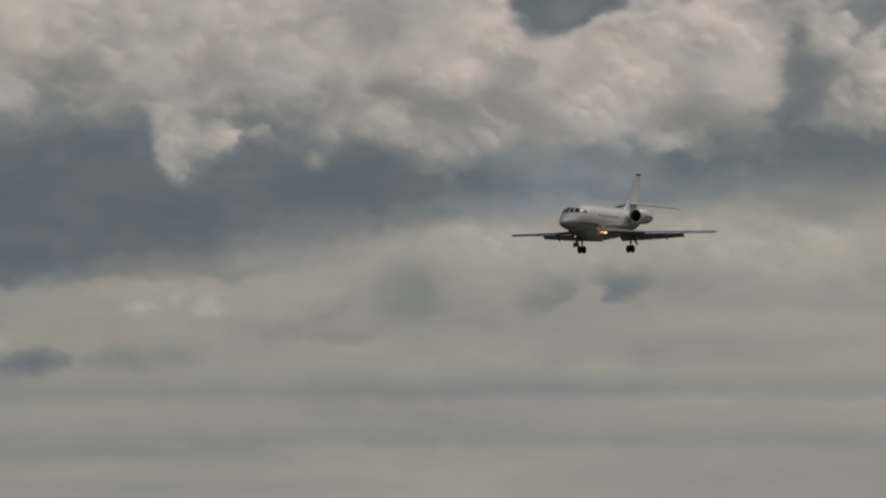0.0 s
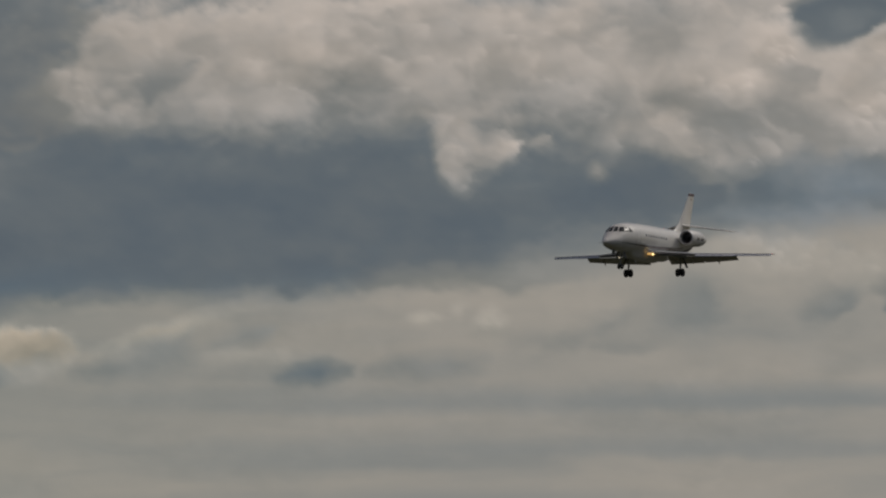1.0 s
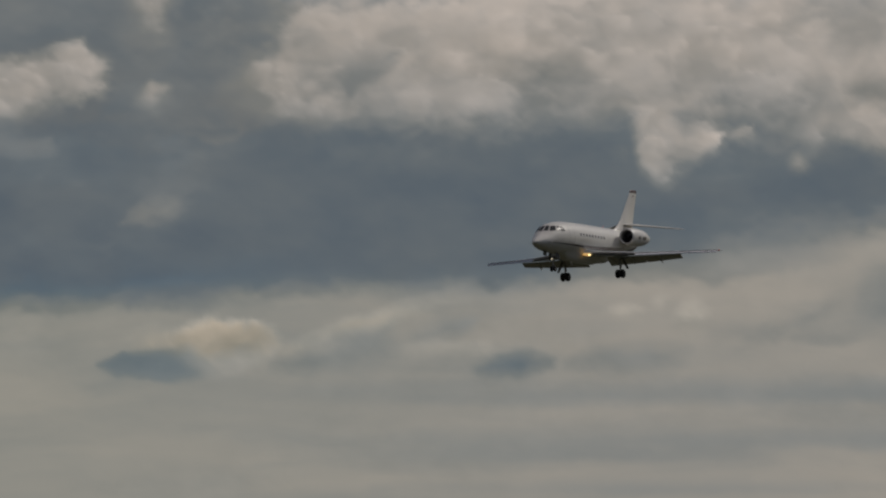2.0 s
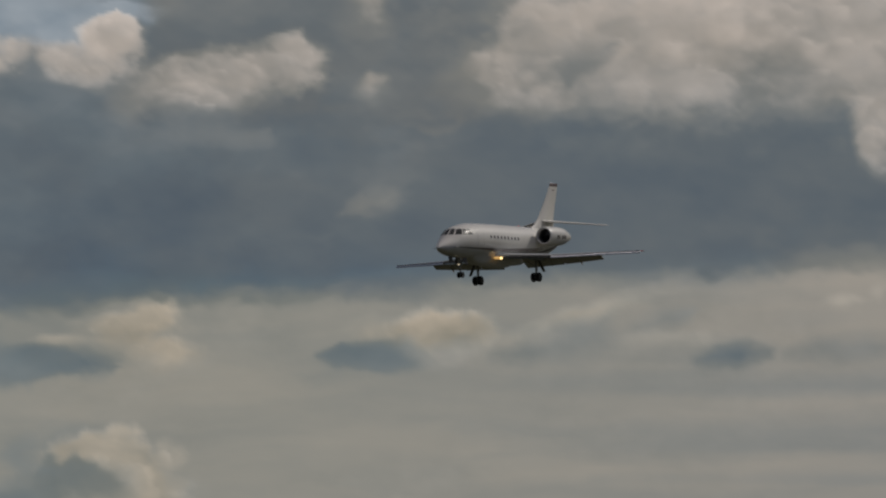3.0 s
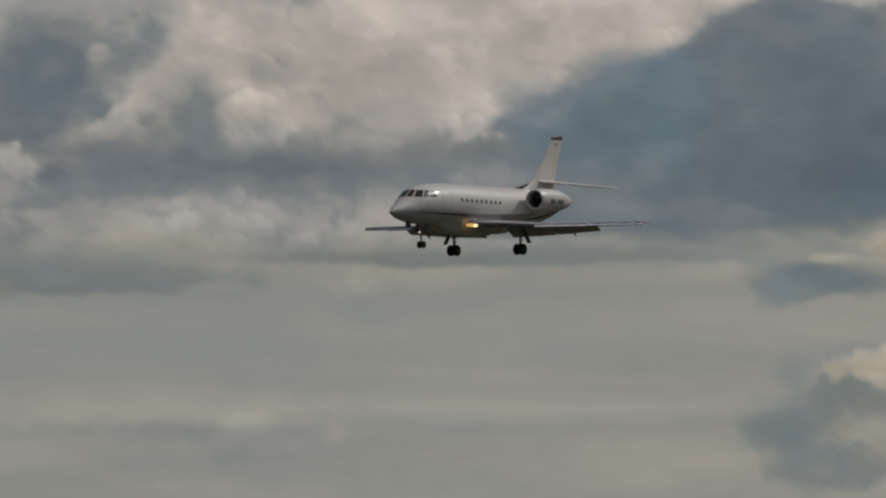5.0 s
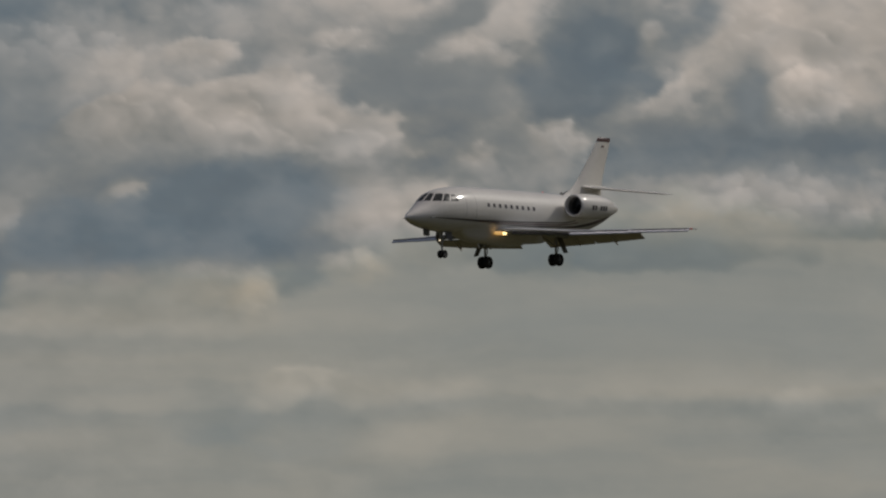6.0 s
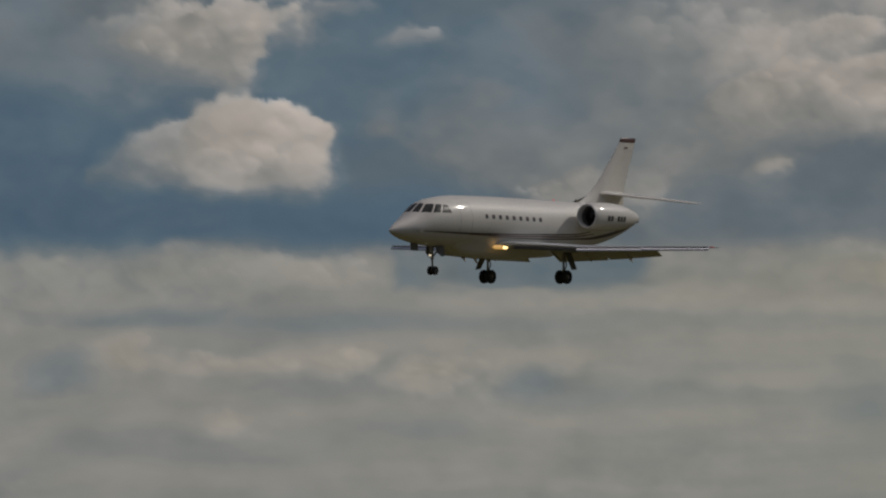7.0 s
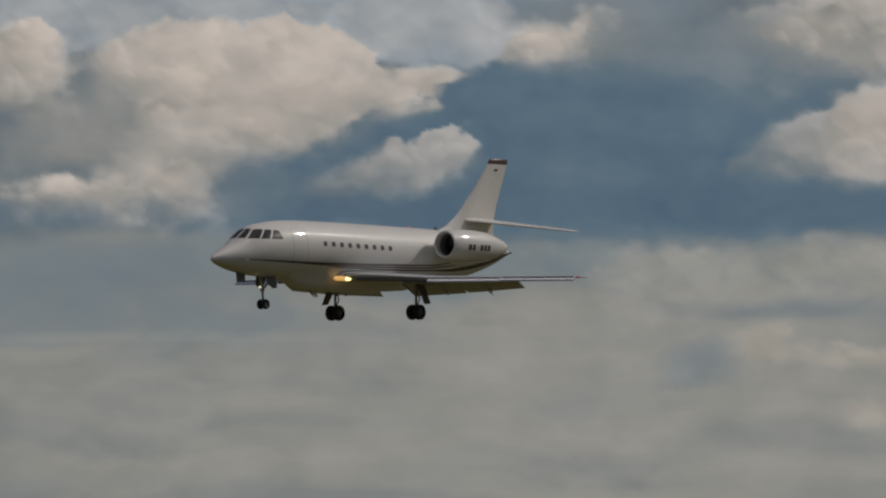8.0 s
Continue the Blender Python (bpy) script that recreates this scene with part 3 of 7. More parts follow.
sky.puff(4.413, 3.272, 0.159, 0.115, .87, .00, .5, .8, .75)
sky.puff(4.991, 3.099, 0.260, 0.069, .73, .04, .7, .8, .6)
sky.puff(4.817, 2.989, 0.577, 0.040, .28, .44, .8, .5, .6)
sky.puff(4.673, 2.903, 0.260, 0.029, .60, .08, .8, .7, .5)
sky.puff(7.619, 2.378, 0.491, 0.144, .48, .28, .8, .6, .75)
sky.puff(7.821, 2.060, 0.260, 0.127, .73, .04, .8, .7, .6)
sky.puff(7.648, 2.233, 0.289, 0.058, .48, .28, .9, .6, .5)
sky.puff(6.493, 2.083, 0.577, 0.075, .28, .44, .6, .5, .8)
sky.puff(7.041, 2.017, 0.462, 0.052, .28, .44, .8, .5, .5)
sky.puff(7.475, 1.864, 0.808, 0.035, .28, .44, .8, .4, .65)
sky.puff(5.539, 1.974, 0.635, 0.063, .48, .28, .8, .5, .5)
sky.puff(6.550, 1.930, 0.577, 0.046, .60, .08, .9, .5, .5)
sky.puff(5.077, 2.017, 0.115, 0.075, .80, .02, .5, .7, .7)
sky.puff(5.222, 1.945, 0.173, 0.058, .73, .04, .7, .7, .6)
sky.puff(4.976, 1.815, 0.087, 0.052, .73, .04, .7, .7, .5)
sky.puff(5.164, 1.829, 0.173, 0.040, .73, .04, .8, .7, .35)
sky.puff(5.698, 1.743, 0.202, 0.087, .45, .40, .45, .5, .85)
sky.puff(5.424, 1.766, 0.260, 0.063, .45, .40, .7, .5, .55)
sky.puff(5.511, 1.858, 0.173, 0.029, .73, .04, .7, .7, .5)
sky.puff(6.146, 1.800, 0.231, 0.040, .73, .04, .9, .6, .3)
sky.puff(3.951, 1.772, 0.245, 0.069, .45, .40, .6, .5, .7)
sky.puff(3.749, 1.916, 0.202, 0.075, .73, .04, .7, .7, .55)
sky.puff(5.251, 1.093, 0.361, 0.265, .73, .04, .35, .6, .8)
sky.puff(5.280, 1.318, 0.214, 0.069, .80, .02, .5, .7, .55)
sky.puff(5.005, 1.180, 0.098, 0.173, .80, .02, .6, .7, .35)
sky.puff(5.554, 1.293, 0.104, 0.046, .73, .04, .6, .8, .7)
sky.puff(5.511, 1.122, 0.274, 0.167, .51, .38, .5, .6, .85)
sky.puff(5.785, 0.978, 0.179, 0.104, .51, .38, .6, .6, .8)
sky.puff(5.280, 1.189, 0.144, 0.081, .51, .38, .7, .6, .5)
sky.puff(5.488, 0.958, 0.139, 0.075, .80, .02, .5, .7, .6)
sky.puff(5.150, 0.920, 0.260, 0.115, .73, .04, .8, .6, .6)
sky.puff(7.706, 1.108, 0.577, 0.029, .73, .04, .9, .4, .3)
sky.puff(6.839, 1.483, 0.866, 0.115, .55, .32, .9, .3, .25)
sky.puff(6.028, 3.509, 1.212, 0.190, .61, .72, .3, .3, .95)
sky.puff(5.652, 2.614, 0.952, 0.317, .28, .44, .5, .45, .85)
sky.puff(6.259, 2.528, 0.808, 0.289, .25, 1.0, .8, .4, .45)
sky.puff(6.519, 3.018, 0.346, 0.162, .80, .02, .5, .7, .95, 15)
sky.puff(6.172, 3.119, 0.231, 0.110, .80, .02, .5, .7, .85, 20)
sky.puff(5.854, 3.243, 0.260, 0.081, .87, .00, .45, .8, .85)
sky.puff(5.479, 3.243, 0.216, 0.081, .80, .02, .5, .8, .9)
sky.puff(5.277, 3.376, 0.144, 0.087, .87, .00, .4, .7, .95)
sky.puff(5.739, 3.134, 0.144, 0.173, .28, .44, .6, .7, .85)
sky.puff(6.056, 2.989, 0.260, 0.115, .28, .44, .7, .7, .6, 20)
sky.puff(4.584, 3.480, 0.519, 0.127, .28, .44, .6, .7, .75)
sky.puff(4.988, 3.364, 0.115, 0.144, .28, .44, .6, .7, .7)
sky.puff(4.670, 3.220, 0.317, 0.115, .73, .04, .6, .8, .6)
sky.puff(4.324, 3.341, 0.127, 0.098, .87, .00, .5, .8, .7)
sky.puff(9.135, 2.854, 2.597, 0.491, .73, .04, .7, .5, .8)
sky.puff(7.980, 2.825, 0.750, 0.260, .77, .03, 0.8, .6, .6)
sky.puff(7.402, 2.969, 0.404, 0.173, .48, .28, .8, .7, .35)
sky.puff(10.753, 2.998, 0.375, 0.127, .77, .03, 0.8, .7, .5)
sky.puff(10.262, 3.027, 0.173, 0.063, .28, .44, .8, .7, .5, 25)
sky.puff(10.377, 2.709, 0.346, 0.092, .28, .44, .7, .7, .75, 10)
sky.puff(10.695, 2.681, 0.144, 0.075, .28, .44, .8, .7, .4)
sky.puff(10.233, 2.819, 0.144, 0.052, .77, .03, 0.8, .8, .5)
sky.puff(9.597, 2.796, 0.265, 0.277, .28, .44, .45, .6, .95)
sky.puff(9.800, 2.580, 0.173, 0.098, .28, .44, .6, .7, .75)
sky.puff(9.973, 2.738, 0.115, 0.104, .28, .44, .6, .7, .6, 40)
sky.puff(9.106, 2.969, 0.173, 0.173, .77, .03, 0.8, .7, .6)
sky.puff(9.309, 2.883, 0.058, 0.075, .80, .02, .7, .7, .7)
sky.puff(9.280, 2.536, 0.173, 0.144, .77, .03, 0.8, .7, .55)
sky.puff(10.319, 2.435, 0.664, 0.098, .28, .44, .8, .6, .6)
sky.puff(8.789, 2.623, 0.115, 0.121, .28, .44, .7, .7, .8)
sky.puff(8.702, 2.507, 0.144, 0.069, .28, .44, .7, .7, .6)
sky.puff(8.471, 2.825, 0.260, 0.087, .48, .28, .8, .7, .6)
sky.puff(8.442, 2.608, 0.162, 0.092, .80, .02, .6, .8, .75)
sky.puff(8.587, 2.450, 0.346, 0.069, .48, .28, .8, .7, .5)
sky.puff(6.969, 2.940, 0.133, 0.162, .80, .02, .6, .7, .75)
sky.puff(7.114, 2.796, 0.173, 0.087, .77, .03, 0.8, .7, .4)
sky.puff(7.893, 2.507, 0.173, 0.115, .77, .03, 0.9, .7, .4)
sky.puff(6.854, 2.580, 0.433, 0.202, .28, .44, .45, .6, .9)
sky.puff(6.565, 2.796, 0.231, 0.115, .28, .44, .6, .6, .7)
sky.puff(7.547, 2.479, 0.317, 0.098, .48, .28, .8, .6, .6)
sky.puff(8.991, 2.300, 0.923, 0.098, .28, .44, .7, .6, .85)
sky.puff(7.836, 2.305, 0.635, 0.075, .28, .44, .9, .6, .5)
sky.puff(10.637, 1.953, 0.312, 0.133, .77, .03, 0.7, .7, .75)
sky.puff(8.702, 2.046, 0.750, 0.173, .73, .04, .9, .6, .6)
sky.puff(7.402, 2.161, 0.404, 0.133, .73, .04, .9, .6, .7)
sky.puff(6.854, 2.069, 0.375, 0.075, .28, .44, .7, .6, .7)
sky.puff(10.146, 1.988, 0.173, 0.173, .48, .28, .8, .7, .7)
sky.puff(9.915, 1.815, 0.202, 0.115, .48, .28, .8, .7, .6)
sky.puff(9.453, 1.740, 0.577, 0.069, .28, .44, .6, .5, .75)
sky.puff(7.605, 1.907, 0.519, 0.046, .48, .28, .9, .5, .5)
sky.puff(7.114, 1.930, 0.404, 0.052, .73, .04, .9, .5, .3)
sky.puff(9.771, 1.734, 0.069, 0.040, .73, .04, .7, .8, .55)
sky.puff(10.810, 1.705, 0.150, 0.069, .77, .03, 0.6, .7, .65)
sky.puff(8.124, 1.088, 1.876, 0.052, .66, .00, .9, .3, .6)
sky.puff(7.373, 1.105, 0.866, 0.023, .66, .00, .9, .3, .5)
sky.puff(10.579, 1.079, 0.346, 0.063, .66, .00, .9, .4, .5)
sky.puff(8.081, 0.978, 0.063, 0.058, .66, .00, .8, .8, .4)
sky.puff(10.637, 0.834, 0.202, 0.087, .66, .00, .9, .7, .35)
sky.puff(8.991, 1.440, 2.020, 0.173, .55, .32, .9, .2, .4)
sky.puff(7.691, 0.689, 0.577, 0.087, .55, .32, .9, .4, .5)
sky.puff(13.612, 2.536, 1.241, 0.548, .25, 1.0, .5, .4, .8)
sky.puff(12.688, 1.988, 1.212, 0.260, .28, .44, .5, .5, .8)
sky.puff(13.958, 1.844, 0.952, 0.173, .25, 1.0, .5, .35, .75)
sky.puff(13.236, 2.334, 0.519, 0.202, .48, .28, .9, .7, .6)
sky.puff(12.399, 2.594, 0.548, 0.202, .45, .40, .8, .7, .75)
sky.puff(13.265, 2.219, 0.317, 0.173, .48, .28, .9, .7, .4)
sky.puff(14.392, 2.219, 0.144, 0.202, .80, .02, .3, .7, .95)
sky.puff(14.421, 2.363, 0.115, 0.058, .80, .02, .5, .7, .6)
sky.puff(14.392, 2.017, 0.144, 0.052, .77, .03, 0.7, .7, .5)
sky.puff(13.829, 2.773, 0.167, 0.046, .73, .04, .8, .8, .6)
sky.puff(14.421, 2.871, 0.115, 0.040, .77, .03, 0.6, .7, .6)
sky.puff(11.879, 2.565, 0.173, 0.098, .77, .03, 0.6, .8, .8)
sky.puff(11.446, 2.450, 0.346, 0.144, .77, .03, 0.6, .8, .75)
sky.puff(11.301, 2.320, 0.577, 0.063, .73, .04, .8, .7, .6)
sky.puff(11.070, 2.695, 0.173, 0.098, .73, .04, .8, .7, .6)
sky.puff(11.590, 2.796, 0.173, 0.075, .77, .03, 0.7, .7, .7)
sky.puff(10.637, 2.738, 0.577, 0.173, .45, .40, .8, .7, .6)
sky.puff(10.291, 2.767, 0.260, 0.098, .73, .04, .8, .7, .5)
sky.puff(10.868, 2.854, 0.173, 0.058, .77, .03, 0.8, .7, .5)
sky.puff(10.724, 2.204, 0.317, 0.087, .28, .44, .8, .6, .5)
sky.puff(10.579, 1.930, 0.346, 0.144, .77, .03, 0.9, .7, .5)
sky.puff(12.861, 2.002, 0.133, 0.098, .77, .03, 0.7, .9, .75)
sky.puff(13.034, 1.901, 0.173, 0.058, .77, .03, 0.8, .9, .55)
sky.puff(12.572, 2.075, 0.173, 0.087, .77, .03, 0.8, .9, .6)
sky.puff(12.630, 1.959, 0.115, 0.069, .77, .03, 0.8, .9, .5)
sky.puff(13.265, 1.786, 0.173, 0.040, .73, .04, .8, .9, .6)
sky.puff(11.446, 2.132, 0.346, 0.115, .28, .44, .8, .6, .6)
sky.puff(13.121, 1.584, 0.808, 0.087, .28, .44, .3, .25, .85)
sky.puff(12.168, 1.613, 0.462, 0.069, .28, .44, .8, .5, .5)
sky.puff(13.179, 1.671, 0.721, 0.046, .45, .40, .8, .4, .5)
sky.puff(14.218, 1.627, 0.519, 0.063, .60, .08, .8, .6, .6)
sky.puff(14.305, 1.526, 0.346, 0.046, .60, .08, .9, .5, .6)
sky.puff(11.330, 1.555, 0.104, 0.104, .77, .03, 0.7, .7, .5)
sky.puff(11.590, 1.642, 0.289, 0.087, .73, .04, .9, .6, .5)
sky.puff(12.168, 1.425, 1.010, 0.058, .66, .00, .9, .4, .6)
sky.puff(13.525, 1.382, 0.346, 0.058, .66, .00, .9, .6, .4)
sky.puff(13.756, 1.295, 0.721, 0.035, .51, .38, .9, .4, .6)
sky.puff(13.641, 1.036, 0.202, 0.098, .66, .00, .7, .8, .8)
sky.puff(14.161, 1.088, 0.173, 0.075, .66, .00, .8, .8, .6)
sky.puff(13.034, 1.108, 0.104, 0.087, .66, .00, .7, .8, .7)
sky.puff(13.381, 1.065, 0.087, 0.063, .66, .00, .8, .8, .5)
sky.puff(13.208, 1.007, 0.144, 0.046, .51, .38, .8, .8, .7)
sky.puff(13.756, 0.762, 0.289, 0.046, .51, .38, .9, .6, .6)
sky.puff(11.157, 1.093, 0.144, 0.087, .66, .00, .8, .8, .5)
sky.puff(10.724, 1.065, 0.462, 0.052, .66, .00, .9, .6, .4)
sky.puff(11.879, 1.021, 0.577, 0.046, .66, .00, .9, .7, .4)
sky.puff(11.504, 0.863, 0.162, 0.069, .51, .38, .8, .8, .6)
sky.puff(12.745, 0.920, 0.346, 0.058, .51, .38, .9, .7, .4)
sky.puff(10.464, 0.776, 0.115, 0.087, .66, .00, .9, .8, .3)
sky.puff(15.585, 2.170, 0.808, 0.462, .25, 1.0, .5, .4, .8)
sky.puff(14.083, 2.718, 0.519, 0.289, .25, 1.0, .4, .5, .75)
sky.puff(14.400, 2.574, 0.289, 0.173, .25, 1.0, .5, .6, .7)
sky.puff(15.729, 2.689, 0.462, 0.260, .45, .40, .8, .6, .75)
sky.puff(15.844, 2.862, 0.173, 0.173, .34, .90, .8, .6, .4)
sky.puff(14.978, 2.776, 0.433, 0.144, .80, .02, .6, .8, .85, 12)
sky.puff(14.689, 2.631, 0.144, 0.133, .80, .02, .5, .7, .8)
sky.puff(14.574, 2.833, 0.202, 0.104, .80, .02, .5, .7, .8)
sky.puff(15.209, 2.603, 0.346, 0.115, .45, .40, .8, .7, .6)
sky.puff(14.227, 2.909, 0.144, 0.046, .80, .02, .6, .7, .6)
sky.puff(14.487, 2.732, 0.069, 0.115, .25, 1.0, .5, .8, .5)
sky.puff(14.718, 2.386, 0.202, 0.115, .80, .02, .4, .7, .9)
sky.puff(14.487, 2.256, 0.202, 0.173, .80, .02, .45, .7, .85)
sky.puff(14.776, 2.213, 0.346, 0.162, .77, .03, .5, .6, .85)
sky.puff(15.094, 2.227, 0.289, 0.075, .77, .03, .6, .8, .7, 25)
sky.puff(15.267, 2.112, 0.317, 0.087, .73, .04, .7, .8, .75, 20)
sky.puff(14.978, 2.098, 0.260, 0.087, .45, .40, .8, .8, .6)
sky.puff(14.631, 2.025, 0.375, 0.040, .60, .08, .7, .7, .6)
sky.puff(14.314, 2.300, 0.052, 0.058, .25, 1.0, .6, .8, .5)
sky.puff(14.256, 2.170, 0.058, 0.087, .80, .02, .7, .8, .5)
sky.puff(13.837, 2.761, 0.162, 0.058, .73, .04, .7, .8, .65)
sky.puff(15.065, 1.838, 1.385, 0.127, .25, 1.0, .5, .3, .8)
sky.puff(15.353, 1.679, 0.519, 0.040, .73, .04, .9, .5, .5)
sky.puff(14.978, 1.578, 1.212, 0.098, .73, .04, .8, .6, .5)
sky.puff(15.642, 1.535, 0.346, 0.087, .66, .00, .9, .6, .5)
sky.puff(15.267, 1.318, 0.462, 0.035, .51, .38, .8, .6, .8)
sky.puff(14.314, 1.290, 0.231, 0.029, .51, .38, .8, .6, .6)
sky.puff(15.556, 1.073, 0.202, 0.081, .51, .38, .8, .8, .8)
sky.puff(15.296, 1.116, 0.133, 0.075, .66, .00, .7, .8, .7)
sky.puff(14.689, 1.079, 0.260, 0.040, .66, .00, .8, .7, .6)
sky.puff(14.776, 0.799, 0.144, 0.058, .66, .00, .8, .8, .4)
sky.puff(15.585, 1.448, 0.750, 0.144, .55, .32, .9, .5, .5)
sky.puff(15.758, 1.679, 0.346, 0.075, .51, .38, .9, .5, .6)
sky.puff(17.910, 2.845, 2.020, 0.231, .61, .72, .35, .3, .95)
sky.puff(16.610, 2.066, 1.212, 0.317, .25, 1.0, .4, .35, .9)
sky.puff(16.668, 2.383, 0.491, 0.173, .25, 1.0, .35, .5, .85, 20)
sky.puff(17.187, 2.181, 0.375, 0.173, .25, 1.0, .4, .5, .8, 25)
sky.puff(15.888, 2.326, 0.693, 0.375, .25, 1.0, .7, .4, .6)
sky.puff(18.141, 2.614, 0.548, 0.190, .80, .02, .4, .7, .95)
sky.puff(17.707, 2.528, 0.317, 0.173, .80, .02, .5, .7, .9)
sky.puff(17.361, 2.441, 0.346, 0.098, .80, .02, .5, .7, .85, -8)
sky.puff(17.938, 2.730, 0.231, 0.075, .87, .00, .5, .7, .6)
sky.puff(17.014, 2.519, 0.173, 0.029, .87, .00, .3, .5, .85, -8)
sky.puff(17.187, 2.354, 0.173, 0.058, .73, .04, .5, .8, .6, 15)
sky.puff(19.065, 2.585, 0.214, 0.190, .80, .02, .45, .7, .95)
sky.puff(19.036, 2.701, 0.115, 0.069, .87, .00, .5, .7, .5)
sky.puff(18.227, 2.470, 0.173, 0.115, .73, .04, .8, .8, .5)
sky.puff(18.834, 2.239, 0.491, 0.173, .28, .44, .7, .6, .55)
sky.puff(18.632, 2.441, 0.133, 0.144, .28, .44, .7, .7, .5)
sky.puff(18.054, 2.181, 0.519, 0.127, .73, .04, .6, .7, .8, 12)
sky.puff(18.256, 2.008, 0.404, 0.144, .73, .04, .7, .7, .75, 15)
sky.puff(18.920, 1.907, 0.260, 0.098, .80, .02, .5, .8, .8)
sky.puff(18.776, 1.950, 0.173, 0.058, .87, .00, .7, .8, .4)
sky.puff(18.429, 1.777, 0.231, 0.087, .73, .04, .8, .8, .6)
sky.puff(17.592, 2.181, 0.115, 0.069, .73, .04, .6, .8, .7)
sky.puff(17.910, 1.950, 0.231, 0.144, .25, 1.0, .6, .6, .6, 20)
sky.puff(17.650, 2.066, 0.202, 0.098, .25, 1.0, .6, .6, .6)
sky.puff(17.274, 2.008, 0.289, 0.087, .80, .02, .6, .9, .7)
sky.puff(17.216, 2.080, 0.173, 0.063, .87, .00, .7, .9, .6)
sky.puff(16.956, 2.147, 0.156, 0.075, .87, .00, .6, .9, .8, 10)
sky.puff(17.476, 1.950, 0.173, 0.063, .73, .04, .8, .8, .6)
sky.puff(16.437, 2.686, 0.190, 0.104, .80, .02, .6, .8, .75)
sky.puff(16.263, 2.730, 0.144, 0.098, .73, .04, .7, .8, .7)
sky.puff(16.090, 2.701, 0.202, 0.173, .45, .40, .8, .7, .7)
sky.puff(16.552, 2.845, 0.173, 0.058, .25, 1.0, .6, .7, .7)
sky.puff(16.321, 2.833, 0.173, 0.052, .28, .44, .7, .7, .6)
sky.puff(15.166, 2.730, 0.462, 0.144, .45, .40, .9, .7, .6)
sky.puff(17.043, 1.783, 2.309, 0.081, .25, 1.0, .6, .3, .8)
sky.puff(18.632, 1.546, 0.693, 0.069, .55, .32, .9, .5, .5)
sky.puff(18.343, 1.171, 0.952, 0.035, .51, .38, .9, .5, .6)
sky.puff(17.996, 1.229, 0.346, 0.029, .51, .38, .9, .5, .5)
sky.puff(16.610, 1.546, 0.866, 0.087, .73, .04, .9, .5, .3)
sky.puff(15.166, 1.330, 0.346, 0.035, .51, .38, .8, .6, .8)
sky.puff(15.599, 1.041, 0.162, 0.069, .51, .38, .8, .8, .75)
sky.puff(15.281, 1.114, 0.133, 0.087, .66, .00, .8, .8, .5)
sky.puff(16.321, 0.825, 0.173, 0.058, .51, .38, .9, .7, .4)
sky.puff(17.130, 2.758, 0.404, 0.173, .61, .72, .5, .4, .8)
sky.puff(17.592, 2.730, 0.202, 0.115, .73, .04, .7, .7, .6)
sky.puff(17.014, 2.510, 0.202, 0.035, .87, .00, .4, .6, .8, 6)
sky.puff(16.437, 2.701, 0.173, 0.098, .87, .00, .6, .8, .7)
sky.puff(16.205, 2.787, 0.173, 0.115, .73, .04, .7, .8, .7)
sky.puff(16.841, 2.311, 0.375, 0.144, .25, 1.0, .28, .6, .9, 22)
sky.puff(16.437, 2.470, 0.375, 0.144, .25, 1.0, .4, .6, .8)
sky.puff(17.419, 2.124, 0.346, 0.104, .25, 1.0, .35, .6, .8, 28)
sky.puff(17.765, 1.950, 0.231, 0.098, .25, 1.0, .5, .6, .75, 25)
sky.puff(17.216, 2.023, 0.260, 0.081, .80, .02, .6, .9, .75)
sky.puff(16.956, 2.138, 0.156, 0.075, .87, .00, .6, .9, .85, 10)
sky.puff(17.419, 1.936, 0.144, 0.052, .73, .04, .8, .8, .6)
sky.puff(17.187, 2.326, 0.144, 0.040, .73, .04, .6, .8, .7, 15)
sky.puff(14.877, 2.787, 0.346, 0.144, .73, .04, .9, .7, .5)
sky.puff(18.776, 1.489, 0.952, 0.173, .43, .60, .9, .4, .85)
sky.puff(18.632, 1.258, 0.866, 0.104, .43, .60, .9, .4, .7)
sky.puff(17.823, 1.604, 0.577, 0.069, .43, .60, .9, .5, .4)
sky.puff(18.256, 1.171, 0.635, 0.026, .66, .00, .9, .5, .4)
sky.puff(17.072, 2.730, 0.346, 0.144, .61, .72, .5, .4, .85)
sky.puff(16.841, 2.614, 0.173, 0.069, .61, .72, .5, .5, .7)
sky.puff(16.971, 2.505, 0.150, 0.026, .87, .00, .4, .6, .75, 6)
sky.puff(15.758, 1.997, 0.577, 0.173, .25, 1.0, .6, .4, .5)
sky.puff(13.014, 2.083, 0.548, 0.231, .45, .40, .9, .7, .55)
sky.puff(12.263, 2.112, 0.519, 0.202, .48, .28, .9, .7, .55)
sky.puff(11.945, 1.593, 0.433, 0.115, .60, .08, .9, .6, .6)
sky.puff(12.610, 1.852, 0.433, 0.115, .48, .28, .9, .7, .4)
sky.puff(5.941, 2.124, 1.097, 0.098, .28, .44, .6, .4, .6)
sky.puff(6.028, 2.701, 0.750, 0.231, .28, .44, .8, .5, .5)
sky.puff(17.011, 1.956, 0.577, 0.173, .25, 1.0, .8, .4, .5)
sky.puff(12.841, 2.011, 0.173, 0.087, .73, .04, .8, .9, .55)
sky.puff(13.158, 2.011, 0.115, 0.063, .73, .04, .8, .9, .5)
sky.puff(5.505, 2.331, 0.952, 0.173, .25, 1.0, .7, .4, .5)
sky.puff(5.216, 2.649, 0.866, 0.260, .28, .44, .8, .5, .55)
sky.puff(4.465, 2.245, 0.866, 0.075, .25, 1.0, .8, .4, .35)
sky.puff(4.610, 2.909, 0.173, 0.029, .60, .08, .8, .7, .4)
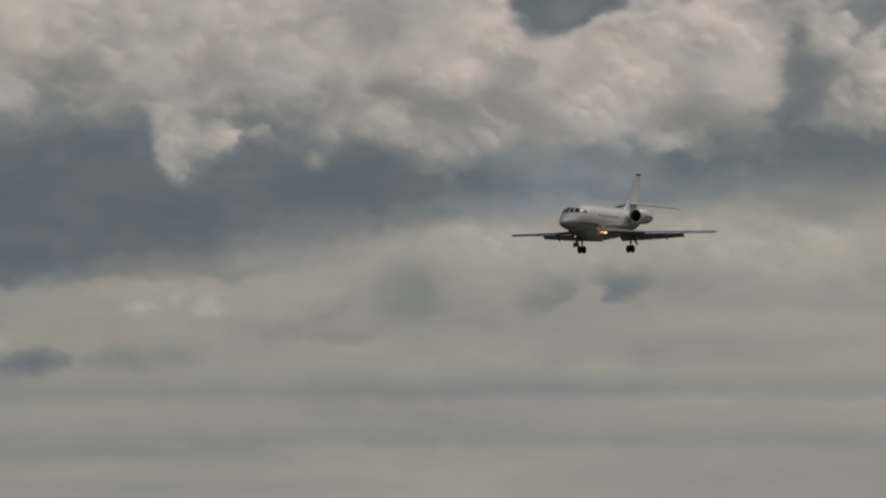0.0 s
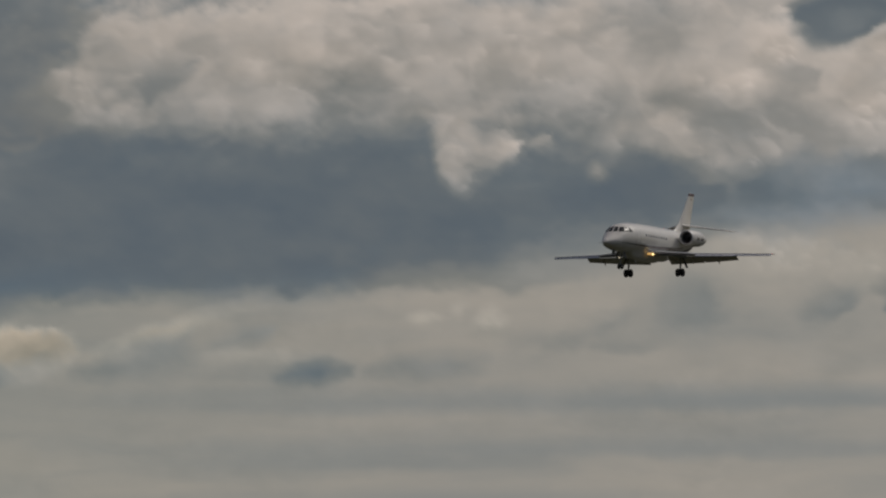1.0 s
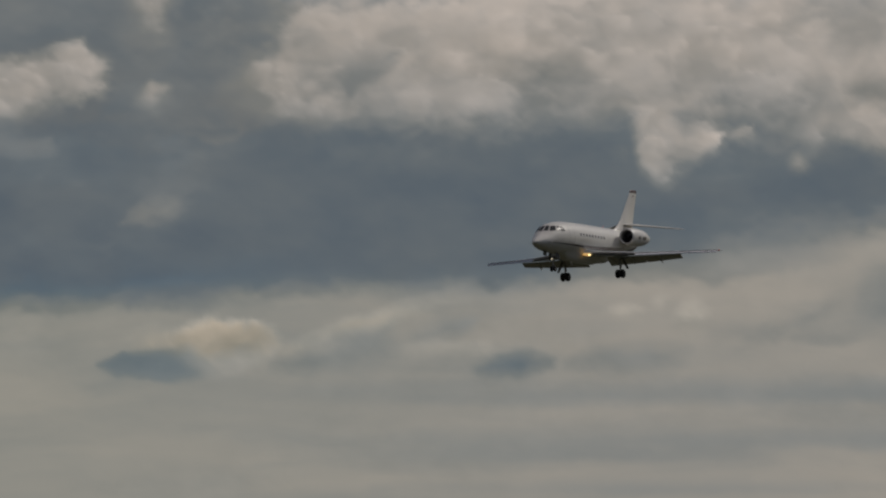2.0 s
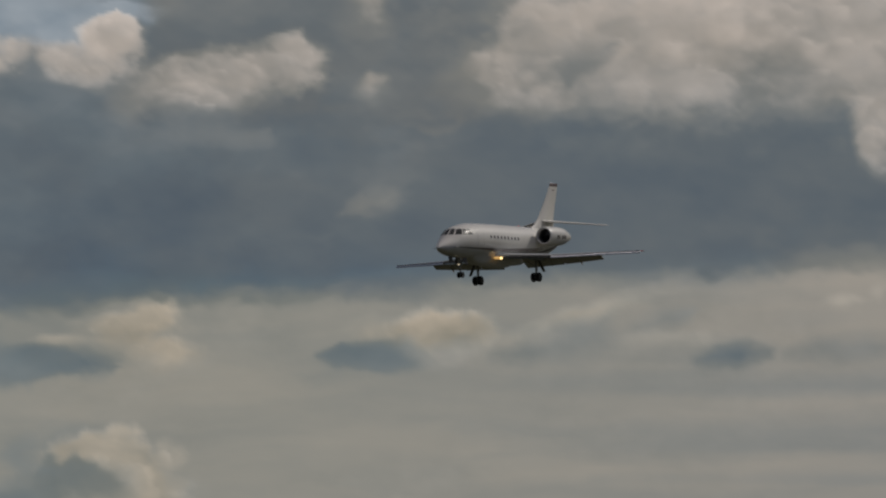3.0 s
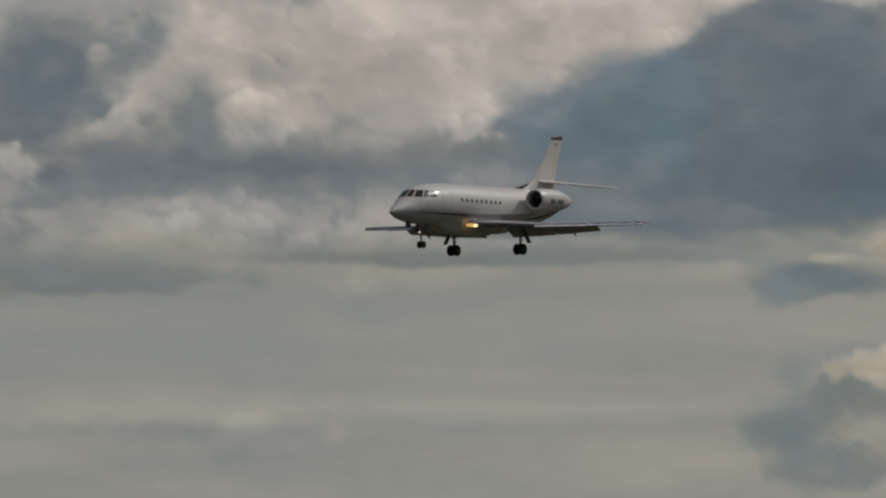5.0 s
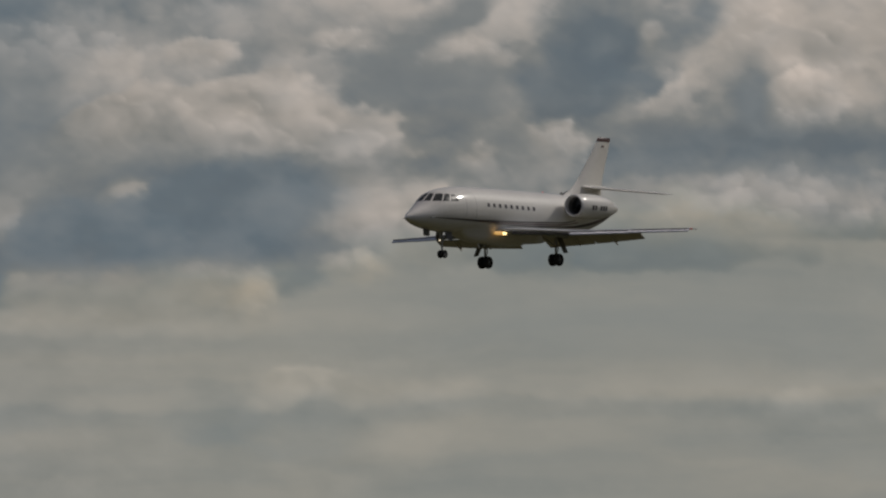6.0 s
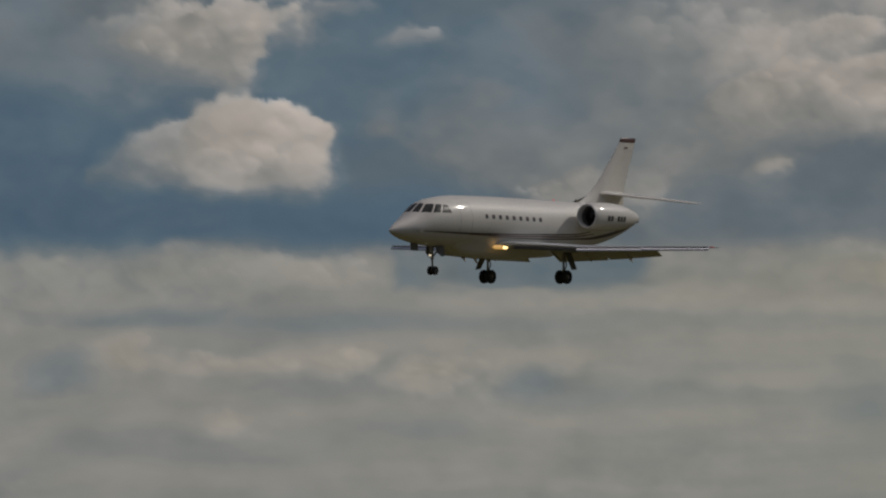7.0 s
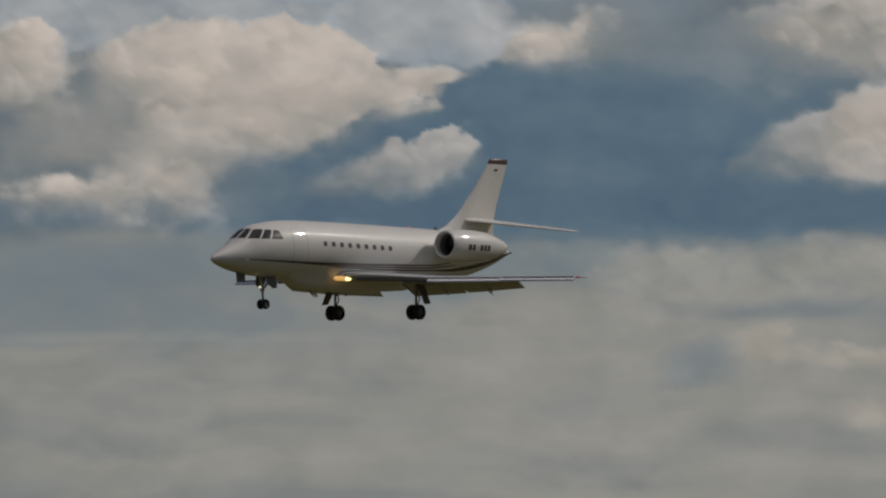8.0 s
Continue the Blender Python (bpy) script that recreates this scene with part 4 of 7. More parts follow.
sky.puff(4.119, 2.490, 0.231, 0.058, .48, .28, .9, .7, .5, 25)
sky.puff(16.321, 1.546, 0.779, 0.127, .43, .60, .9, .5, .5)
sky.puff(15.585, 1.593, 0.808, 0.144, .43, .60, .9, .5, .4)
sky.puff(6.172, 2.354, 0.866, 0.202, .28, .44, .8, .4, .5)
sky.puff(1.398, 3.465, 0.346, 0.104, .48, .28, .8, .8, .4)
sky.puff(0.647, 3.379, 0.317, 0.081, .48, .28, .8, .8, .35)
sky.puff(1.473, 3.272, 0.433, 0.075, .48, .28, .8, .8, .4)
sky.puff(2.339, 3.431, 0.173, 0.115, .48, .28, .9, .8, .3)
sky.puff(-1.144, 3.321, 0.173, 0.075, .48, .28, .8, .8, .3)
sky.puff(-0.653, 2.758, 0.260, 0.104, .49, .66, .7, .6, .6)
sky.puff(-0.335, 2.585, 0.375, 0.046, .49, .66, .8, .6, .45)
sky.puff(-1.346, 2.686, 0.375, 0.115, .49, .66, .9, .5, .4)
sky.puff(-0.884, 3.235, 0.289, 0.190, .80, .02, .35, .6, .75)
sky.puff(-1.144, 3.061, 0.231, 0.075, .48, .28, .7, .7, .5)
sky.puff(-0.710, 3.162, 0.115, 0.144, .48, .28, .7, .7, .35, 30)
sky.puff(-1.404, 3.292, 0.260, 0.115, .73, .04, .5, .6, .6)
sky.puff(-1.519, 3.134, 0.202, 0.069, .80, .02, .5, .7, .55)
sky.puff(-1.837, 3.263, 0.098, 0.231, .28, .44, .6, .7, .6, -35)
sky.puff(-1.958, 3.437, 0.087, 0.110, .87, .00, .5, .7, .5)
sky.puff(-2.183, 3.162, 0.173, 0.202, .73, .04, .4, .6, .7)
sky.puff(-1.461, 2.865, 0.664, 0.075, .38, .36, .6, .5, .6)
sky.puff(0.012, 3.134, 0.317, 0.115, .48, .28, .7, .7, .55)
sky.puff(0.271, 3.047, 0.104, 0.075, .87, .00, .5, .8, .7)
sky.puff(0.127, 3.321, 0.115, 0.115, .80, .02, .5, .8, .5)
sky.puff(0.531, 3.546, 0.231, 0.063, .48, .28, .7, .7, .5)
sky.puff(1.918, 3.220, 0.404, 0.098, .48, .28, .7, .6, .5)
sky.puff(0.907, 3.235, 0.260, 0.115, .38, .36, .7, .7, .5)
sky.puff(2.438, 3.321, 0.173, 0.173, .48, .28, .7, .7, .5)
sky.puff(2.957, 3.119, 0.375, 0.115, .48, .28, .7, .7, .6)
sky.puff(3.333, 3.350, 0.173, 0.202, .80, .02, .5, .7, .6)
sky.puff(2.726, 3.437, 0.087, 0.115, .48, .28, .7, .7, .5)
sky.puff(3.535, 3.465, 0.173, 0.173, .48, .28, .7, .7, .5)
sky.puff(2.207, 3.494, 0.750, 0.173, .80, .02, .9, .5, .35)
sky.puff(3.186, 3.258, 0.346, 0.115, .48, .28, .7, .7, .5)
sky.puff(2.868, 3.142, 0.231, 0.063, .73, .04, .6, .7, .5, 20)
sky.puff(1.857, 3.272, 0.260, 0.075, .48, .28, .8, .7, .4)
sky.puff(18.516, 2.239, 0.635, 0.144, .60, .08, .7, .6, .6)
sky.puff(17.996, 2.383, 0.519, 0.231, .80, .02, .4, .6, .75)
sky.puff(18.343, 2.528, 0.433, 0.202, .73, .04, .5, .6, .5)
sky.puff(17.476, 2.398, 0.289, 0.098, .73, .04, .5, .6, .6)
sky.puff(16.928, 2.730, 0.346, 0.150, .68, .88, .6, .4, .7)
sky.puff(17.476, 2.839, 0.635, 0.075, .68, .88, .6, .4, .55)
sky.puff(18.343, 2.874, 0.635, 0.052, .61, .72, .6, .4, .6)
sky.puff(16.985, 2.516, 0.162, 0.029, .87, .00, .35, .5, .8, 6)
sky.puff(16.494, 2.695, 0.190, 0.104, .80, .02, .5, .7, .6)
sky.puff(5.678, 3.515, 0.375, 0.115, .68, .88, .6, .4, .7)
sky.puff(5.274, 3.399, 0.162, 0.098, .80, .02, .4, .6, .75)
sky.puff(5.620, 3.298, 0.231, 0.087, .80, .02, .5, .6, .7)
sky.puff(4.523, 3.486, 0.433, 0.115, .38, .36, .6, .6, .7)
sky.puff(4.898, 3.096, 0.433, 0.087, .48, .28, .7, .6, .6)
sky.puff(3.656, 3.284, 0.317, 0.173, .38, .36, .7, .6, .55)
sky.puff(4.003, 3.053, 0.577, 0.069, .48, .28, .8, .6, .5)
sky.puff(3.541, 1.927, 0.202, 0.075, .73, .04, .6, .6, .6)
sky.puff(3.772, 1.870, 0.173, 0.058, .73, .04, .7, .6, .4)
sky.puff(2.848, 2.000, 0.317, 0.035, .73, .04, .8, .6, .4, 15)
sky.puff(5.158, 1.956, 0.173, 0.075, .73, .04, .6, .6, .6)
sky.puff(5.043, 1.783, 0.144, 0.058, .73, .04, .7, .6, .5)
sky.puff(1.253, 3.379, 0.346, 0.173, .73, .04, .5, .7, .5)
sky.puff(-0.133, 3.220, 0.173, 0.087, .80, .02, .4, .7, .6)
sky.puff(0.416, 3.292, 0.173, 0.173, .73, .04, .5, .7, .5)
sky.puff(-0.422, 3.206, 0.173, 0.115, .80, .02, .4, .7, .5)
sky.puff(-1.144, 3.465, 0.375, 0.144, .80, .02, .45, .6, .6)
sky.puff(-0.581, 3.321, 0.173, 0.133, .87, .00, .5, .7, .4)
sky.puff(-0.306, 3.061, 0.375, 0.075, .48, .28, .7, .6, .5)
sky.puff(-0.999, 2.989, 0.462, 0.052, .48, .28, .8, .6, .5)
sky.puff(5.505, 2.216, 0.750, 0.127, .25, 1.0, .7, .4, .35)
sky.puff(5.563, 2.735, 0.519, 0.173, .28, .44, .8, .5, .4)
sky.puff(2.963, 3.341, 0.231, 0.144, .80, .02, .6, .7, .5)
sky.puff(3.108, 3.428, 0.202, 0.144, .80, .02, .6, .7, .5)
sky.puff(2.241, 3.370, 0.462, 0.173, .80, .02, .7, .6, .5)
sky.puff(2.934, 3.197, 0.260, 0.058, .48, .28, .7, .6, .5)
sky.puff(2.010, 3.226, 0.462, 0.058, .48, .28, .8, .6, .45)
sky.puff(17.242, 1.581, 0.693, 0.144, .43, .60, .8, .4, .45)
sky.puff(17.185, 1.899, 0.462, 0.115, .25, 1.0, .8, .4, .4)
sky.puff(14.305, 1.295, 0.462, 0.069, .51, .38, .9, .5, .5)
sky.puff(14.363, 1.757, 0.346, 0.087, .25, 1.0, .8, .4, .4)
sky.puff(7.079, 2.744, 0.317, 0.173, .73, .04, .5, .7, .5)
sky.puff(6.848, 2.975, 0.202, 0.144, .80, .02, .4, .7, .6)
sky.puff(17.187, 2.023, 0.346, 0.115, .80, .02, .5, .6, .7)
sky.puff(17.476, 1.936, 0.173, 0.058, .73, .04, .7, .7, .6)
sky.puff(16.956, 2.129, 0.144, 0.087, .87, .00, .5, .7, .7)
sky.puff(17.823, 2.181, 0.375, 0.144, .73, .04, .5, .6, .6, 15)
sky.puff(18.054, 2.008, 0.346, 0.087, .73, .04, .7, .6, .5)
sky.puff(16.668, 1.979, 0.144, 0.058, .25, 1.0, .7, .5, .5)
sky.puff(7.749, 1.122, 0.866, 0.173, .55, .32, .9, .3, .4)
sky.puff(8.644, 2.883, 0.866, 0.115, .48, .28, .9, .7, .3)
sky.puff(10.059, 2.652, 0.346, 0.115, .48, .28, .8, .7, .4)
sky.puff(11.590, 2.248, 0.577, 0.087, .48, .28, .9, .6, .4)
sky.puff(18.487, 2.730, 0.173, 0.115, .45, .40, .7, .6, .4)
sky.puff(18.863, 2.326, 0.317, 0.115, .60, .08, .8, .6, .5)
sky.puff(13.187, 2.631, 0.635, 0.260, .48, .28, .9, .6, .55)
sky.puff(12.032, 2.689, 0.635, 0.202, .48, .28, .9, .6, .5)
sky.puff(12.061, 2.747, 0.173, 0.104, .73, .04, .6, .7, .5)
sky.puff(13.043, 2.343, 0.519, 0.144, .45, .40, .9, .6, .4)
sky.puff(7.836, 2.883, 0.750, 0.260, .77, .03, .8, .6, .5)
sky.puff(6.969, 2.940, 0.202, 0.162, .80, .02, .5, .6, .6)
sky.puff(7.171, 2.479, 0.260, 0.087, .48, .28, .8, .6, .4)
sky.puff(-0.566, 2.499, 0.462, 0.098, .66, .00, .8, .5, .5)
sky.puff(-0.581, 2.773, 0.202, 0.127, .49, .66, .6, .6, .6)
sky.puff(-1.924, 2.398, 0.404, 0.115, .66, .00, .8, .5, .4)
sky.puff(1.040, 2.248, 0.577, 0.173, .66, .00, .9, .5, .45)
sky.puff(1.473, 2.219, 0.346, 0.087, .66, .00, .9, .5, .4)
sky.puff(13.101, 2.516, 0.577, 0.317, .55, .32, .9, .5, .45)
sky.puff(12.032, 2.574, 0.577, 0.375, .55, .32, .9, .5, .45)
sky.puff(12.639, 2.025, 0.317, 0.087, .60, .08, .9, .7, .4)
sky.puff(14.103, 1.815, 0.462, 0.075, .25, 1.0, .7, .4, .4)
sky.puff(-0.453, 2.825, 0.346, 0.173, .49, .66, .8, .5, .5)
sky.puff(-0.569, 2.334, 0.346, 0.173, .66, .00, .8, .5, .5)
sky.puff(9.511, 1.757, 0.577, 0.075, .48, .28, .7, .5, .5)
sky.puff(7.402, 1.873, 0.577, 0.040, .48, .28, .8, .5, .4)
sky.puff(6.825, 2.075, 0.433, 0.098, .45, .40, .7, .5, .5)
sky.puff(3.483, 2.678, 1.327, 0.404, .38, .36, .9, .4, .35)
sky.puff(4.234, 2.649, 0.462, 0.115, .48, .28, .9, .7, .3, 20)
sky.puff(14.132, 1.873, 0.577, 0.115, .25, 1.0, .8, .4, .4)
sky.puff(11.070, 2.479, 0.346, 0.115, .77, .03, .6, .7, .5)
sky.puff(14.978, 2.170, 0.260, 0.087, .73, .04, .7, .6, .5, 20)
sky.puff(5.620, 2.649, 0.404, 0.173, .28, .44, .8, .5, .4)
sky.puff(5.591, 2.303, 0.462, 0.115, .25, 1.0, .8, .4, .35)
sky.puff(0.846, 2.421, 0.317, 0.133, .55, .32, .9, .5, .6)
sky.puff(0.182, 2.305, 0.577, 0.087, .66, .00, .9, .5, .4)
sky.puff(5.895, 2.369, 0.808, 0.202, .28, .44, .9, .4, .5)
sky.puff(4.624, 2.975, 0.577, 0.173, .38, .36, .9, .5, .35)
sky.puff(17.098, 1.956, 0.577, 0.144, .25, 1.0, .9, .4, .35)
sky.puff(17.185, 1.523, 0.577, 0.173, .43, .60, .9, .4, .3)
sky.puff(3.532, 3.517, 0.202, 0.202, .73, .04, .6, .6, .4)
sky.puff(3.446, 3.315, 0.173, 0.087, .80, .02, .6, .7, .4)
sky.puff(1.366, 3.027, 0.144, 0.144, .77, .03, .5, .8, .5)
sky.puff(1.106, 3.085, 0.173, 0.075, .77, .03, .6, .8, .5)
sky.puff(1.251, 2.940, 0.231, 0.098, .77, .03, .6, .8, .5, -20)
sky.puff(5.563, 2.447, 0.548, 0.260, .28, .44, .9, .4, .35)
sky.puff(12.197, 2.839, 0.577, 0.173, .77, .03, .9, .6, .3)
sky.puff(11.945, 2.603, 0.433, 0.202, .77, .03, .8, .6, .3)
sky.bank([(0.70, 2.96), (0.42, 3.12), (0.27, 3.38), (-0.05, 3.52), (-0.33, 3.47), (-0.62, 3.44), (-0.94, 3.58), (-1.32, 3.64), (-2.07, 3.64), (-1.86, 3.47), (-1.72, 3.29), (-1.66, 3.03), (-1.34, 2.96), (-1.06, 2.92), (-0.80, 2.83), (-0.48, 2.82), (-0.19, 2.80), (0.07, 2.80), (0.42, 2.93)], 0.74, 0.60, 0.06, 0.070, 1.0, 0.75, 0.13)
sky.bank([(-1.78, 2.96), (-1.89, 3.09), (-2.01, 3.32), (-2.26, 3.52), (-2.26, 2.95), (-2.01, 2.99)], 0.72, 0.58, 0.06, 0.070, 1.0, 0.75, 0.12)
sky.bank([(-0.35, 3.64), (-0.35, 3.51), (-0.46, 3.44), (-0.62, 3.48), (-0.78, 3.56), (-0.94, 3.64)], 0.38, 0.40, 0.40, 0.030, 0.8, 0.95, 0.00)
sky.bank([(-1.70, 3.05), (-1.71, 3.31), (-1.85, 3.49), (-2.07, 3.64), (-2.21, 3.64), (-2.01, 3.39), (-1.91, 3.15), (-1.81, 2.99)], 0.46, 0.40, 0.30, 0.050, 1.0, 0.75, 0.00)
sky.bank([(1.41, 2.95), (1.35, 3.10), (1.25, 3.14), (1.22, 3.09), (1.29, 3.02), (1.32, 2.92)], 0.76, 0.66, 0.05, 0.022, 1.3, 0.85, 0.05)
sky.bank([(1.47, 2.87), (1.40, 2.94), (1.30, 2.92), (1.26, 2.83), (1.33, 2.73), (1.39, 2.75)], 0.73, 0.62, 0.06, 0.025, 1.3, 0.80, 0.05)
sky.bank([(1.20, 2.88), (1.15, 2.98), (1.05, 2.96), (1.07, 2.88), (1.17, 2.84)], 0.76, 0.64, 0.05, 0.022, 1.4, 0.85, 0.05)
sky.bank([(1.01, 2.93), (0.99, 2.98), (0.89, 3.00), (0.91, 2.94)], 0.70, 0.62, 0.08, 0.020, 1.3, 0.75, 0.00)
sky.bank([(1.31, 2.91), (1.17, 2.93), (1.10, 2.87), (1.22, 2.80), (1.30, 2.80)], 0.66, 0.58, 0.10, 0.030, 1.3, 0.70, 0.00)
sky.bank([(1.27, 3.06), (1.15, 3.08), (1.13, 3.00), (1.22, 2.97)], 0.42, 0.42, 0.36, 0.025, 1.3, 0.85, 0.00)
sky.bank([(1.11, 2.86), (0.99, 2.90), (0.88, 2.92), (0.76, 2.80), (0.99, 2.69), (1.25, 2.69), (1.28, 2.72), (1.17, 2.80)], 0.36, 0.34, 0.42, 0.040, 1.1, 0.80, 0.00)
sky.bank([(0.36, 3.06), (0.27, 3.12), (0.17, 3.10), (0.20, 3.05), (0.30, 2.99), (0.40, 3.00)], 0.80, 0.68, 0.02, 0.030, 1.4, 0.75, 0.08)
sky.bank([(0.18, 3.29), (0.14, 3.42), (0.08, 3.39), (0.04, 3.28), (-0.15, 3.31), (-0.20, 3.22), (-0.13, 3.15), (0.04, 3.16), (0.16, 3.21)], 0.80, 0.66, 0.02, 0.035, 1.3, 0.70, 0.10)
sky.bank([(-0.05, 2.59), (-0.33, 2.64), (-0.62, 2.80), (-0.84, 2.79), (-0.88, 2.67), (-0.57, 2.56), (-0.25, 2.51)], 0.56, 0.58, 0.62, 0.060, 1.0, 0.75, 0.00)
sky.bank([(2.26, 3.06), (2.26, 3.52), (1.74, 3.61), (0.65, 3.64), (0.42, 3.47), (0.65, 3.29), (1.05, 3.26), (1.31, 3.12), (1.68, 3.09)], 0.64, 0.52, 0.10, 0.080, 1.0, 0.80, 0.09)
sky.bank([(1.11, 3.21), (0.88, 3.29), (0.65, 3.32), (0.50, 3.21), (0.56, 3.05), (0.76, 2.97), (0.86, 3.05), (1.01, 2.99), (1.12, 3.09)], 0.47, 0.42, 0.26, 0.050, 1.1, 0.85, 0.00)
sky.bank([(0.53, 3.47), (0.24, 3.58), (0.07, 3.55), (0.18, 3.42), (0.39, 3.32)], 0.54, 0.50, 0.14, 0.050, 1.2, 0.70, 0.00)
sky.bank([(-0.22, 3.29), (-0.33, 3.36), (-0.45, 3.32), (-0.51, 3.12), (-0.62, 2.97), (-0.45, 2.92), (-0.31, 3.06), (-0.19, 3.15)], 0.54, 0.48, 0.18, 0.040, 1.2, 0.75, 0.00)
sky.bank([(-1.11, 3.09), (-1.29, 3.18), (-1.46, 3.09), (-1.60, 3.10), (-1.63, 2.99), (-1.29, 2.97)], 0.52, 0.46, 0.20, 0.050, 1.2, 0.70, 0.00)
sky.bank([(0.36, 3.18), (0.24, 3.26), (0.16, 3.18), (0.01, 3.13), (-0.19, 3.13), (-0.25, 3.03), (-0.05, 2.97), (0.13, 3.02)], 0.54, 0.48, 0.18, 0.040, 1.2, 0.70, 0.00)
sky.bank([(-0.58, 3.06), (-0.59, 3.29), (-0.74, 3.39), (-0.94, 3.41), (-1.11, 3.32), (-1.17, 3.18), (-1.06, 3.05), (-0.82, 2.99)], 0.80, 0.66, 0.03, 0.040, 1.2, 0.85, 0.12)
sky.bank([(-0.74, 3.44), (-0.94, 3.58), (-1.20, 3.61), (-1.46, 3.55), (-1.57, 3.38), (-1.40, 3.26), (-1.14, 3.35), (-0.91, 3.42)], 0.77, 0.66, 0.03, 0.045, 1.2, 0.80, 0.11)
sky.bank([(-0.16, 3.38), (-0.22, 3.49), (-0.33, 3.51), (-0.39, 3.39), (-0.31, 3.32)], 0.77, 0.64, 0.03, 0.030, 1.2, 0.80, 0.08)
sky.bank([(-1.86, 3.41), (-1.92, 3.55), (-2.07, 3.58), (-2.12, 3.47), (-2.01, 3.36)], 0.74, 0.62, 0.05, 0.030, 1.2, 0.80, 0.08)
sky.bank([(-2.07, 3.06), (-2.09, 3.26), (-2.26, 3.36), (-2.47, 3.35), (-2.47, 2.97), (-2.26, 2.96)], 0.72, 0.60, 0.06, 0.040, 1.2, 0.80, 0.10)
sky.bank([(-0.42, 2.07), (-0.51, 2.18), (-0.65, 2.21), (-0.62, 2.08), (-0.51, 2.05)], 0.50, 0.48, 0.30, 0.035, 1.0, 0.75, 0.00)
sky.bank([(-0.80, 2.09), (-0.87, 2.21), (-0.98, 2.22), (-1.00, 2.12), (-0.88, 2.08)], 0.46, 0.46, 0.40, 0.030, 1.0, 0.75, 0.00)
sky.bank([(0.27, 2.02), (0.24, 2.22), (0.07, 2.25), (0.01, 2.14), (0.10, 1.99)], 0.50, 0.50, 0.28, 0.050, 1.1, 0.70, 0.00)
sky.bank([(1.99, 3.12), (1.94, 3.29), (1.68, 3.34), (1.31, 3.26), (1.40, 3.16), (1.68, 3.10)], 0.52, 0.48, 0.20, 0.080, 1.0, 0.50, 0.00)
sky.bank([(4.22, 3.03), (4.16, 3.31), (3.84, 3.49), (3.81, 3.60), (3.23, 3.60), (3.38, 3.43), (3.47, 3.29), (3.35, 3.14), (3.47, 3.01), (3.87, 2.98)], 0.47, 0.42, 0.16, 0.060, 1.0, 0.85, 0.00)
sky.bank([(5.08, 3.23), (5.08, 3.43), (4.91, 3.53), (4.65, 3.60), (4.07, 3.60), (3.98, 3.47), (4.22, 3.43), (4.50, 3.43), (4.79, 3.34)], 0.39, 0.39, 0.36, 0.050, 1.0, 0.80, 0.00)
sky.bank([(4.07, 3.72), (3.85, 3.72), (3.87, 3.49), (3.93, 3.46), (4.01, 3.52)], 0.62, 0.52, 0.10, 0.040, 1.0, 0.60, 0.00)
sky.bank([(5.08, 3.07), (5.05, 3.27), (4.91, 3.34), (4.76, 3.33), (4.65, 3.38), (4.40, 3.40), (4.31, 3.43), (4.19, 3.31), (4.23, 3.21), (4.39, 3.14), (4.65, 3.11), (4.91, 3.05)], 0.69, 0.46, 0.12, 0.045, 1.1, 0.90, 0.10)
sky.bank([(3.44, 3.29), (3.32, 3.49), (3.21, 3.60), (0.56, 3.60), (0.56, 3.07), (0.81, 3.08), (1.62, 3.09), (2.08, 3.11), (2.48, 3.06), (2.89, 3.03), (3.00, 3.07), (2.77, 3.23), (2.70, 3.32), (2.89, 3.34), (3.23, 3.26)], 0.72, 0.58, 0.06, 0.080, 1.0, 0.60, 0.10)
sky.bank([(3.35, 3.17), (3.23, 3.25), (2.89, 3.35), (2.70, 3.33), (2.80, 3.23), (3.00, 3.09), (3.23, 3.06)], 0.47, 0.42, 0.22, 0.045, 1.2, 0.90, 0.00)
sky.bank([(5.08, 2.98), (4.22, 3.00), (3.47, 2.94), (3.35, 2.51), (3.64, 2.25), (5.08, 2.22)], 0.31, 0.27, 0.42, 0.100, 0.8, 0.75, 0.00)
sky.bank([(5.85, 3.20), (5.68, 3.23), (5.33, 3.19), (5.23, 3.05), (4.90, 2.97), (4.46, 2.97), (3.83, 2.96), (3.83, 2.73), (5.85, 2.65)], 0.36, 0.33, 0.45, 0.050, 1.0, 0.75, 0.00)
sky.bank([(4.09, 2.55), (4.00, 2.60), (3.88, 2.61), (3.91, 2.57), (4.01, 2.52)], 0.54, 0.47, 0.18, 0.040, 1.2, 0.60, 0.00)
sky.bank([(4.22, 1.76), (4.09, 1.83), (3.87, 1.81), (3.72, 1.76), (3.81, 1.70), (3.96, 1.68), (4.11, 1.71)], 0.44, 0.46, 0.45, 0.026, 1.2, 0.90, 0.00)
sky.bank([(3.84, 1.90), (3.70, 1.97), (3.44, 2.01), (3.34, 1.90), (3.35, 1.82), (3.52, 1.76), (3.78, 1.80)], 0.67, 0.60, 0.02, 0.040, 1.2, 0.75, 0.04)
sky.bank([(3.34, 1.76), (3.12, 1.87), (2.89, 1.96), (2.77, 1.99), (2.76, 1.84), (2.95, 1.77), (3.18, 1.75)], 0.51, 0.48, 0.30, 0.035, 1.3, 0.80, 0.00)
sky.bank([(2.29, 1.78), (2.20, 1.84), (2.02, 1.86), (1.87, 1.82), (1.89, 1.77), (2.08, 1.76)], 0.38, 0.40, 0.45, 0.020, 1.0, 1.00, 0.00)
sky.bank([(1.82, 1.79), (1.68, 1.87), (1.42, 1.89), (1.24, 1.86), (1.30, 1.79), (1.62, 1.77)], 0.50, 0.48, 0.30, 0.035, 1.3, 0.80, 0.00)
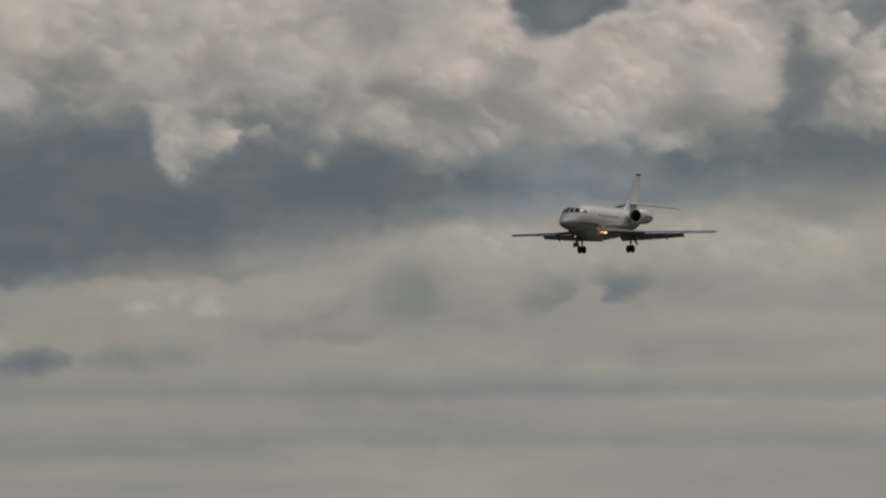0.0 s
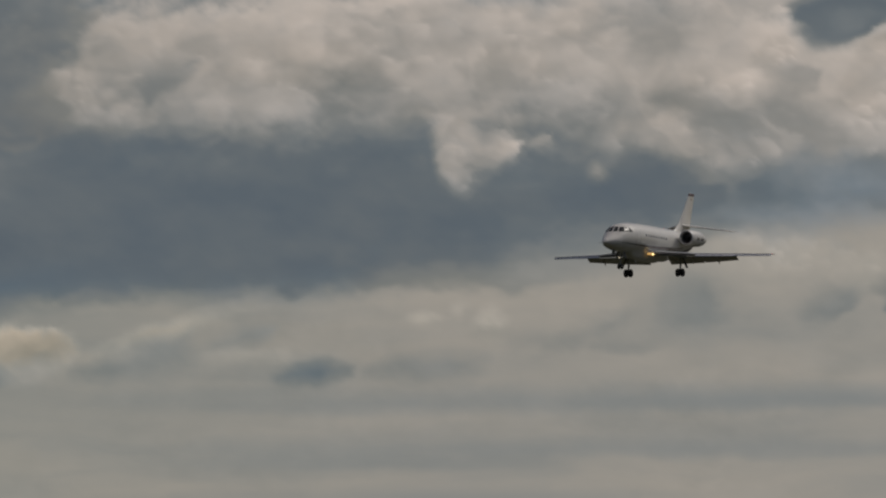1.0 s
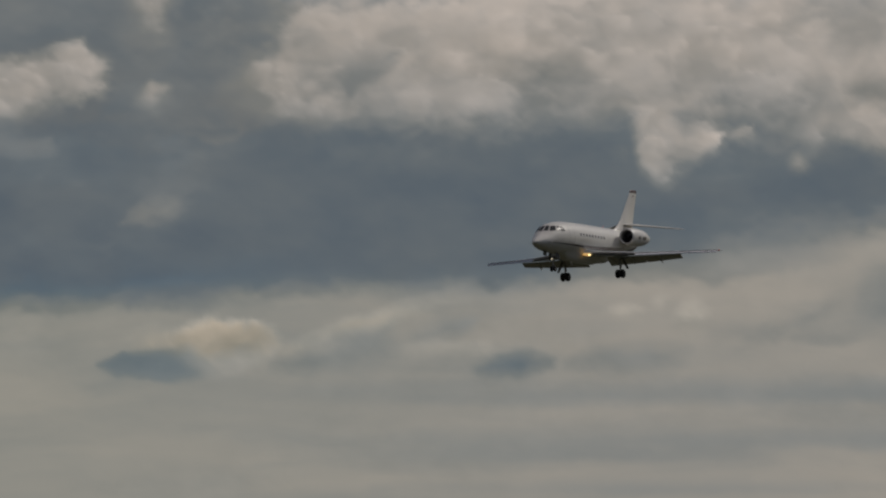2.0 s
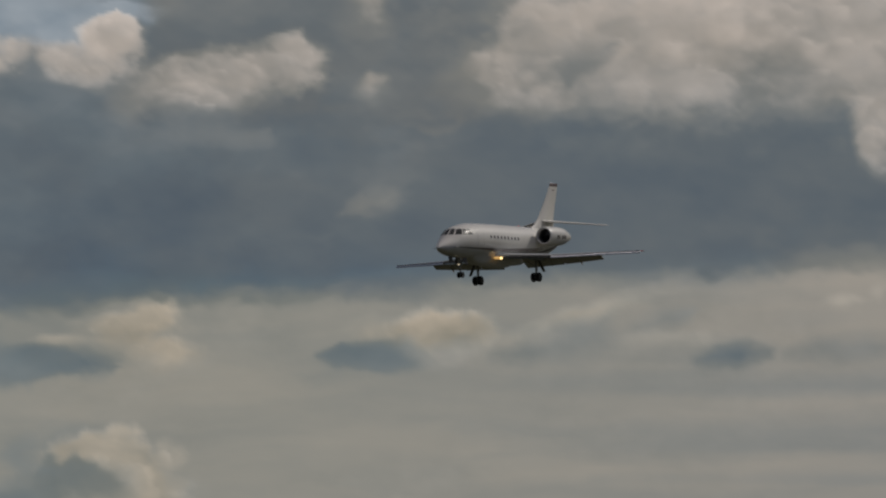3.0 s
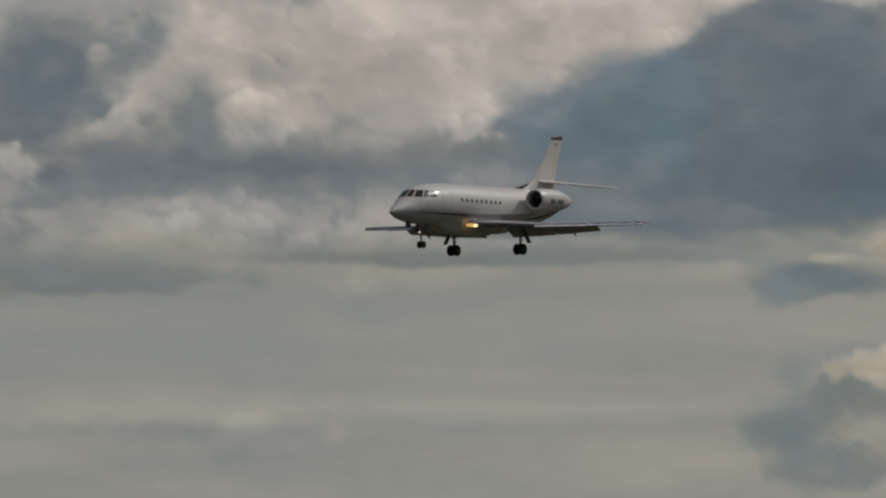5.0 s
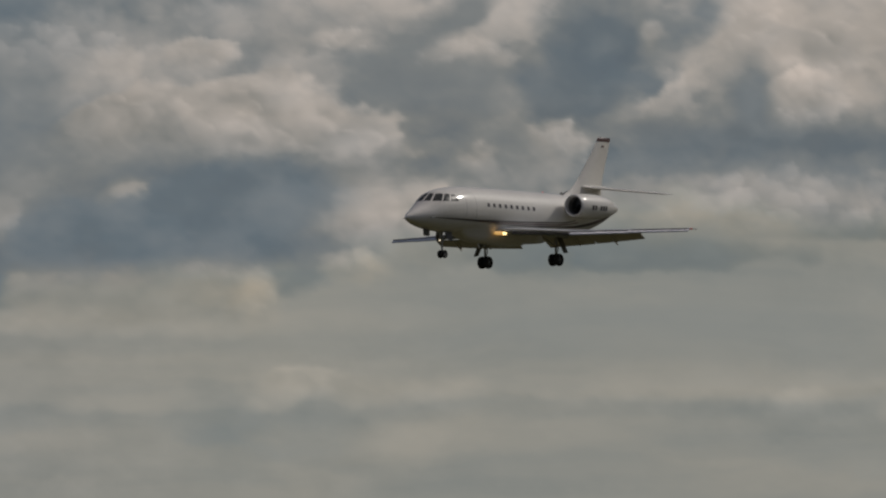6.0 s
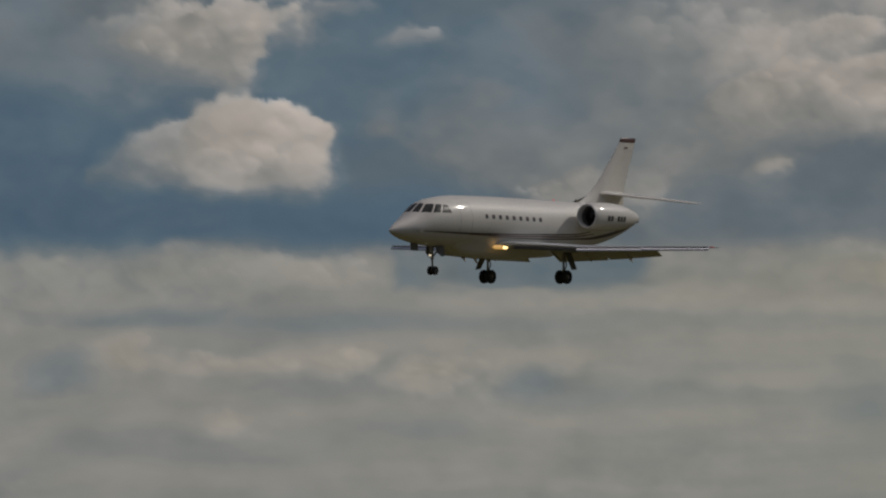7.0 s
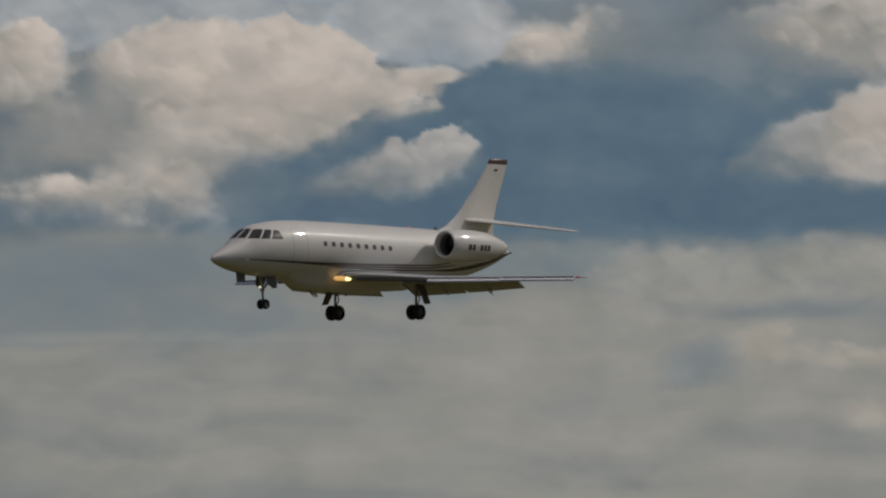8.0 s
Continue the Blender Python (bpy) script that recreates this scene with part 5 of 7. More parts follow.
sky.bank([(2.61, 1.94), (2.48, 2.02), (2.31, 2.02), (2.40, 1.93)], 0.50, 0.49, 0.30, 0.030, 1.2, 0.75, 0.00)
sky.bank([(3.23, 1.90), (2.95, 2.03), (2.77, 2.08), (2.83, 2.01), (3.06, 1.90)], 0.63, 0.60, 0.02, 0.030, 1.2, 0.60, 0.00)
sky.bank([(6.60, 3.57), (4.96, 3.57), (5.07, 3.45), (5.16, 3.50), (5.45, 3.48), (5.49, 3.39), (5.88, 3.40), (6.08, 3.35), (6.43, 3.29), (6.60, 3.31)], 0.62, 0.62, 0.85, 0.030, 0.8, 0.85, 0.00)
sky.bank([(6.60, 3.29), (6.43, 3.28), (6.11, 3.33), (5.88, 3.40), (5.71, 3.36), (5.85, 3.25), (6.01, 3.13), (6.23, 3.02), (6.46, 2.92), (6.60, 2.83)], 0.80, 0.70, 0.03, 0.035, 1.0, 0.90, 0.09)
sky.bank([(5.88, 3.39), (5.52, 3.38), (5.40, 3.32), (5.46, 3.46), (5.36, 3.51), (5.19, 3.49), (5.10, 3.39), (5.15, 3.28), (5.33, 3.25), (5.38, 3.19), (5.61, 3.19), (5.65, 3.29)], 0.82, 0.68, 0.03, 0.030, 1.1, 0.92, 0.09)
sky.bank([(6.60, 2.79), (6.43, 2.91), (6.20, 3.01), (5.98, 3.13), (5.82, 3.26), (5.71, 3.36), (5.64, 3.20), (5.33, 3.18), (5.22, 3.07), (5.25, 2.99), (5.74, 2.61), (5.45, 2.35), (5.45, 2.18), (6.60, 2.17)], 0.36, 0.31, 0.48, 0.035, 1.0, 0.85, 0.00)
sky.bank([(5.16, 3.20), (5.07, 3.39), (4.93, 3.57), (4.01, 3.57), (3.89, 3.45), (4.15, 3.39), (4.41, 3.41), (4.61, 3.36), (4.90, 3.33)], 0.46, 0.44, 0.28, 0.040, 1.0, 0.85, 0.00)
sky.bank([(5.16, 3.74), (3.26, 3.74), (3.34, 3.31), (2.94, 3.05), (3.43, 2.97), (4.15, 2.95), (4.87, 2.97), (4.99, 3.13), (5.04, 3.39)], 0.48, 0.42, 0.14, 0.050, 1.0, 0.80, 0.00)
sky.bank([(5.27, 3.07), (5.13, 3.21), (4.90, 3.33), (4.58, 3.35), (4.42, 3.39), (4.29, 3.44), (4.19, 3.32), (4.23, 3.19), (4.35, 3.10), (4.58, 3.02), (4.87, 2.99), (5.16, 3.02)], 0.74, 0.50, 0.10, 0.040, 1.1, 0.92, 0.10)
sky.bank([(4.01, 3.13), (3.96, 3.24), (3.89, 3.21), (3.91, 3.14)], 0.53, 0.48, 0.16, 0.035, 1.3, 0.65, 0.00)
sky.bank([(5.04, 2.88), (4.76, 2.92), (4.46, 2.94), (4.58, 2.86), (4.87, 2.84)], 0.50, 0.48, 0.25, 0.040, 1.0, 0.70, 0.00)
sky.bank([(3.46, 3.31), (3.29, 3.45), (3.14, 3.57), (2.08, 3.57), (2.08, 3.02), (2.56, 3.05), (3.00, 3.02), (2.88, 3.19), (2.71, 3.29), (3.00, 3.33), (3.34, 3.22)], 0.74, 0.58, 0.06, 0.090, 1.2, 0.70, 0.09)
sky.bank([(5.90, 1.64), (5.88, 1.79), (5.68, 1.83), (5.45, 1.81), (5.19, 1.72), (5.59, 1.68)], 0.42, 0.44, 0.55, 0.030, 0.9, 0.85, 0.00)
sky.bank([(5.22, 1.98), (5.02, 2.04), (4.98, 1.86), (4.91, 1.75), (5.16, 1.71), (5.33, 1.83)], 0.67, 0.62, 0.02, 0.040, 1.0, 0.75, 0.00)
sky.bank([(4.20, 1.76), (4.01, 1.82), (3.75, 1.78), (3.72, 1.72), (3.95, 1.68), (4.15, 1.72)], 0.44, 0.46, 0.45, 0.040, 1.0, 0.80, 0.00)
sky.bank([(3.83, 1.88), (3.60, 1.96), (3.39, 1.99), (3.34, 1.86), (3.37, 1.78), (3.66, 1.77)], 0.68, 0.62, 0.02, 0.040, 1.0, 0.75, 0.00)
sky.bank([(6.60, 2.41), (5.74, 2.47), (4.87, 2.41), (4.76, 2.18), (5.74, 2.13), (6.60, 2.13)], 0.29, 0.27, 0.50, 0.060, 0.8, 0.60, 0.00)
sky.bank([(5.11, 3.25), (5.06, 3.43), (4.98, 3.72), (4.12, 3.72), (4.00, 3.51), (3.86, 3.46), (3.77, 3.72), (3.34, 3.72), (3.31, 3.43), (3.45, 3.34), (3.54, 3.23), (3.57, 3.01), (3.97, 2.99), (4.23, 3.01), (4.15, 3.28), (4.32, 3.43), (4.55, 3.35), (4.90, 3.33)], 0.40, 0.36, 0.36, 0.050, 1.1, 0.80, 0.00)
sky.bank([(5.24, 3.05), (5.20, 3.20), (5.04, 3.30), (4.85, 3.35), (4.71, 3.34), (4.58, 3.35), (4.41, 3.40), (4.31, 3.43), (4.16, 3.33), (4.23, 3.20), (4.39, 3.11), (4.64, 3.04), (4.98, 3.05)], 0.60, 0.43, 0.14, 0.040, 1.2, 0.85, 0.10)
sky.bank([(4.67, 3.21), (4.62, 3.31), (4.46, 3.35), (4.31, 3.42), (4.18, 3.33), (4.23, 3.21), (4.38, 3.12), (4.52, 3.20)], 0.74, 0.60, 0.06, 0.030, 1.2, 0.75, 0.10)
sky.bank([(4.00, 3.15), (3.97, 3.24), (3.88, 3.23), (3.91, 3.15)], 0.58, 0.50, 0.14, 0.030, 1.3, 0.70, 0.00)
sky.bank([(4.10, 3.72), (3.86, 3.72), (3.89, 3.47), (3.97, 3.51)], 0.62, 0.52, 0.10, 0.040, 1.0, 0.70, 0.06)
sky.bank([(3.28, 3.17), (3.14, 3.31), (2.91, 3.38), (2.70, 3.37), (2.79, 3.28), (2.94, 3.14), (3.08, 3.05), (3.31, 3.04)], 0.48, 0.44, 0.30, 0.050, 1.1, 0.70, 0.00)
sky.bank([(5.10, 2.89), (4.84, 2.91), (4.46, 2.94), (4.49, 2.88), (4.69, 2.84), (4.98, 2.87)], 0.47, 0.42, 0.26, 0.030, 1.1, 0.60, 0.00)
sky.bank([(4.61, 2.33), (4.35, 2.41), (4.16, 2.39), (4.20, 2.33), (4.46, 2.30)], 0.40, 0.38, 0.34, 0.040, 1.1, 0.60, 0.00)
sky.bank([(5.85, 2.39), (5.13, 2.43), (4.23, 2.36), (3.83, 2.24), (4.23, 2.16), (5.85, 2.16)], 0.25, 0.23, 0.46, 0.060, 0.9, 0.70, 0.00)
sky.bank([(5.85, 2.98), (5.42, 2.94), (4.90, 2.82), (4.64, 2.65), (4.75, 2.42), (5.85, 2.37)], 0.28, 0.25, 0.48, 0.080, 0.9, 0.60, 0.00)
sky.bank([(5.16, 2.98), (4.64, 3.03), (3.83, 3.01), (3.54, 2.98), (4.00, 2.94), (4.90, 2.94)], 0.34, 0.32, 0.38, 0.025, 1.0, 0.70, 0.00)
sky.bank([(7.51, 3.32), (6.57, 3.32), (6.51, 3.26), (6.12, 3.31), (5.81, 3.32), (5.89, 3.23), (6.15, 3.14), (6.36, 2.97), (6.61, 2.80), (6.67, 2.74), (6.93, 2.69), (7.22, 2.63), (7.34, 2.48), (7.51, 2.43)], 0.77, 0.62, 0.04, 0.040, 1.0, 0.85, 0.07)
sky.bank([(7.51, 3.15), (7.31, 3.09), (7.16, 2.95), (7.22, 2.77), (7.39, 2.71), (7.51, 2.69)], 0.56, 0.54, 0.14, 0.070, 1.0, 0.70, 0.00)
sky.bank([(6.57, 3.32), (6.51, 3.27), (6.12, 3.30), (6.10, 3.32)], 0.55, 0.55, 0.85, 0.020, 0.6, 0.90, 0.00)
sky.bank([(5.66, 3.32), (5.12, 3.32), (5.14, 3.23), (5.43, 3.19), (5.62, 3.23)], 0.72, 0.62, 0.06, 0.040, 1.1, 0.85, 0.06)
sky.bank([(5.26, 3.05), (5.12, 3.20), (5.01, 3.32), (4.22, 3.32), (4.25, 3.20), (4.39, 3.12), (4.74, 3.05), (5.03, 3.00), (5.23, 3.03)], 0.70, 0.54, 0.10, 0.050, 1.1, 0.85, 0.09)
sky.bank([(4.02, 3.14), (3.96, 3.25), (3.89, 3.20), (3.96, 3.12)], 0.64, 0.56, 0.10, 0.030, 1.0, 0.85, 0.00)
sky.bank([(3.44, 3.32), (2.99, 3.32), (2.99, 3.02), (3.24, 3.08), (3.41, 3.18)], 0.72, 0.58, 0.06, 0.050, 1.0, 0.80, 0.08)
sky.bank([(4.13, 2.48), (4.02, 2.59), (3.87, 2.61), (3.90, 2.54), (4.05, 2.47)], 0.54, 0.48, 0.20, 0.045, 1.2, 0.80, 0.00)
sky.bank([(7.16, 2.45), (6.64, 2.74), (6.36, 2.95), (6.15, 3.12), (5.89, 3.20), (5.66, 3.18), (5.26, 3.00), (4.91, 2.95), (4.48, 2.92), (4.91, 2.69), (5.78, 2.28), (6.64, 2.34)], 0.41, 0.35, 0.50, 0.070, 1.0, 0.60, 0.00)
sky.bank([(7.05, 2.08), (6.64, 2.15), (6.12, 2.12), (5.66, 2.05), (5.72, 2.00), (6.36, 2.01), (6.85, 2.01)], 0.40, 0.42, 0.45, 0.040, 1.0, 0.80, 0.00)
sky.bank([(7.37, 1.88), (7.08, 1.98), (6.50, 1.96), (5.89, 1.94), (5.95, 1.86), (6.64, 1.84), (7.16, 1.82)], 0.46, 0.47, 0.40, 0.050, 1.0, 0.65, 0.00)
sky.bank([(5.97, 1.01), (5.84, 1.10), (5.66, 1.18), (5.62, 1.32), (5.52, 1.36), (5.37, 1.40), (5.20, 1.37), (5.06, 1.30), (4.97, 1.24), (4.89, 1.04), (4.91, 0.87), (5.00, 0.72), (5.84, 0.72), (5.89, 0.87)], 0.48, 0.46, 0.42, 0.035, 1.1, 0.92, 0.00)
sky.bank([(5.62, 1.32), (5.37, 1.40), (5.20, 1.36), (5.06, 1.30), (4.97, 1.24), (4.89, 1.04), (4.94, 0.87), (5.14, 0.83), (5.49, 0.89), (5.59, 0.98), (5.52, 1.04), (5.26, 1.06), (5.19, 1.17), (5.37, 1.27), (5.55, 1.27)], 0.69, 0.63, 0.02, 0.045, 1.3, 0.80, 0.06)
sky.bank([(5.89, 1.66), (5.87, 1.83), (5.66, 1.84), (5.43, 1.82), (5.20, 1.75), (5.55, 1.69)], 0.45, 0.48, 0.48, 0.035, 0.8, 0.70, 0.00)
sky.bank([(4.22, 1.78), (4.05, 1.83), (3.76, 1.81), (3.70, 1.73), (3.96, 1.70), (4.13, 1.73)], 0.45, 0.46, 0.45, 0.035, 1.0, 0.70, 0.00)
sky.bank([(3.76, 1.88), (3.53, 1.96), (3.38, 2.01), (3.33, 1.85), (3.41, 1.80), (3.67, 1.81)], 0.67, 0.60, 0.02, 0.040, 1.0, 0.70, 0.00)
sky.bank([(9.02, 3.14), (6.68, 3.14), (6.84, 2.97), (6.96, 2.74), (7.16, 2.74), (7.29, 2.62), (7.40, 2.47), (7.72, 2.56), (7.84, 2.42), (8.01, 2.45), (8.24, 2.62), (8.53, 2.71), (8.79, 2.71), (8.95, 2.82)], 0.79, 0.62, 0.05, 0.060, 1.0, 0.85, 0.12)
sky.bank([(10.06, 2.67), (9.86, 2.75), (9.83, 2.97), (9.74, 3.14), (9.02, 3.14), (8.99, 2.97), (9.13, 2.79), (9.28, 2.56), (9.57, 2.48), (9.86, 2.48), (10.00, 2.55)], 0.44, 0.40, 0.45, 0.050, 1.0, 0.92, 0.00)
sky.bank([(10.81, 2.64), (10.61, 2.82), (10.43, 2.96), (10.23, 3.05), (10.32, 2.88), (10.46, 2.77), (10.14, 2.71), (10.12, 2.61), (10.43, 2.56), (10.66, 2.59)], 0.47, 0.45, 0.35, 0.050, 1.1, 0.80, 0.00)
sky.bank([(9.34, 2.96), (9.24, 2.92), (9.26, 2.78), (9.33, 2.79)], 0.66, 0.56, 0.08, 0.030, 1.2, 0.80, 0.00)
sky.bank([(8.92, 2.62), (8.79, 2.74), (8.70, 2.63), (8.79, 2.45), (8.70, 2.39), (8.50, 2.40), (8.57, 2.33), (8.79, 2.34), (8.88, 2.47)], 0.42, 0.42, 0.42, 0.035, 1.0, 0.85, 0.00)
sky.bank([(8.70, 2.62), (8.56, 2.71), (8.41, 2.67), (8.28, 2.59), (8.36, 2.49), (8.56, 2.44), (8.67, 2.50)], 0.78, 0.64, 0.04, 0.035, 1.1, 0.88, 0.07)
sky.bank([(7.29, 2.59), (7.12, 2.73), (6.91, 2.77), (6.74, 2.87), (6.49, 2.92), (6.25, 2.91), (6.25, 2.30), (6.49, 2.33), (6.97, 2.36), (7.17, 2.42)], 0.41, 0.38, 0.70, 0.045, 1.0, 0.90, 0.00)
sky.bank([(9.80, 2.18), (9.39, 2.31), (8.99, 2.36), (8.41, 2.30), (8.12, 2.33), (7.55, 2.36), (6.49, 2.33), (6.49, 2.02), (7.03, 2.01), (7.40, 2.15), (8.12, 2.13), (8.99, 2.19)], 0.48, 0.46, 0.45, 0.060, 1.0, 0.70, 0.00)
sky.bank([(8.25, 2.79), (8.12, 3.03), (7.89, 3.13), (7.55, 3.13), (7.30, 2.97), (7.39, 2.71), (7.72, 2.59), (7.95, 2.55), (8.15, 2.65)], 0.78, 0.62, 0.04, 0.050, 1.1, 0.75, 0.08)
sky.bank([(7.29, 2.71), (7.26, 2.97), (6.97, 3.14), (6.68, 3.14), (6.86, 2.94), (6.97, 2.75), (7.14, 2.71)], 0.76, 0.64, 0.05, 0.050, 1.1, 0.70, 0.06)
sky.bank([(11.01, 2.52), (10.03, 2.49), (9.74, 2.28), (9.80, 1.93), (10.06, 1.79), (10.58, 1.77), (11.01, 1.74)], 0.57, 0.54, 0.14, 0.100, 1.0, 0.60, 0.00)
sky.bank([(11.01, 2.56), (10.78, 2.52), (10.65, 2.40), (10.84, 2.30), (11.01, 2.27)], 0.68, 0.60, 0.06, 0.045, 1.1, 0.80, 0.06)
sky.bank([(10.55, 2.30), (10.32, 2.37), (10.12, 2.30), (10.17, 2.19), (10.49, 2.19)], 0.64, 0.57, 0.08, 0.070, 1.4, 0.60, 0.05)
sky.bank([(9.94, 2.41), (9.71, 2.46), (9.51, 2.36), (9.65, 2.22), (9.90, 2.26)], 0.68, 0.58, 0.06, 0.070, 1.4, 0.65, 0.06)
sky.bank([(7.14, 2.85), (7.06, 3.00), (6.91, 3.08), (6.83, 3.00), (6.91, 2.82), (7.03, 2.75)], 0.80, 0.68, 0.03, 0.050, 1.1, 0.80, 0.06)
sky.bank([(8.99, 2.85), (8.93, 3.03), (8.70, 3.08), (8.62, 2.94), (8.73, 2.79)], 0.77, 0.66, 0.05, 0.050, 1.1, 0.75, 0.08)
sky.bank([(10.95, 1.92), (10.81, 2.02), (10.58, 2.04), (10.37, 2.08), (10.34, 1.96), (10.52, 1.85), (10.84, 1.84)], 0.64, 0.57, 0.07, 0.070, 1.2, 0.70, 0.05)
sky.bank([(9.71, 2.10), (9.39, 2.16), (9.19, 2.15), (9.16, 1.99), (9.57, 1.93)], 0.61, 0.57, 0.12, 0.060, 1.0, 0.65, 0.00)
sky.bank([(11.01, 1.75), (10.78, 1.79), (10.66, 1.70), (10.84, 1.61), (11.01, 1.58)], 0.64, 0.60, 0.05, 0.050, 1.0, 0.60, 0.00)
sky.bank([(10.04, 1.74), (9.86, 1.87), (9.39, 1.90), (8.99, 1.87), (8.87, 1.76), (9.16, 1.68), (9.71, 1.68), (9.97, 1.69)], 0.50, 0.46, 0.36, 0.050, 1.0, 0.75, 0.00)
sky.bank([(12.35, 2.37), (12.31, 2.45), (12.11, 2.55), (12.02, 2.59), (11.92, 2.68), (11.82, 2.61), (11.76, 2.55), (11.36, 2.64), (11.24, 2.71), (11.13, 2.72), (11.06, 2.59), (10.90, 2.52), (10.63, 2.48), (10.64, 2.39), (10.84, 2.32), (11.07, 2.35), (11.42, 2.24), (11.76, 2.34), (12.11, 2.30), (12.28, 2.33)], 0.70, 0.57, 0.07, 0.035, 1.1, 0.88, 0.09)
sky.bank([(12.63, 1.74), (12.63, 1.97), (12.45, 2.08), (12.11, 2.05), (11.82, 2.17), (11.42, 2.23), (11.01, 2.20), (10.92, 2.09), (11.06, 1.92), (11.24, 1.80), (11.76, 1.71), (12.34, 1.69)], 0.44, 0.41, 0.52, 0.050, 1.0, 0.80, 0.00)
sky.bank([(12.11, 2.07), (12.05, 2.15), (11.94, 2.18), (11.83, 2.15), (11.94, 2.07)], 0.62, 0.54, 0.12, 0.030, 1.2, 0.80, 0.00)
sky.bank([(11.81, 2.81), (11.65, 2.87), (11.50, 2.84), (11.47, 2.72), (11.65, 2.69)], 0.69, 0.60, 0.07, 0.040, 1.1, 0.75, 0.05)
sky.bank([(11.47, 2.72), (11.42, 2.85), (11.21, 2.87), (11.13, 2.80), (11.33, 2.74)], 0.46, 0.46, 0.40, 0.040, 1.0, 0.60, 0.00)
sky.bank([(10.61, 2.64), (10.49, 2.74), (10.15, 2.75), (10.03, 2.64), (10.15, 2.49), (10.49, 2.52)], 0.50, 0.47, 0.34, 0.050, 1.0, 0.65, 0.00)
sky.bank([(11.65, 1.55), (11.36, 1.70), (11.25, 1.66), (11.21, 1.51), (11.39, 1.47)], 0.64, 0.58, 0.05, 0.040, 1.0, 0.70, 0.00)
sky.bank([(11.29, 1.68), (11.01, 1.72), (10.95, 1.60), (11.19, 1.56)], 0.47, 0.47, 0.38, 0.030, 1.0, 0.70, 0.00)
sky.bank([(12.63, 1.47), (12.19, 1.50), (11.65, 1.50), (11.68, 1.42), (12.19, 1.40), (12.63, 1.39)], 0.62, 0.60, 0.02, 0.030, 1.0, 0.60, 0.00)
sky.bank([(11.30, 1.07), (11.24, 1.18), (11.01, 1.19), (10.61, 1.14), (10.19, 1.08), (10.61, 1.03), (11.01, 1.02)], 0.63, 0.60, 0.02, 0.035, 1.1, 0.65, 0.00)
sky.bank([(11.68, 0.95), (11.42, 0.99), (10.78, 0.93), (10.90, 0.76), (11.47, 0.75)], 0.52, 0.51, 0.30, 0.060, 1.0, 0.50, 0.00)
sky.bank([(10.32, 1.04), (9.74, 1.06), (8.88, 1.08), (8.10, 1.10), (8.10, 1.04), (9.45, 1.01)], 0.61, 0.60, 0.02, 0.030, 0.8, 0.50, 0.00)
sky.bank([(12.34, 2.36), (12.25, 2.48), (12.05, 2.59), (11.88, 2.67), (11.79, 2.61), (11.59, 2.62), (11.30, 2.69), (11.07, 2.68), (11.01, 2.56), (10.67, 2.44), (10.64, 2.35), (10.87, 2.30), (11.30, 2.33), (11.65, 2.28), (12.05, 2.28), (12.28, 2.33)], 0.71, 0.57, 0.08, 0.035, 1.1, 0.85, 0.09)
sky.bank([(13.13, 1.91), (13.06, 1.99), (12.95, 2.07), (12.83, 2.10), (12.77, 2.02), (12.86, 1.86), (13.06, 1.84)], 0.67, 0.52, 0.14, 0.040, 1.2, 0.80, 0.05)
sky.bank([(12.77, 1.91), (12.73, 2.03), (12.63, 2.09), (12.55, 2.06), (12.60, 1.94), (12.70, 1.88)], 0.62, 0.50, 0.18, 0.040, 1.3, 0.75, 0.04)
sky.bank([(13.75, 2.19), (13.61, 2.39), (13.32, 2.45), (13.12, 2.25), (12.74, 2.33), (12.28, 2.33), (12.34, 2.16), (12.74, 2.13), (13.09, 2.07), (13.47, 2.04)], 0.48, 0.46, 0.42, 0.080, 1.0, 0.60, 0.00)
sky.bank([(12.11, 2.05), (12.05, 2.13), (11.88, 2.15), (11.83, 2.13), (11.94, 2.06), (12.05, 2.04)], 0.67, 0.56, 0.12, 0.030, 1.1, 0.85, 0.00)
sky.bank([(10.54, 2.28), (10.38, 2.35), (10.18, 2.34), (10.14, 2.25), (10.35, 2.20), (10.49, 2.22)], 0.66, 0.58, 0.08, 0.040, 1.1, 0.70, 0.05)
sky.bank([(13.91, 1.48), (13.92, 1.66), (13.61, 1.68), (12.86, 1.66), (12.25, 1.64), (12.46, 1.55), (12.86, 1.49), (13.61, 1.46)], 0.40, 0.43, 0.58, 0.018, 0.5, 0.92, 0.00)
sky.bank([(12.40, 1.64), (11.88, 1.64), (11.59, 1.67), (11.42, 1.63), (11.88, 1.56), (12.34, 1.54)], 0.50, 0.51, 0.40, 0.030, 1.0, 0.75, 0.00)
sky.bank([(14.00, 2.72), (13.97, 2.78), (13.81, 2.81), (13.65, 2.75), (13.78, 2.70), (13.96, 2.70)], 0.60, 0.52, 0.45, 0.035, 1.2, 0.75, 0.00)
sky.bank([(14.16, 2.82), (13.26, 2.85), (12.86, 2.56), (13.15, 2.33), (13.61, 2.19), (14.07, 2.33), (14.19, 2.56)], 0.37, 0.36, 0.85, 0.100, 1.0, 0.70, 0.00)
sky.bank([(13.38, 2.85), (12.86, 2.88), (12.28, 2.74), (12.40, 2.48), (12.86, 2.39), (13.12, 2.56)], 0.47, 0.45, 0.40, 0.100, 1.0, 0.60, 0.00)
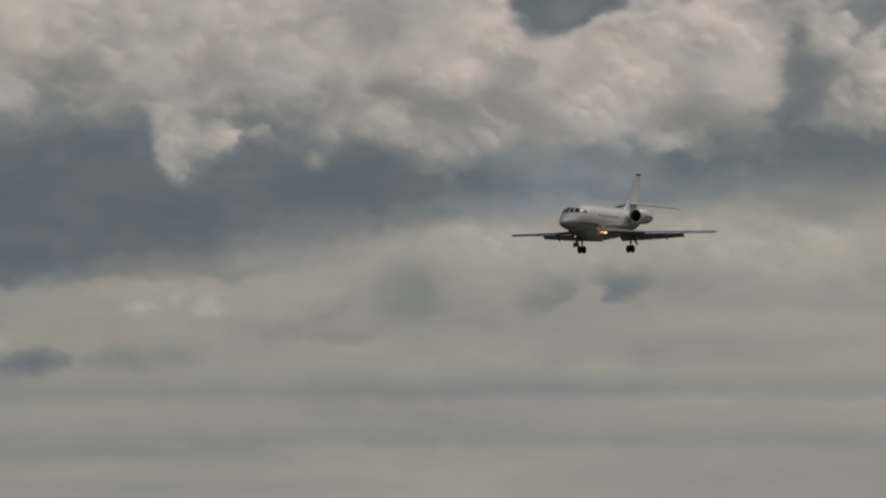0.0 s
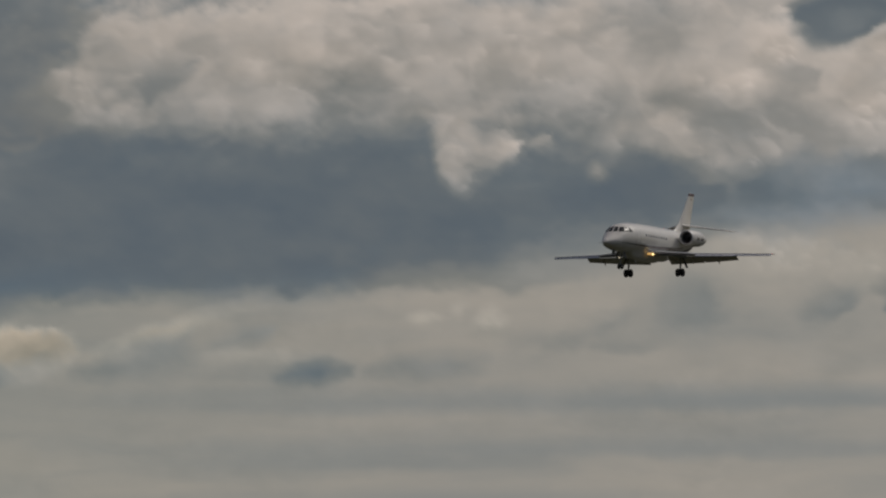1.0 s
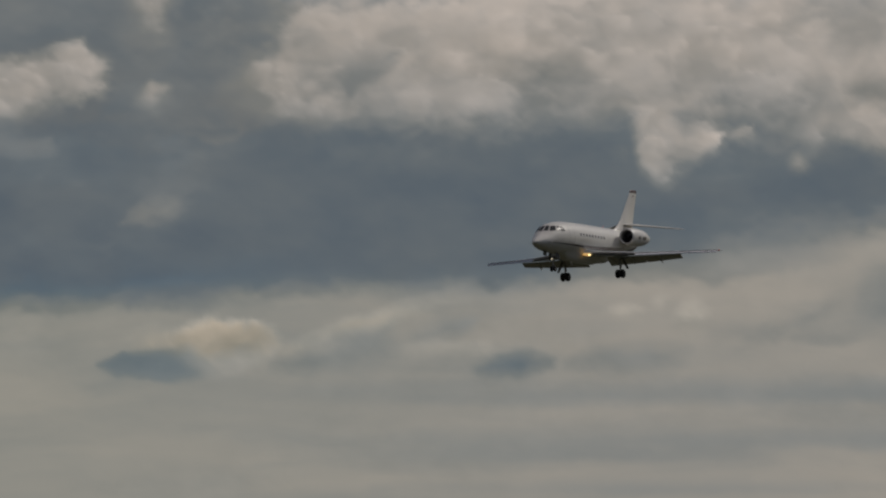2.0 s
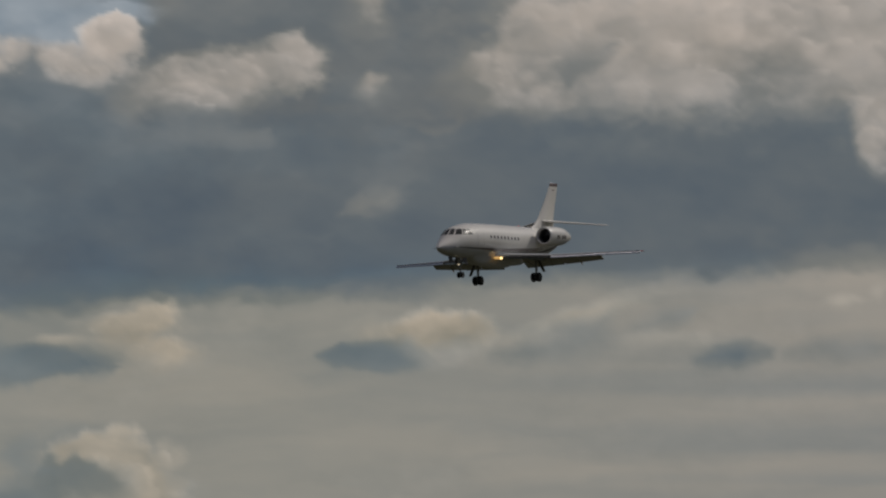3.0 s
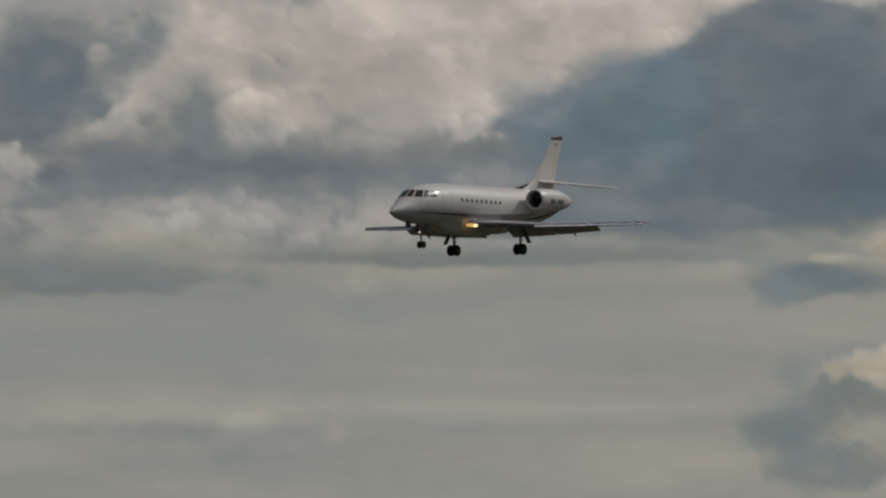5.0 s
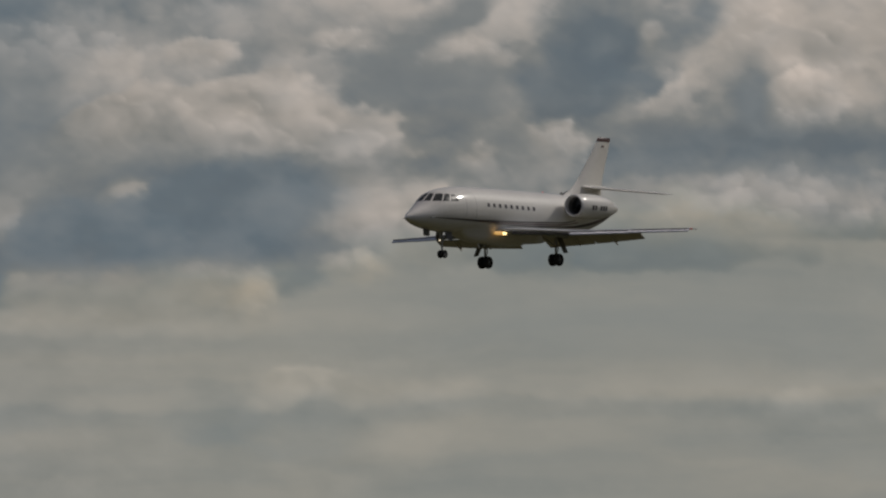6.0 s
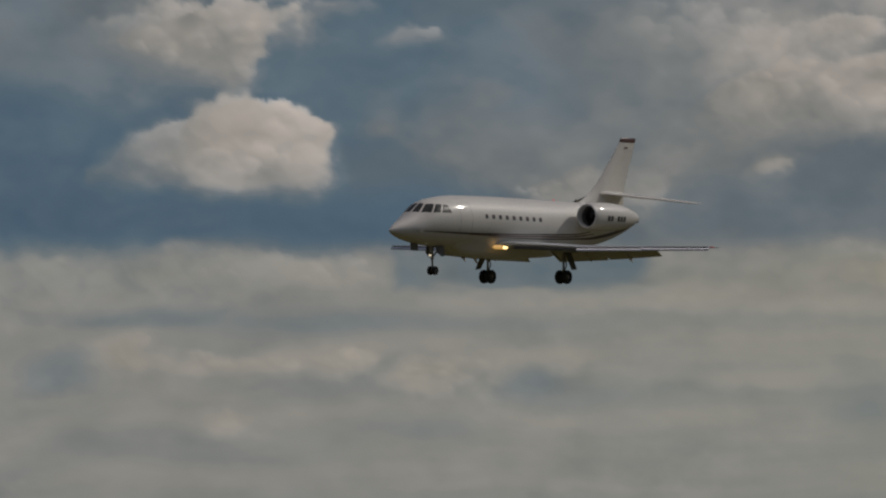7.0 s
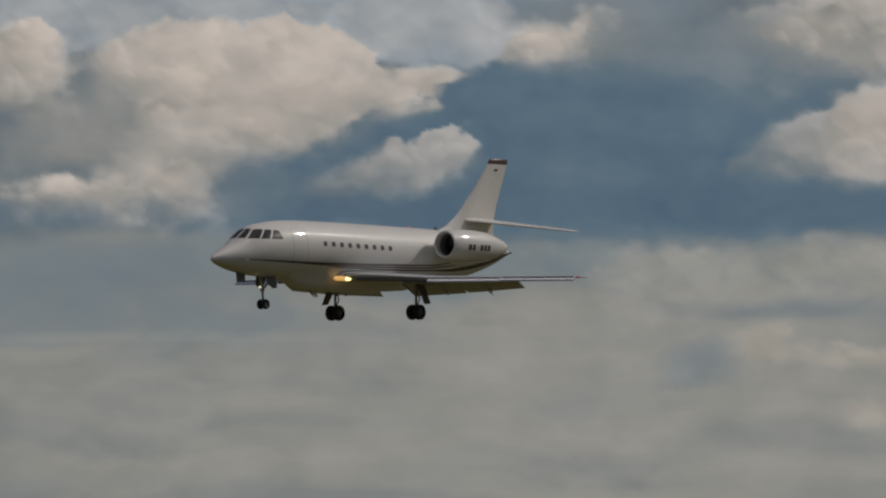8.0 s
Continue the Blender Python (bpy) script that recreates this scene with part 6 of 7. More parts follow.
sky.bank([(14.67, 2.52), (14.60, 2.78), (14.37, 2.92), (13.91, 2.89), (13.74, 2.60), (13.85, 2.43), (14.20, 2.23), (14.23, 2.00), (14.31, 1.97), (14.27, 2.26), (14.31, 2.37), (14.54, 2.46)], 0.37, 0.36, 0.85, 0.040, 1.0, 0.80, 0.00)
sky.bank([(15.93, 2.52), (15.50, 2.28), (15.27, 1.97), (14.20, 1.92), (13.94, 1.72), (15.06, 1.70), (15.93, 1.70)], 0.22, 0.20, 1.00, 0.050, 0.7, 0.85, 0.00)
sky.bank([(15.54, 2.01), (15.44, 2.08), (15.27, 2.18), (15.18, 2.26), (14.98, 2.33), (14.88, 2.26), (14.93, 1.97), (15.29, 1.99)], 0.65, 0.44, 0.30, 0.045, 1.1, 0.88, 0.06)
sky.bank([(14.99, 2.13), (14.96, 2.33), (14.85, 2.45), (14.69, 2.50), (14.57, 2.46), (14.49, 2.43), (14.34, 2.36), (14.25, 2.30), (14.28, 2.20), (14.32, 2.08), (14.36, 1.99), (14.66, 1.98), (14.95, 1.98)], 0.77, 0.58, 0.07, 0.030, 1.1, 0.94, 0.08)
sky.bank([(15.42, 2.73), (15.35, 2.80), (14.98, 2.86), (14.77, 2.95), (14.36, 2.95), (14.35, 2.89), (14.49, 2.80), (14.57, 2.78), (14.57, 2.67), (14.66, 2.54), (14.83, 2.57), (15.06, 2.65), (15.27, 2.69)], 0.73, 0.56, 0.08, 0.022, 1.1, 0.92, 0.08)
sky.bank([(15.87, 2.60), (15.76, 2.80), (15.41, 2.75), (15.24, 2.66), (15.01, 2.60), (14.86, 2.52), (15.21, 2.37), (15.58, 2.40), (15.81, 2.46)], 0.49, 0.45, 0.62, 0.070, 1.0, 0.75, 0.00)
sky.bank([(14.01, 2.73), (13.91, 2.80), (13.71, 2.80), (13.66, 2.73), (13.77, 2.68), (13.94, 2.70)], 0.58, 0.50, 0.45, 0.030, 1.2, 0.80, 0.00)
sky.bank([(12.37, 2.40), (12.21, 2.49), (12.09, 2.59), (11.89, 2.67), (11.80, 2.59), (11.41, 2.64), (11.41, 2.40), (11.75, 2.34), (11.98, 2.28), (12.18, 2.34)], 0.69, 0.54, 0.10, 0.045, 1.1, 0.70, 0.08)
sky.bank([(11.77, 2.82), (11.60, 2.88), (11.42, 2.86), (11.47, 2.70), (11.63, 2.73)], 0.72, 0.62, 0.06, 0.035, 1.1, 0.80, 0.05)
sky.bank([(13.48, 2.52), (13.33, 2.49), (13.36, 2.37), (13.04, 2.31), (12.61, 2.28), (12.52, 2.08), (13.04, 2.00), (13.62, 2.03), (13.85, 2.20), (13.74, 2.40)], 0.50, 0.46, 0.34, 0.080, 1.0, 0.60, 0.00)
sky.bank([(13.17, 1.93), (13.12, 2.03), (13.00, 2.08), (12.89, 2.12), (12.91, 1.97), (13.04, 1.91)], 0.67, 0.62, 0.03, 0.050, 1.1, 0.75, 0.00)
sky.bank([(12.61, 1.66), (12.18, 1.70), (11.41, 1.71), (11.41, 1.43), (12.47, 1.43), (12.67, 1.53)], 0.56, 0.55, 0.06, 0.030, 0.9, 0.80, 0.00)
sky.bank([(12.70, 2.07), (12.52, 2.24), (12.24, 2.33), (12.01, 2.28), (12.18, 2.11), (12.52, 2.01)], 0.55, 0.51, 0.18, 0.070, 1.1, 0.65, 0.00)
sky.bank([(15.45, 1.03), (15.38, 1.15), (15.27, 1.21), (15.14, 1.10), (15.24, 1.01)], 0.64, 0.59, 0.02, 0.040, 1.1, 0.70, 0.04)
sky.bank([(14.33, 1.09), (14.17, 1.17), (14.01, 1.09), (14.14, 1.01)], 0.63, 0.59, 0.02, 0.040, 1.1, 0.65, 0.03)
sky.bank([(13.87, 1.09), (13.62, 1.15), (13.43, 1.07), (13.47, 0.95), (13.68, 0.92), (13.82, 0.98)], 0.66, 0.60, 0.02, 0.040, 1.2, 0.75, 0.05)
sky.bank([(14.98, 1.15), (14.66, 1.12), (14.41, 1.09), (14.54, 1.02), (14.92, 1.05)], 0.64, 0.60, 0.02, 0.040, 1.1, 0.65, 0.03)
sky.bank([(13.39, 0.95), (13.22, 1.06), (13.03, 1.08), (13.04, 0.97), (13.25, 0.92)], 0.49, 0.48, 0.42, 0.030, 1.1, 0.75, 0.00)
sky.bank([(15.80, 0.97), (15.58, 1.10), (15.37, 1.07), (15.43, 0.95), (15.67, 0.92)], 0.51, 0.49, 0.40, 0.040, 1.1, 0.70, 0.00)
sky.bank([(14.86, 0.76), (14.77, 0.86), (14.68, 0.80), (14.70, 0.73)], 0.62, 0.60, 0.02, 0.035, 1.0, 0.60, 0.00)
sky.bank([(15.58, 1.29), (15.21, 1.35), (14.72, 1.35), (14.83, 1.28), (15.29, 1.26)], 0.48, 0.48, 0.42, 0.035, 1.0, 0.70, 0.00)
sky.bank([(14.49, 1.28), (14.14, 1.32), (13.91, 1.30), (14.20, 1.24)], 0.49, 0.49, 0.40, 0.035, 1.0, 0.60, 0.00)
sky.bank([(15.44, 1.53), (15.27, 1.64), (14.98, 1.65), (14.72, 1.56), (15.06, 1.48)], 0.57, 0.55, 0.12, 0.060, 1.0, 0.50, 0.00)
sky.bank([(17.50, 2.90), (16.67, 2.90), (16.58, 2.79), (16.63, 2.63), (16.75, 2.54), (16.90, 2.55), (17.19, 2.57), (17.33, 2.61), (17.48, 2.76)], 0.65, 0.63, 0.52, 0.030, 0.8, 0.95, 0.00)
sky.bank([(19.21, 2.90), (17.50, 2.90), (17.59, 2.78), (17.79, 2.82), (18.17, 2.78), (18.37, 2.80), (18.72, 2.66), (18.86, 2.64), (19.06, 2.78), (19.21, 2.76)], 0.59, 0.59, 0.55, 0.035, 0.9, 0.85, 0.00)
sky.bank([(18.17, 1.77), (18.11, 1.95), (18.02, 2.05), (17.79, 2.05), (17.59, 2.09), (17.48, 2.20), (17.33, 2.31), (17.19, 2.35), (17.07, 2.43), (16.93, 2.43), (16.75, 2.52), (16.55, 2.60), (16.32, 2.63), (15.86, 2.61), (15.51, 2.33), (15.46, 1.95), (14.68, 1.89), (14.68, 1.75), (16.32, 1.75), (17.19, 1.73)], 0.28, 0.22, 0.92, 0.030, 1.1, 0.92, 0.00)
sky.bank([(18.74, 2.64), (18.54, 2.73), (18.37, 2.79), (18.17, 2.77), (17.97, 2.77), (17.79, 2.81), (17.71, 2.76), (17.59, 2.77), (17.42, 2.71), (17.30, 2.56), (17.01, 2.55), (16.84, 2.52), (16.96, 2.46), (17.10, 2.39), (17.30, 2.33), (17.48, 2.22), (17.59, 2.12), (17.79, 2.07), (18.08, 2.02), (18.34, 2.04), (18.51, 2.21), (18.69, 2.44)], 0.74, 0.60, 0.05, 0.030, 1.1, 0.93, 0.09)
sky.bank([(19.21, 2.73), (19.06, 2.77), (18.92, 2.70), (18.86, 2.58), (18.84, 2.43), (19.03, 2.35), (19.21, 2.35)], 0.75, 0.60, 0.06, 0.030, 1.1, 0.90, 0.09)
sky.bank([(18.89, 2.43), (18.74, 2.58), (18.53, 2.47), (18.45, 2.24), (18.60, 2.04), (19.03, 2.00), (19.21, 2.06), (19.21, 2.24)], 0.53, 0.50, 0.30, 0.050, 1.1, 0.80, 0.00)
sky.bank([(19.16, 1.79), (19.03, 1.92), (18.77, 1.98), (18.57, 1.96), (18.45, 1.85), (18.25, 1.87), (18.11, 2.04), (18.05, 2.01), (18.14, 1.78), (18.31, 1.74), (18.57, 1.67), (18.72, 1.77), (19.03, 1.77)], 0.61, 0.52, 0.16, 0.075, 1.3, 0.70, 0.05)
sky.bank([(17.66, 1.91), (17.56, 1.99), (17.42, 2.09), (17.24, 2.15), (17.19, 2.11), (17.07, 2.20), (16.90, 2.23), (16.81, 2.14), (16.85, 2.04), (17.01, 1.92), (17.19, 1.87), (17.48, 1.87)], 0.65, 0.51, 0.22, 0.035, 1.2, 0.90, 0.05)
sky.bank([(18.15, 1.77), (18.11, 2.02), (17.99, 2.11), (17.76, 2.08), (17.68, 1.92), (17.91, 1.76)], 0.47, 0.43, 0.60, 0.050, 1.1, 0.65, 0.00)
sky.bank([(17.35, 2.31), (17.22, 2.37), (17.01, 2.40), (16.99, 2.35), (17.19, 2.28), (17.32, 2.27)], 0.63, 0.55, 0.20, 0.030, 1.2, 0.80, 0.00)
sky.bank([(16.66, 2.58), (16.61, 2.70), (16.50, 2.78), (16.41, 2.76), (16.32, 2.70), (16.20, 2.76), (16.22, 2.64), (16.41, 2.60), (16.55, 2.56)], 0.72, 0.58, 0.10, 0.030, 1.1, 0.90, 0.06)
sky.bank([(16.73, 2.90), (16.29, 2.90), (16.24, 2.82), (16.32, 2.74), (16.44, 2.78), (16.61, 2.79)], 0.45, 0.45, 0.55, 0.035, 1.0, 0.80, 0.00)
sky.bank([(16.21, 2.64), (16.18, 2.84), (15.89, 2.82), (15.51, 2.84), (15.43, 2.73), (15.63, 2.58), (15.98, 2.53)], 0.47, 0.43, 0.55, 0.060, 1.0, 0.75, 0.00)
sky.bank([(16.50, 1.29), (16.03, 1.63), (15.46, 1.66), (14.68, 1.72), (14.68, 1.40), (15.46, 1.34), (16.03, 1.17)], 0.62, 0.58, 0.04, 0.080, 1.0, 0.50, 0.00)
sky.bank([(15.80, 0.98), (15.63, 1.11), (15.46, 1.13), (15.43, 1.01), (15.63, 0.96)], 0.50, 0.50, 0.42, 0.050, 1.0, 0.75, 0.00)
sky.bank([(15.40, 1.06), (15.34, 1.17), (15.17, 1.20), (15.14, 1.06), (15.28, 1.00)], 0.64, 0.60, 0.02, 0.050, 1.0, 0.70, 0.00)
sky.bank([(18.77, 1.06), (18.46, 1.20), (17.99, 1.23), (17.82, 1.16), (18.34, 1.06)], 0.50, 0.50, 0.42, 0.050, 1.0, 0.50, 0.00)
sky.finish()


def sky_material():
    mat = bpy.data.materials.new("cloudy_sky")
    mat.use_nodes = True
    n, l = mat.node_tree.nodes, mat.node_tree.links
    n.clear()
    out, em = n.new("ShaderNodeOutputMaterial"), n.new("ShaderNodeEmission")
    tone, blue, rose = (n.new("ShaderNodeAttribute") for _ in range(3))
    tone.attribute_name, blue.attribute_name, rose.attribute_name = "tone", "blue", "rose"
    ramps = []
    for stops in (((75, 77, 79), (105, 105, 102), (123, 121.5, 113.5), (208, 196, 184)), ((60, 78, 98), (89, 110, 123), (104, 122, 136), (189, 200, 206))):
        r = n.new("ShaderNodeValToRGB")
        r.color_ramp.elements.new(0.38)
        r.color_ramp.elements.new(0.5)
        for e, c in zip(r.color_ramp.elements, stops):
            e.color = (*[(v / 255) ** 2.2 for v in c], 1)
        l.new(tone.outputs["Fac"], r.inputs["Fac"])
        ramps.append(r)
    mix = n.new("ShaderNodeMix")
    mix.data_type = "RGBA"
    l.new(blue.outputs["Fac"], mix.inputs[0])
    l.new(ramps[0].outputs[0], mix.inputs[6])
    l.new(ramps[1].outputs[0], mix.inputs[7])
    # cream puffs, faintly olive haze, faintly rose thick cloud
    tint, both = n.new("ShaderNodeValToRGB"), n.new("ShaderNodeMix")
    both.data_type = "RGBA"
    both.blend_type, both.inputs[0].default_value = "MULTIPLY", 1.0
    tint.color_ramp.elements.new(0.5)
    for e, c in zip(tint.color_ramp.elements, ((1.0, 0.962, 0.88), (0.970, 0.985, 0.974), (0.995, 0.976, 0.990))):
        e.color = (*c, 1)
    l.new(rose.outputs["Fac"], tint.inputs[0])
    l.new(mix.outputs[2], both.inputs[6])
    l.new(tint.outputs[0], both.inputs[7])
    l.new(both.outputs[2], em.inputs["Color"])
    em.inputs["Strength"].default_value = 2.04
    l.new(em.outputs[0], out.inputs["Surface"])
    mat.cycles.emission_sampling = "NONE"
    return mat


def backdrop(field, radius):
    az, el = np.radians(field.az), np.radians(field.el)
    ni, nj = az.shape
    co = np.stack([-np.sin(az) * np.cos(el), np.cos(az) * np.cos(el), np.sin(el)], -1).reshape(-1, 3) * radius + np.array(EYE)
    k = (np.arange(ni - 1)[:, None] * nj + np.arange(nj - 1)[None, :]).ravel()
    quads = np.stack([k, k + 1, k + nj + 1, k + nj], -1)
    me = bpy.data.meshes.new("backdrop")
    me.vertices.add(len(co))
    me.vertices.foreach_set("co", co.astype(np.float32).ravel())
    me.loops.add(quads.size)
    me.loops.foreach_set("vertex_index", quads.astype(np.int32).ravel())
    me.polygons.add(len(quads))
    me.polygons.foreach_set("loop_start", np.arange(0, quads.size, 4, dtype=np.int32))
    me.update(calc_edges=True)
    for name, values in (("tone", field.tone), ("blue", field.blue), ("rose", field.rose)):
        me.attributes.new(name, "FLOAT", "POINT").data.foreach_set("value", np.ascontiguousarray(values, dtype=np.float32).ravel())
    me.materials.append(sky_material())
    tagged(new("backdrop", me), "distant grey and cream broken clouds with blue gaps", "sky", kind="structure")


backdrop(sky, 4700.0)


# ---------------------------------------------------------------- the jet: x forward from the nose, y to its left, z up from the cabin's axis
ST = [0, 0.10, 0.40, 0.90, 1.44, 1.80, 2.35, 3.46, 4.58, 5.80, 12.6, 14.2, 16.0, 17.4, 18.2, 19.0, 19.7, 20.13]
TOP = [-0.62, -0.49, -0.31, -0.06, 0.22, 0.48, 0.84, 1.10, 1.22, 1.25, 1.25, 1.24, 1.16, 1.05, 0.97, 0.84, 0.64, 0.42]
BOT = [-0.62, -0.73, -0.85, -0.99, -1.10, -1.16, -1.22, -1.27, -1.26, -1.25, -1.25, -1.16, -0.92, -0.62, -0.39, -0.10, 0.20, 0.38]
WID = [0.0, 0.15, 0.35, 0.60, 0.83, 0.93, 1.05, 1.18, 1.24, 1.25, 1.23, 1.13, 0.92, 0.70, 0.56, 0.39, 0.20, 0.03]

ROOT = [math.sqrt(s) for s in ST]   # evened out so that the nose is round


def section(s):
    r = math.sqrt(s)
    t, b, w = hermite(ROOT, TOP, r), hermite(ROOT, BOT, r), max(hermite(ROOT, WID, r), 0.0)
    return (t + b) / 2, max((t - b) / 2, 0.0), w


def skin(s, angle, side=1, out=0.0):
    """A point of the fuselage's skin: s aft of the nose, angle above the side in degrees."""
    zc, rz, w = section(s)
    a = radians(angle)
    return Vector((-s, side * (w + out) * math.cos(a), zc + (rz + out) * math.sin(a)))


def angle_at(s, z):
    zc, rz, _ = section(s)
    return math.degrees(math.asin(max(-1, min(1, (z - zc) / rz))))


def skin_patch(corners, side, out, nu=8, nv=8, round_corners=0.0):
    """A plate on the skin between four (s, angle) corners, 4 mm proud, with a rim down to the skin."""
    grid = []
    for i in range(nu + 1):
        row = []
        for j in range(nv + 1):
            u, v = i / nu, j / nv
            if round_corners:
                a, b = 2 * u - 1, 2 * v - 1
                lim = (1 - round_corners * b ** 4), (1 - round_corners * a ** 4)
                u, v = (a * lim[0] + 1) / 2, (b * lim[1] + 1) / 2
            s = (corners[0][0] * (1 - u) + corners[1][0] * u) * (1 - v) + (corners[3][0] * (1 - u) + corners[2][0] * u) * v
            q = (corners[0][1] * (1 - u) + corners[1][1] * u) * (1 - v) + (corners[3][1] * (1 - u) + corners[2][1] * u) * v
            row.append((s, q))
        grid.append(row)
    verts, faces = [], []
    for o in (out, -0.03):
        verts += [skin(s, q, side, o) for row in grid for s, q in row]
    m, n = nv + 1, (nu + 1) * (nv + 1)
    for i in range(nu):
        for j in range(nv):
            faces.append((i * m + j, (i + 1) * m + j, (i + 1) * m + j + 1, i * m + j + 1))
    rim = [i * m for i in range(nu + 1)] + [nu * m + j for j in range(1, nv + 1)] + [i * m + nv for i in range(nu - 1, -1, -1)] + [j for j in range(nv - 1, 0, -1)]
    for a, b in zip(rim, rim[1:] + rim[:1]):
        faces.append((a, b, b + n, a + n))
    return verts, faces


def stripe(points, side, mat, parent, name, out=0.004):
    """A painted band on the skin through (s, z, half height)."""
    ss = np.linspace(points[0][0], points[-1][0], 70)
    verts, faces = [], []
    for i, s in enumerate(ss):
        z = hermite([p[0] for p in points], [p[1] for p in points], s)
        h = float(np.interp(s, [p[0] for p in points], [p[2] for p in points]))
        for dz in (-h, 0.0, h):
            verts.append(skin(s, angle_at(s, z + dz), side, out))
        if i:
            k = 3 * i
            faces += [(k - 3, k, k + 1, k - 2), (k - 2, k + 1, k + 2, k - 1)]
    return mesh_object(name, verts, faces, mat, parent)


def aerofoil(n=14):
    """Upper then lower outline of a section from leading edge 0 to trailing edge 1, thickness 1 at most about."""
    xs = [(1 - math.cos(math.pi * i / n)) / 2 for i in range(n + 1)]
    th = [5 * (0.2969 * math.sqrt(x) - 0.1260 * x - 0.3516 * x ** 2 + 0.2843 * x ** 3 - 0.1036 * x ** 4) for x in xs]
    return [(x, t) for x, t in zip(xs, th)] + [(x, -t * 0.8) for x, t in list(zip(xs, th))[-2:0:-1]]


def surface(stations, cut=(0.0, 1.0)):
    """A wing-like body through stations (leading edge point, chord, thickness share, span direction 'y' or 'z'), cut to a share of the chord."""
    rings = []
    for p, chord, thick, way in stations:
        ring = []
        for x, t in aerofoil():
            x = min(max(x, cut[0]), cut[1])
            d = t * thick * chord
            ring.append(Vector((p[0] - x * chord, p[1] + (d if way == "z" else 0), p[2] + (d if way == "y" else 0))))
        rings.append(ring)
    return loft(rings)


def wheel(name, centre, radius, width, parent):
    h = width / 2
    prof = [(-h * 0.75, radius * 0.55), (-h, radius * 0.68), (-h, radius * 0.84), (-h * 0.72, radius * 0.965), (-h * 0.3, radius), (h * 0.3, radius), (h * 0.72, radius * 0.965), (h, radius * 0.84), (h, radius * 0.68), (h * 0.75, radius * 0.55)]
    tyre = mesh_object(name, *lathe(prof, centre, 32, "y"), RUBBER, parent, "black rubber tyre")
    hub = [(-h * 0.8, 0.02), (-h * 0.8, radius * 0.2), (-h * 0.5, radius * 0.5), (-h * 0.7, radius * 0.57), (h * 0.7, radius * 0.57), (h * 0.5, radius * 0.5), (h * 0.8, radius * 0.2), (h * 0.8, 0.02)]
    mesh_object("wheel_hub", *lathe(hub, centre, 24, "y"), HUB, parent, "grey metal hub")
    return tyre


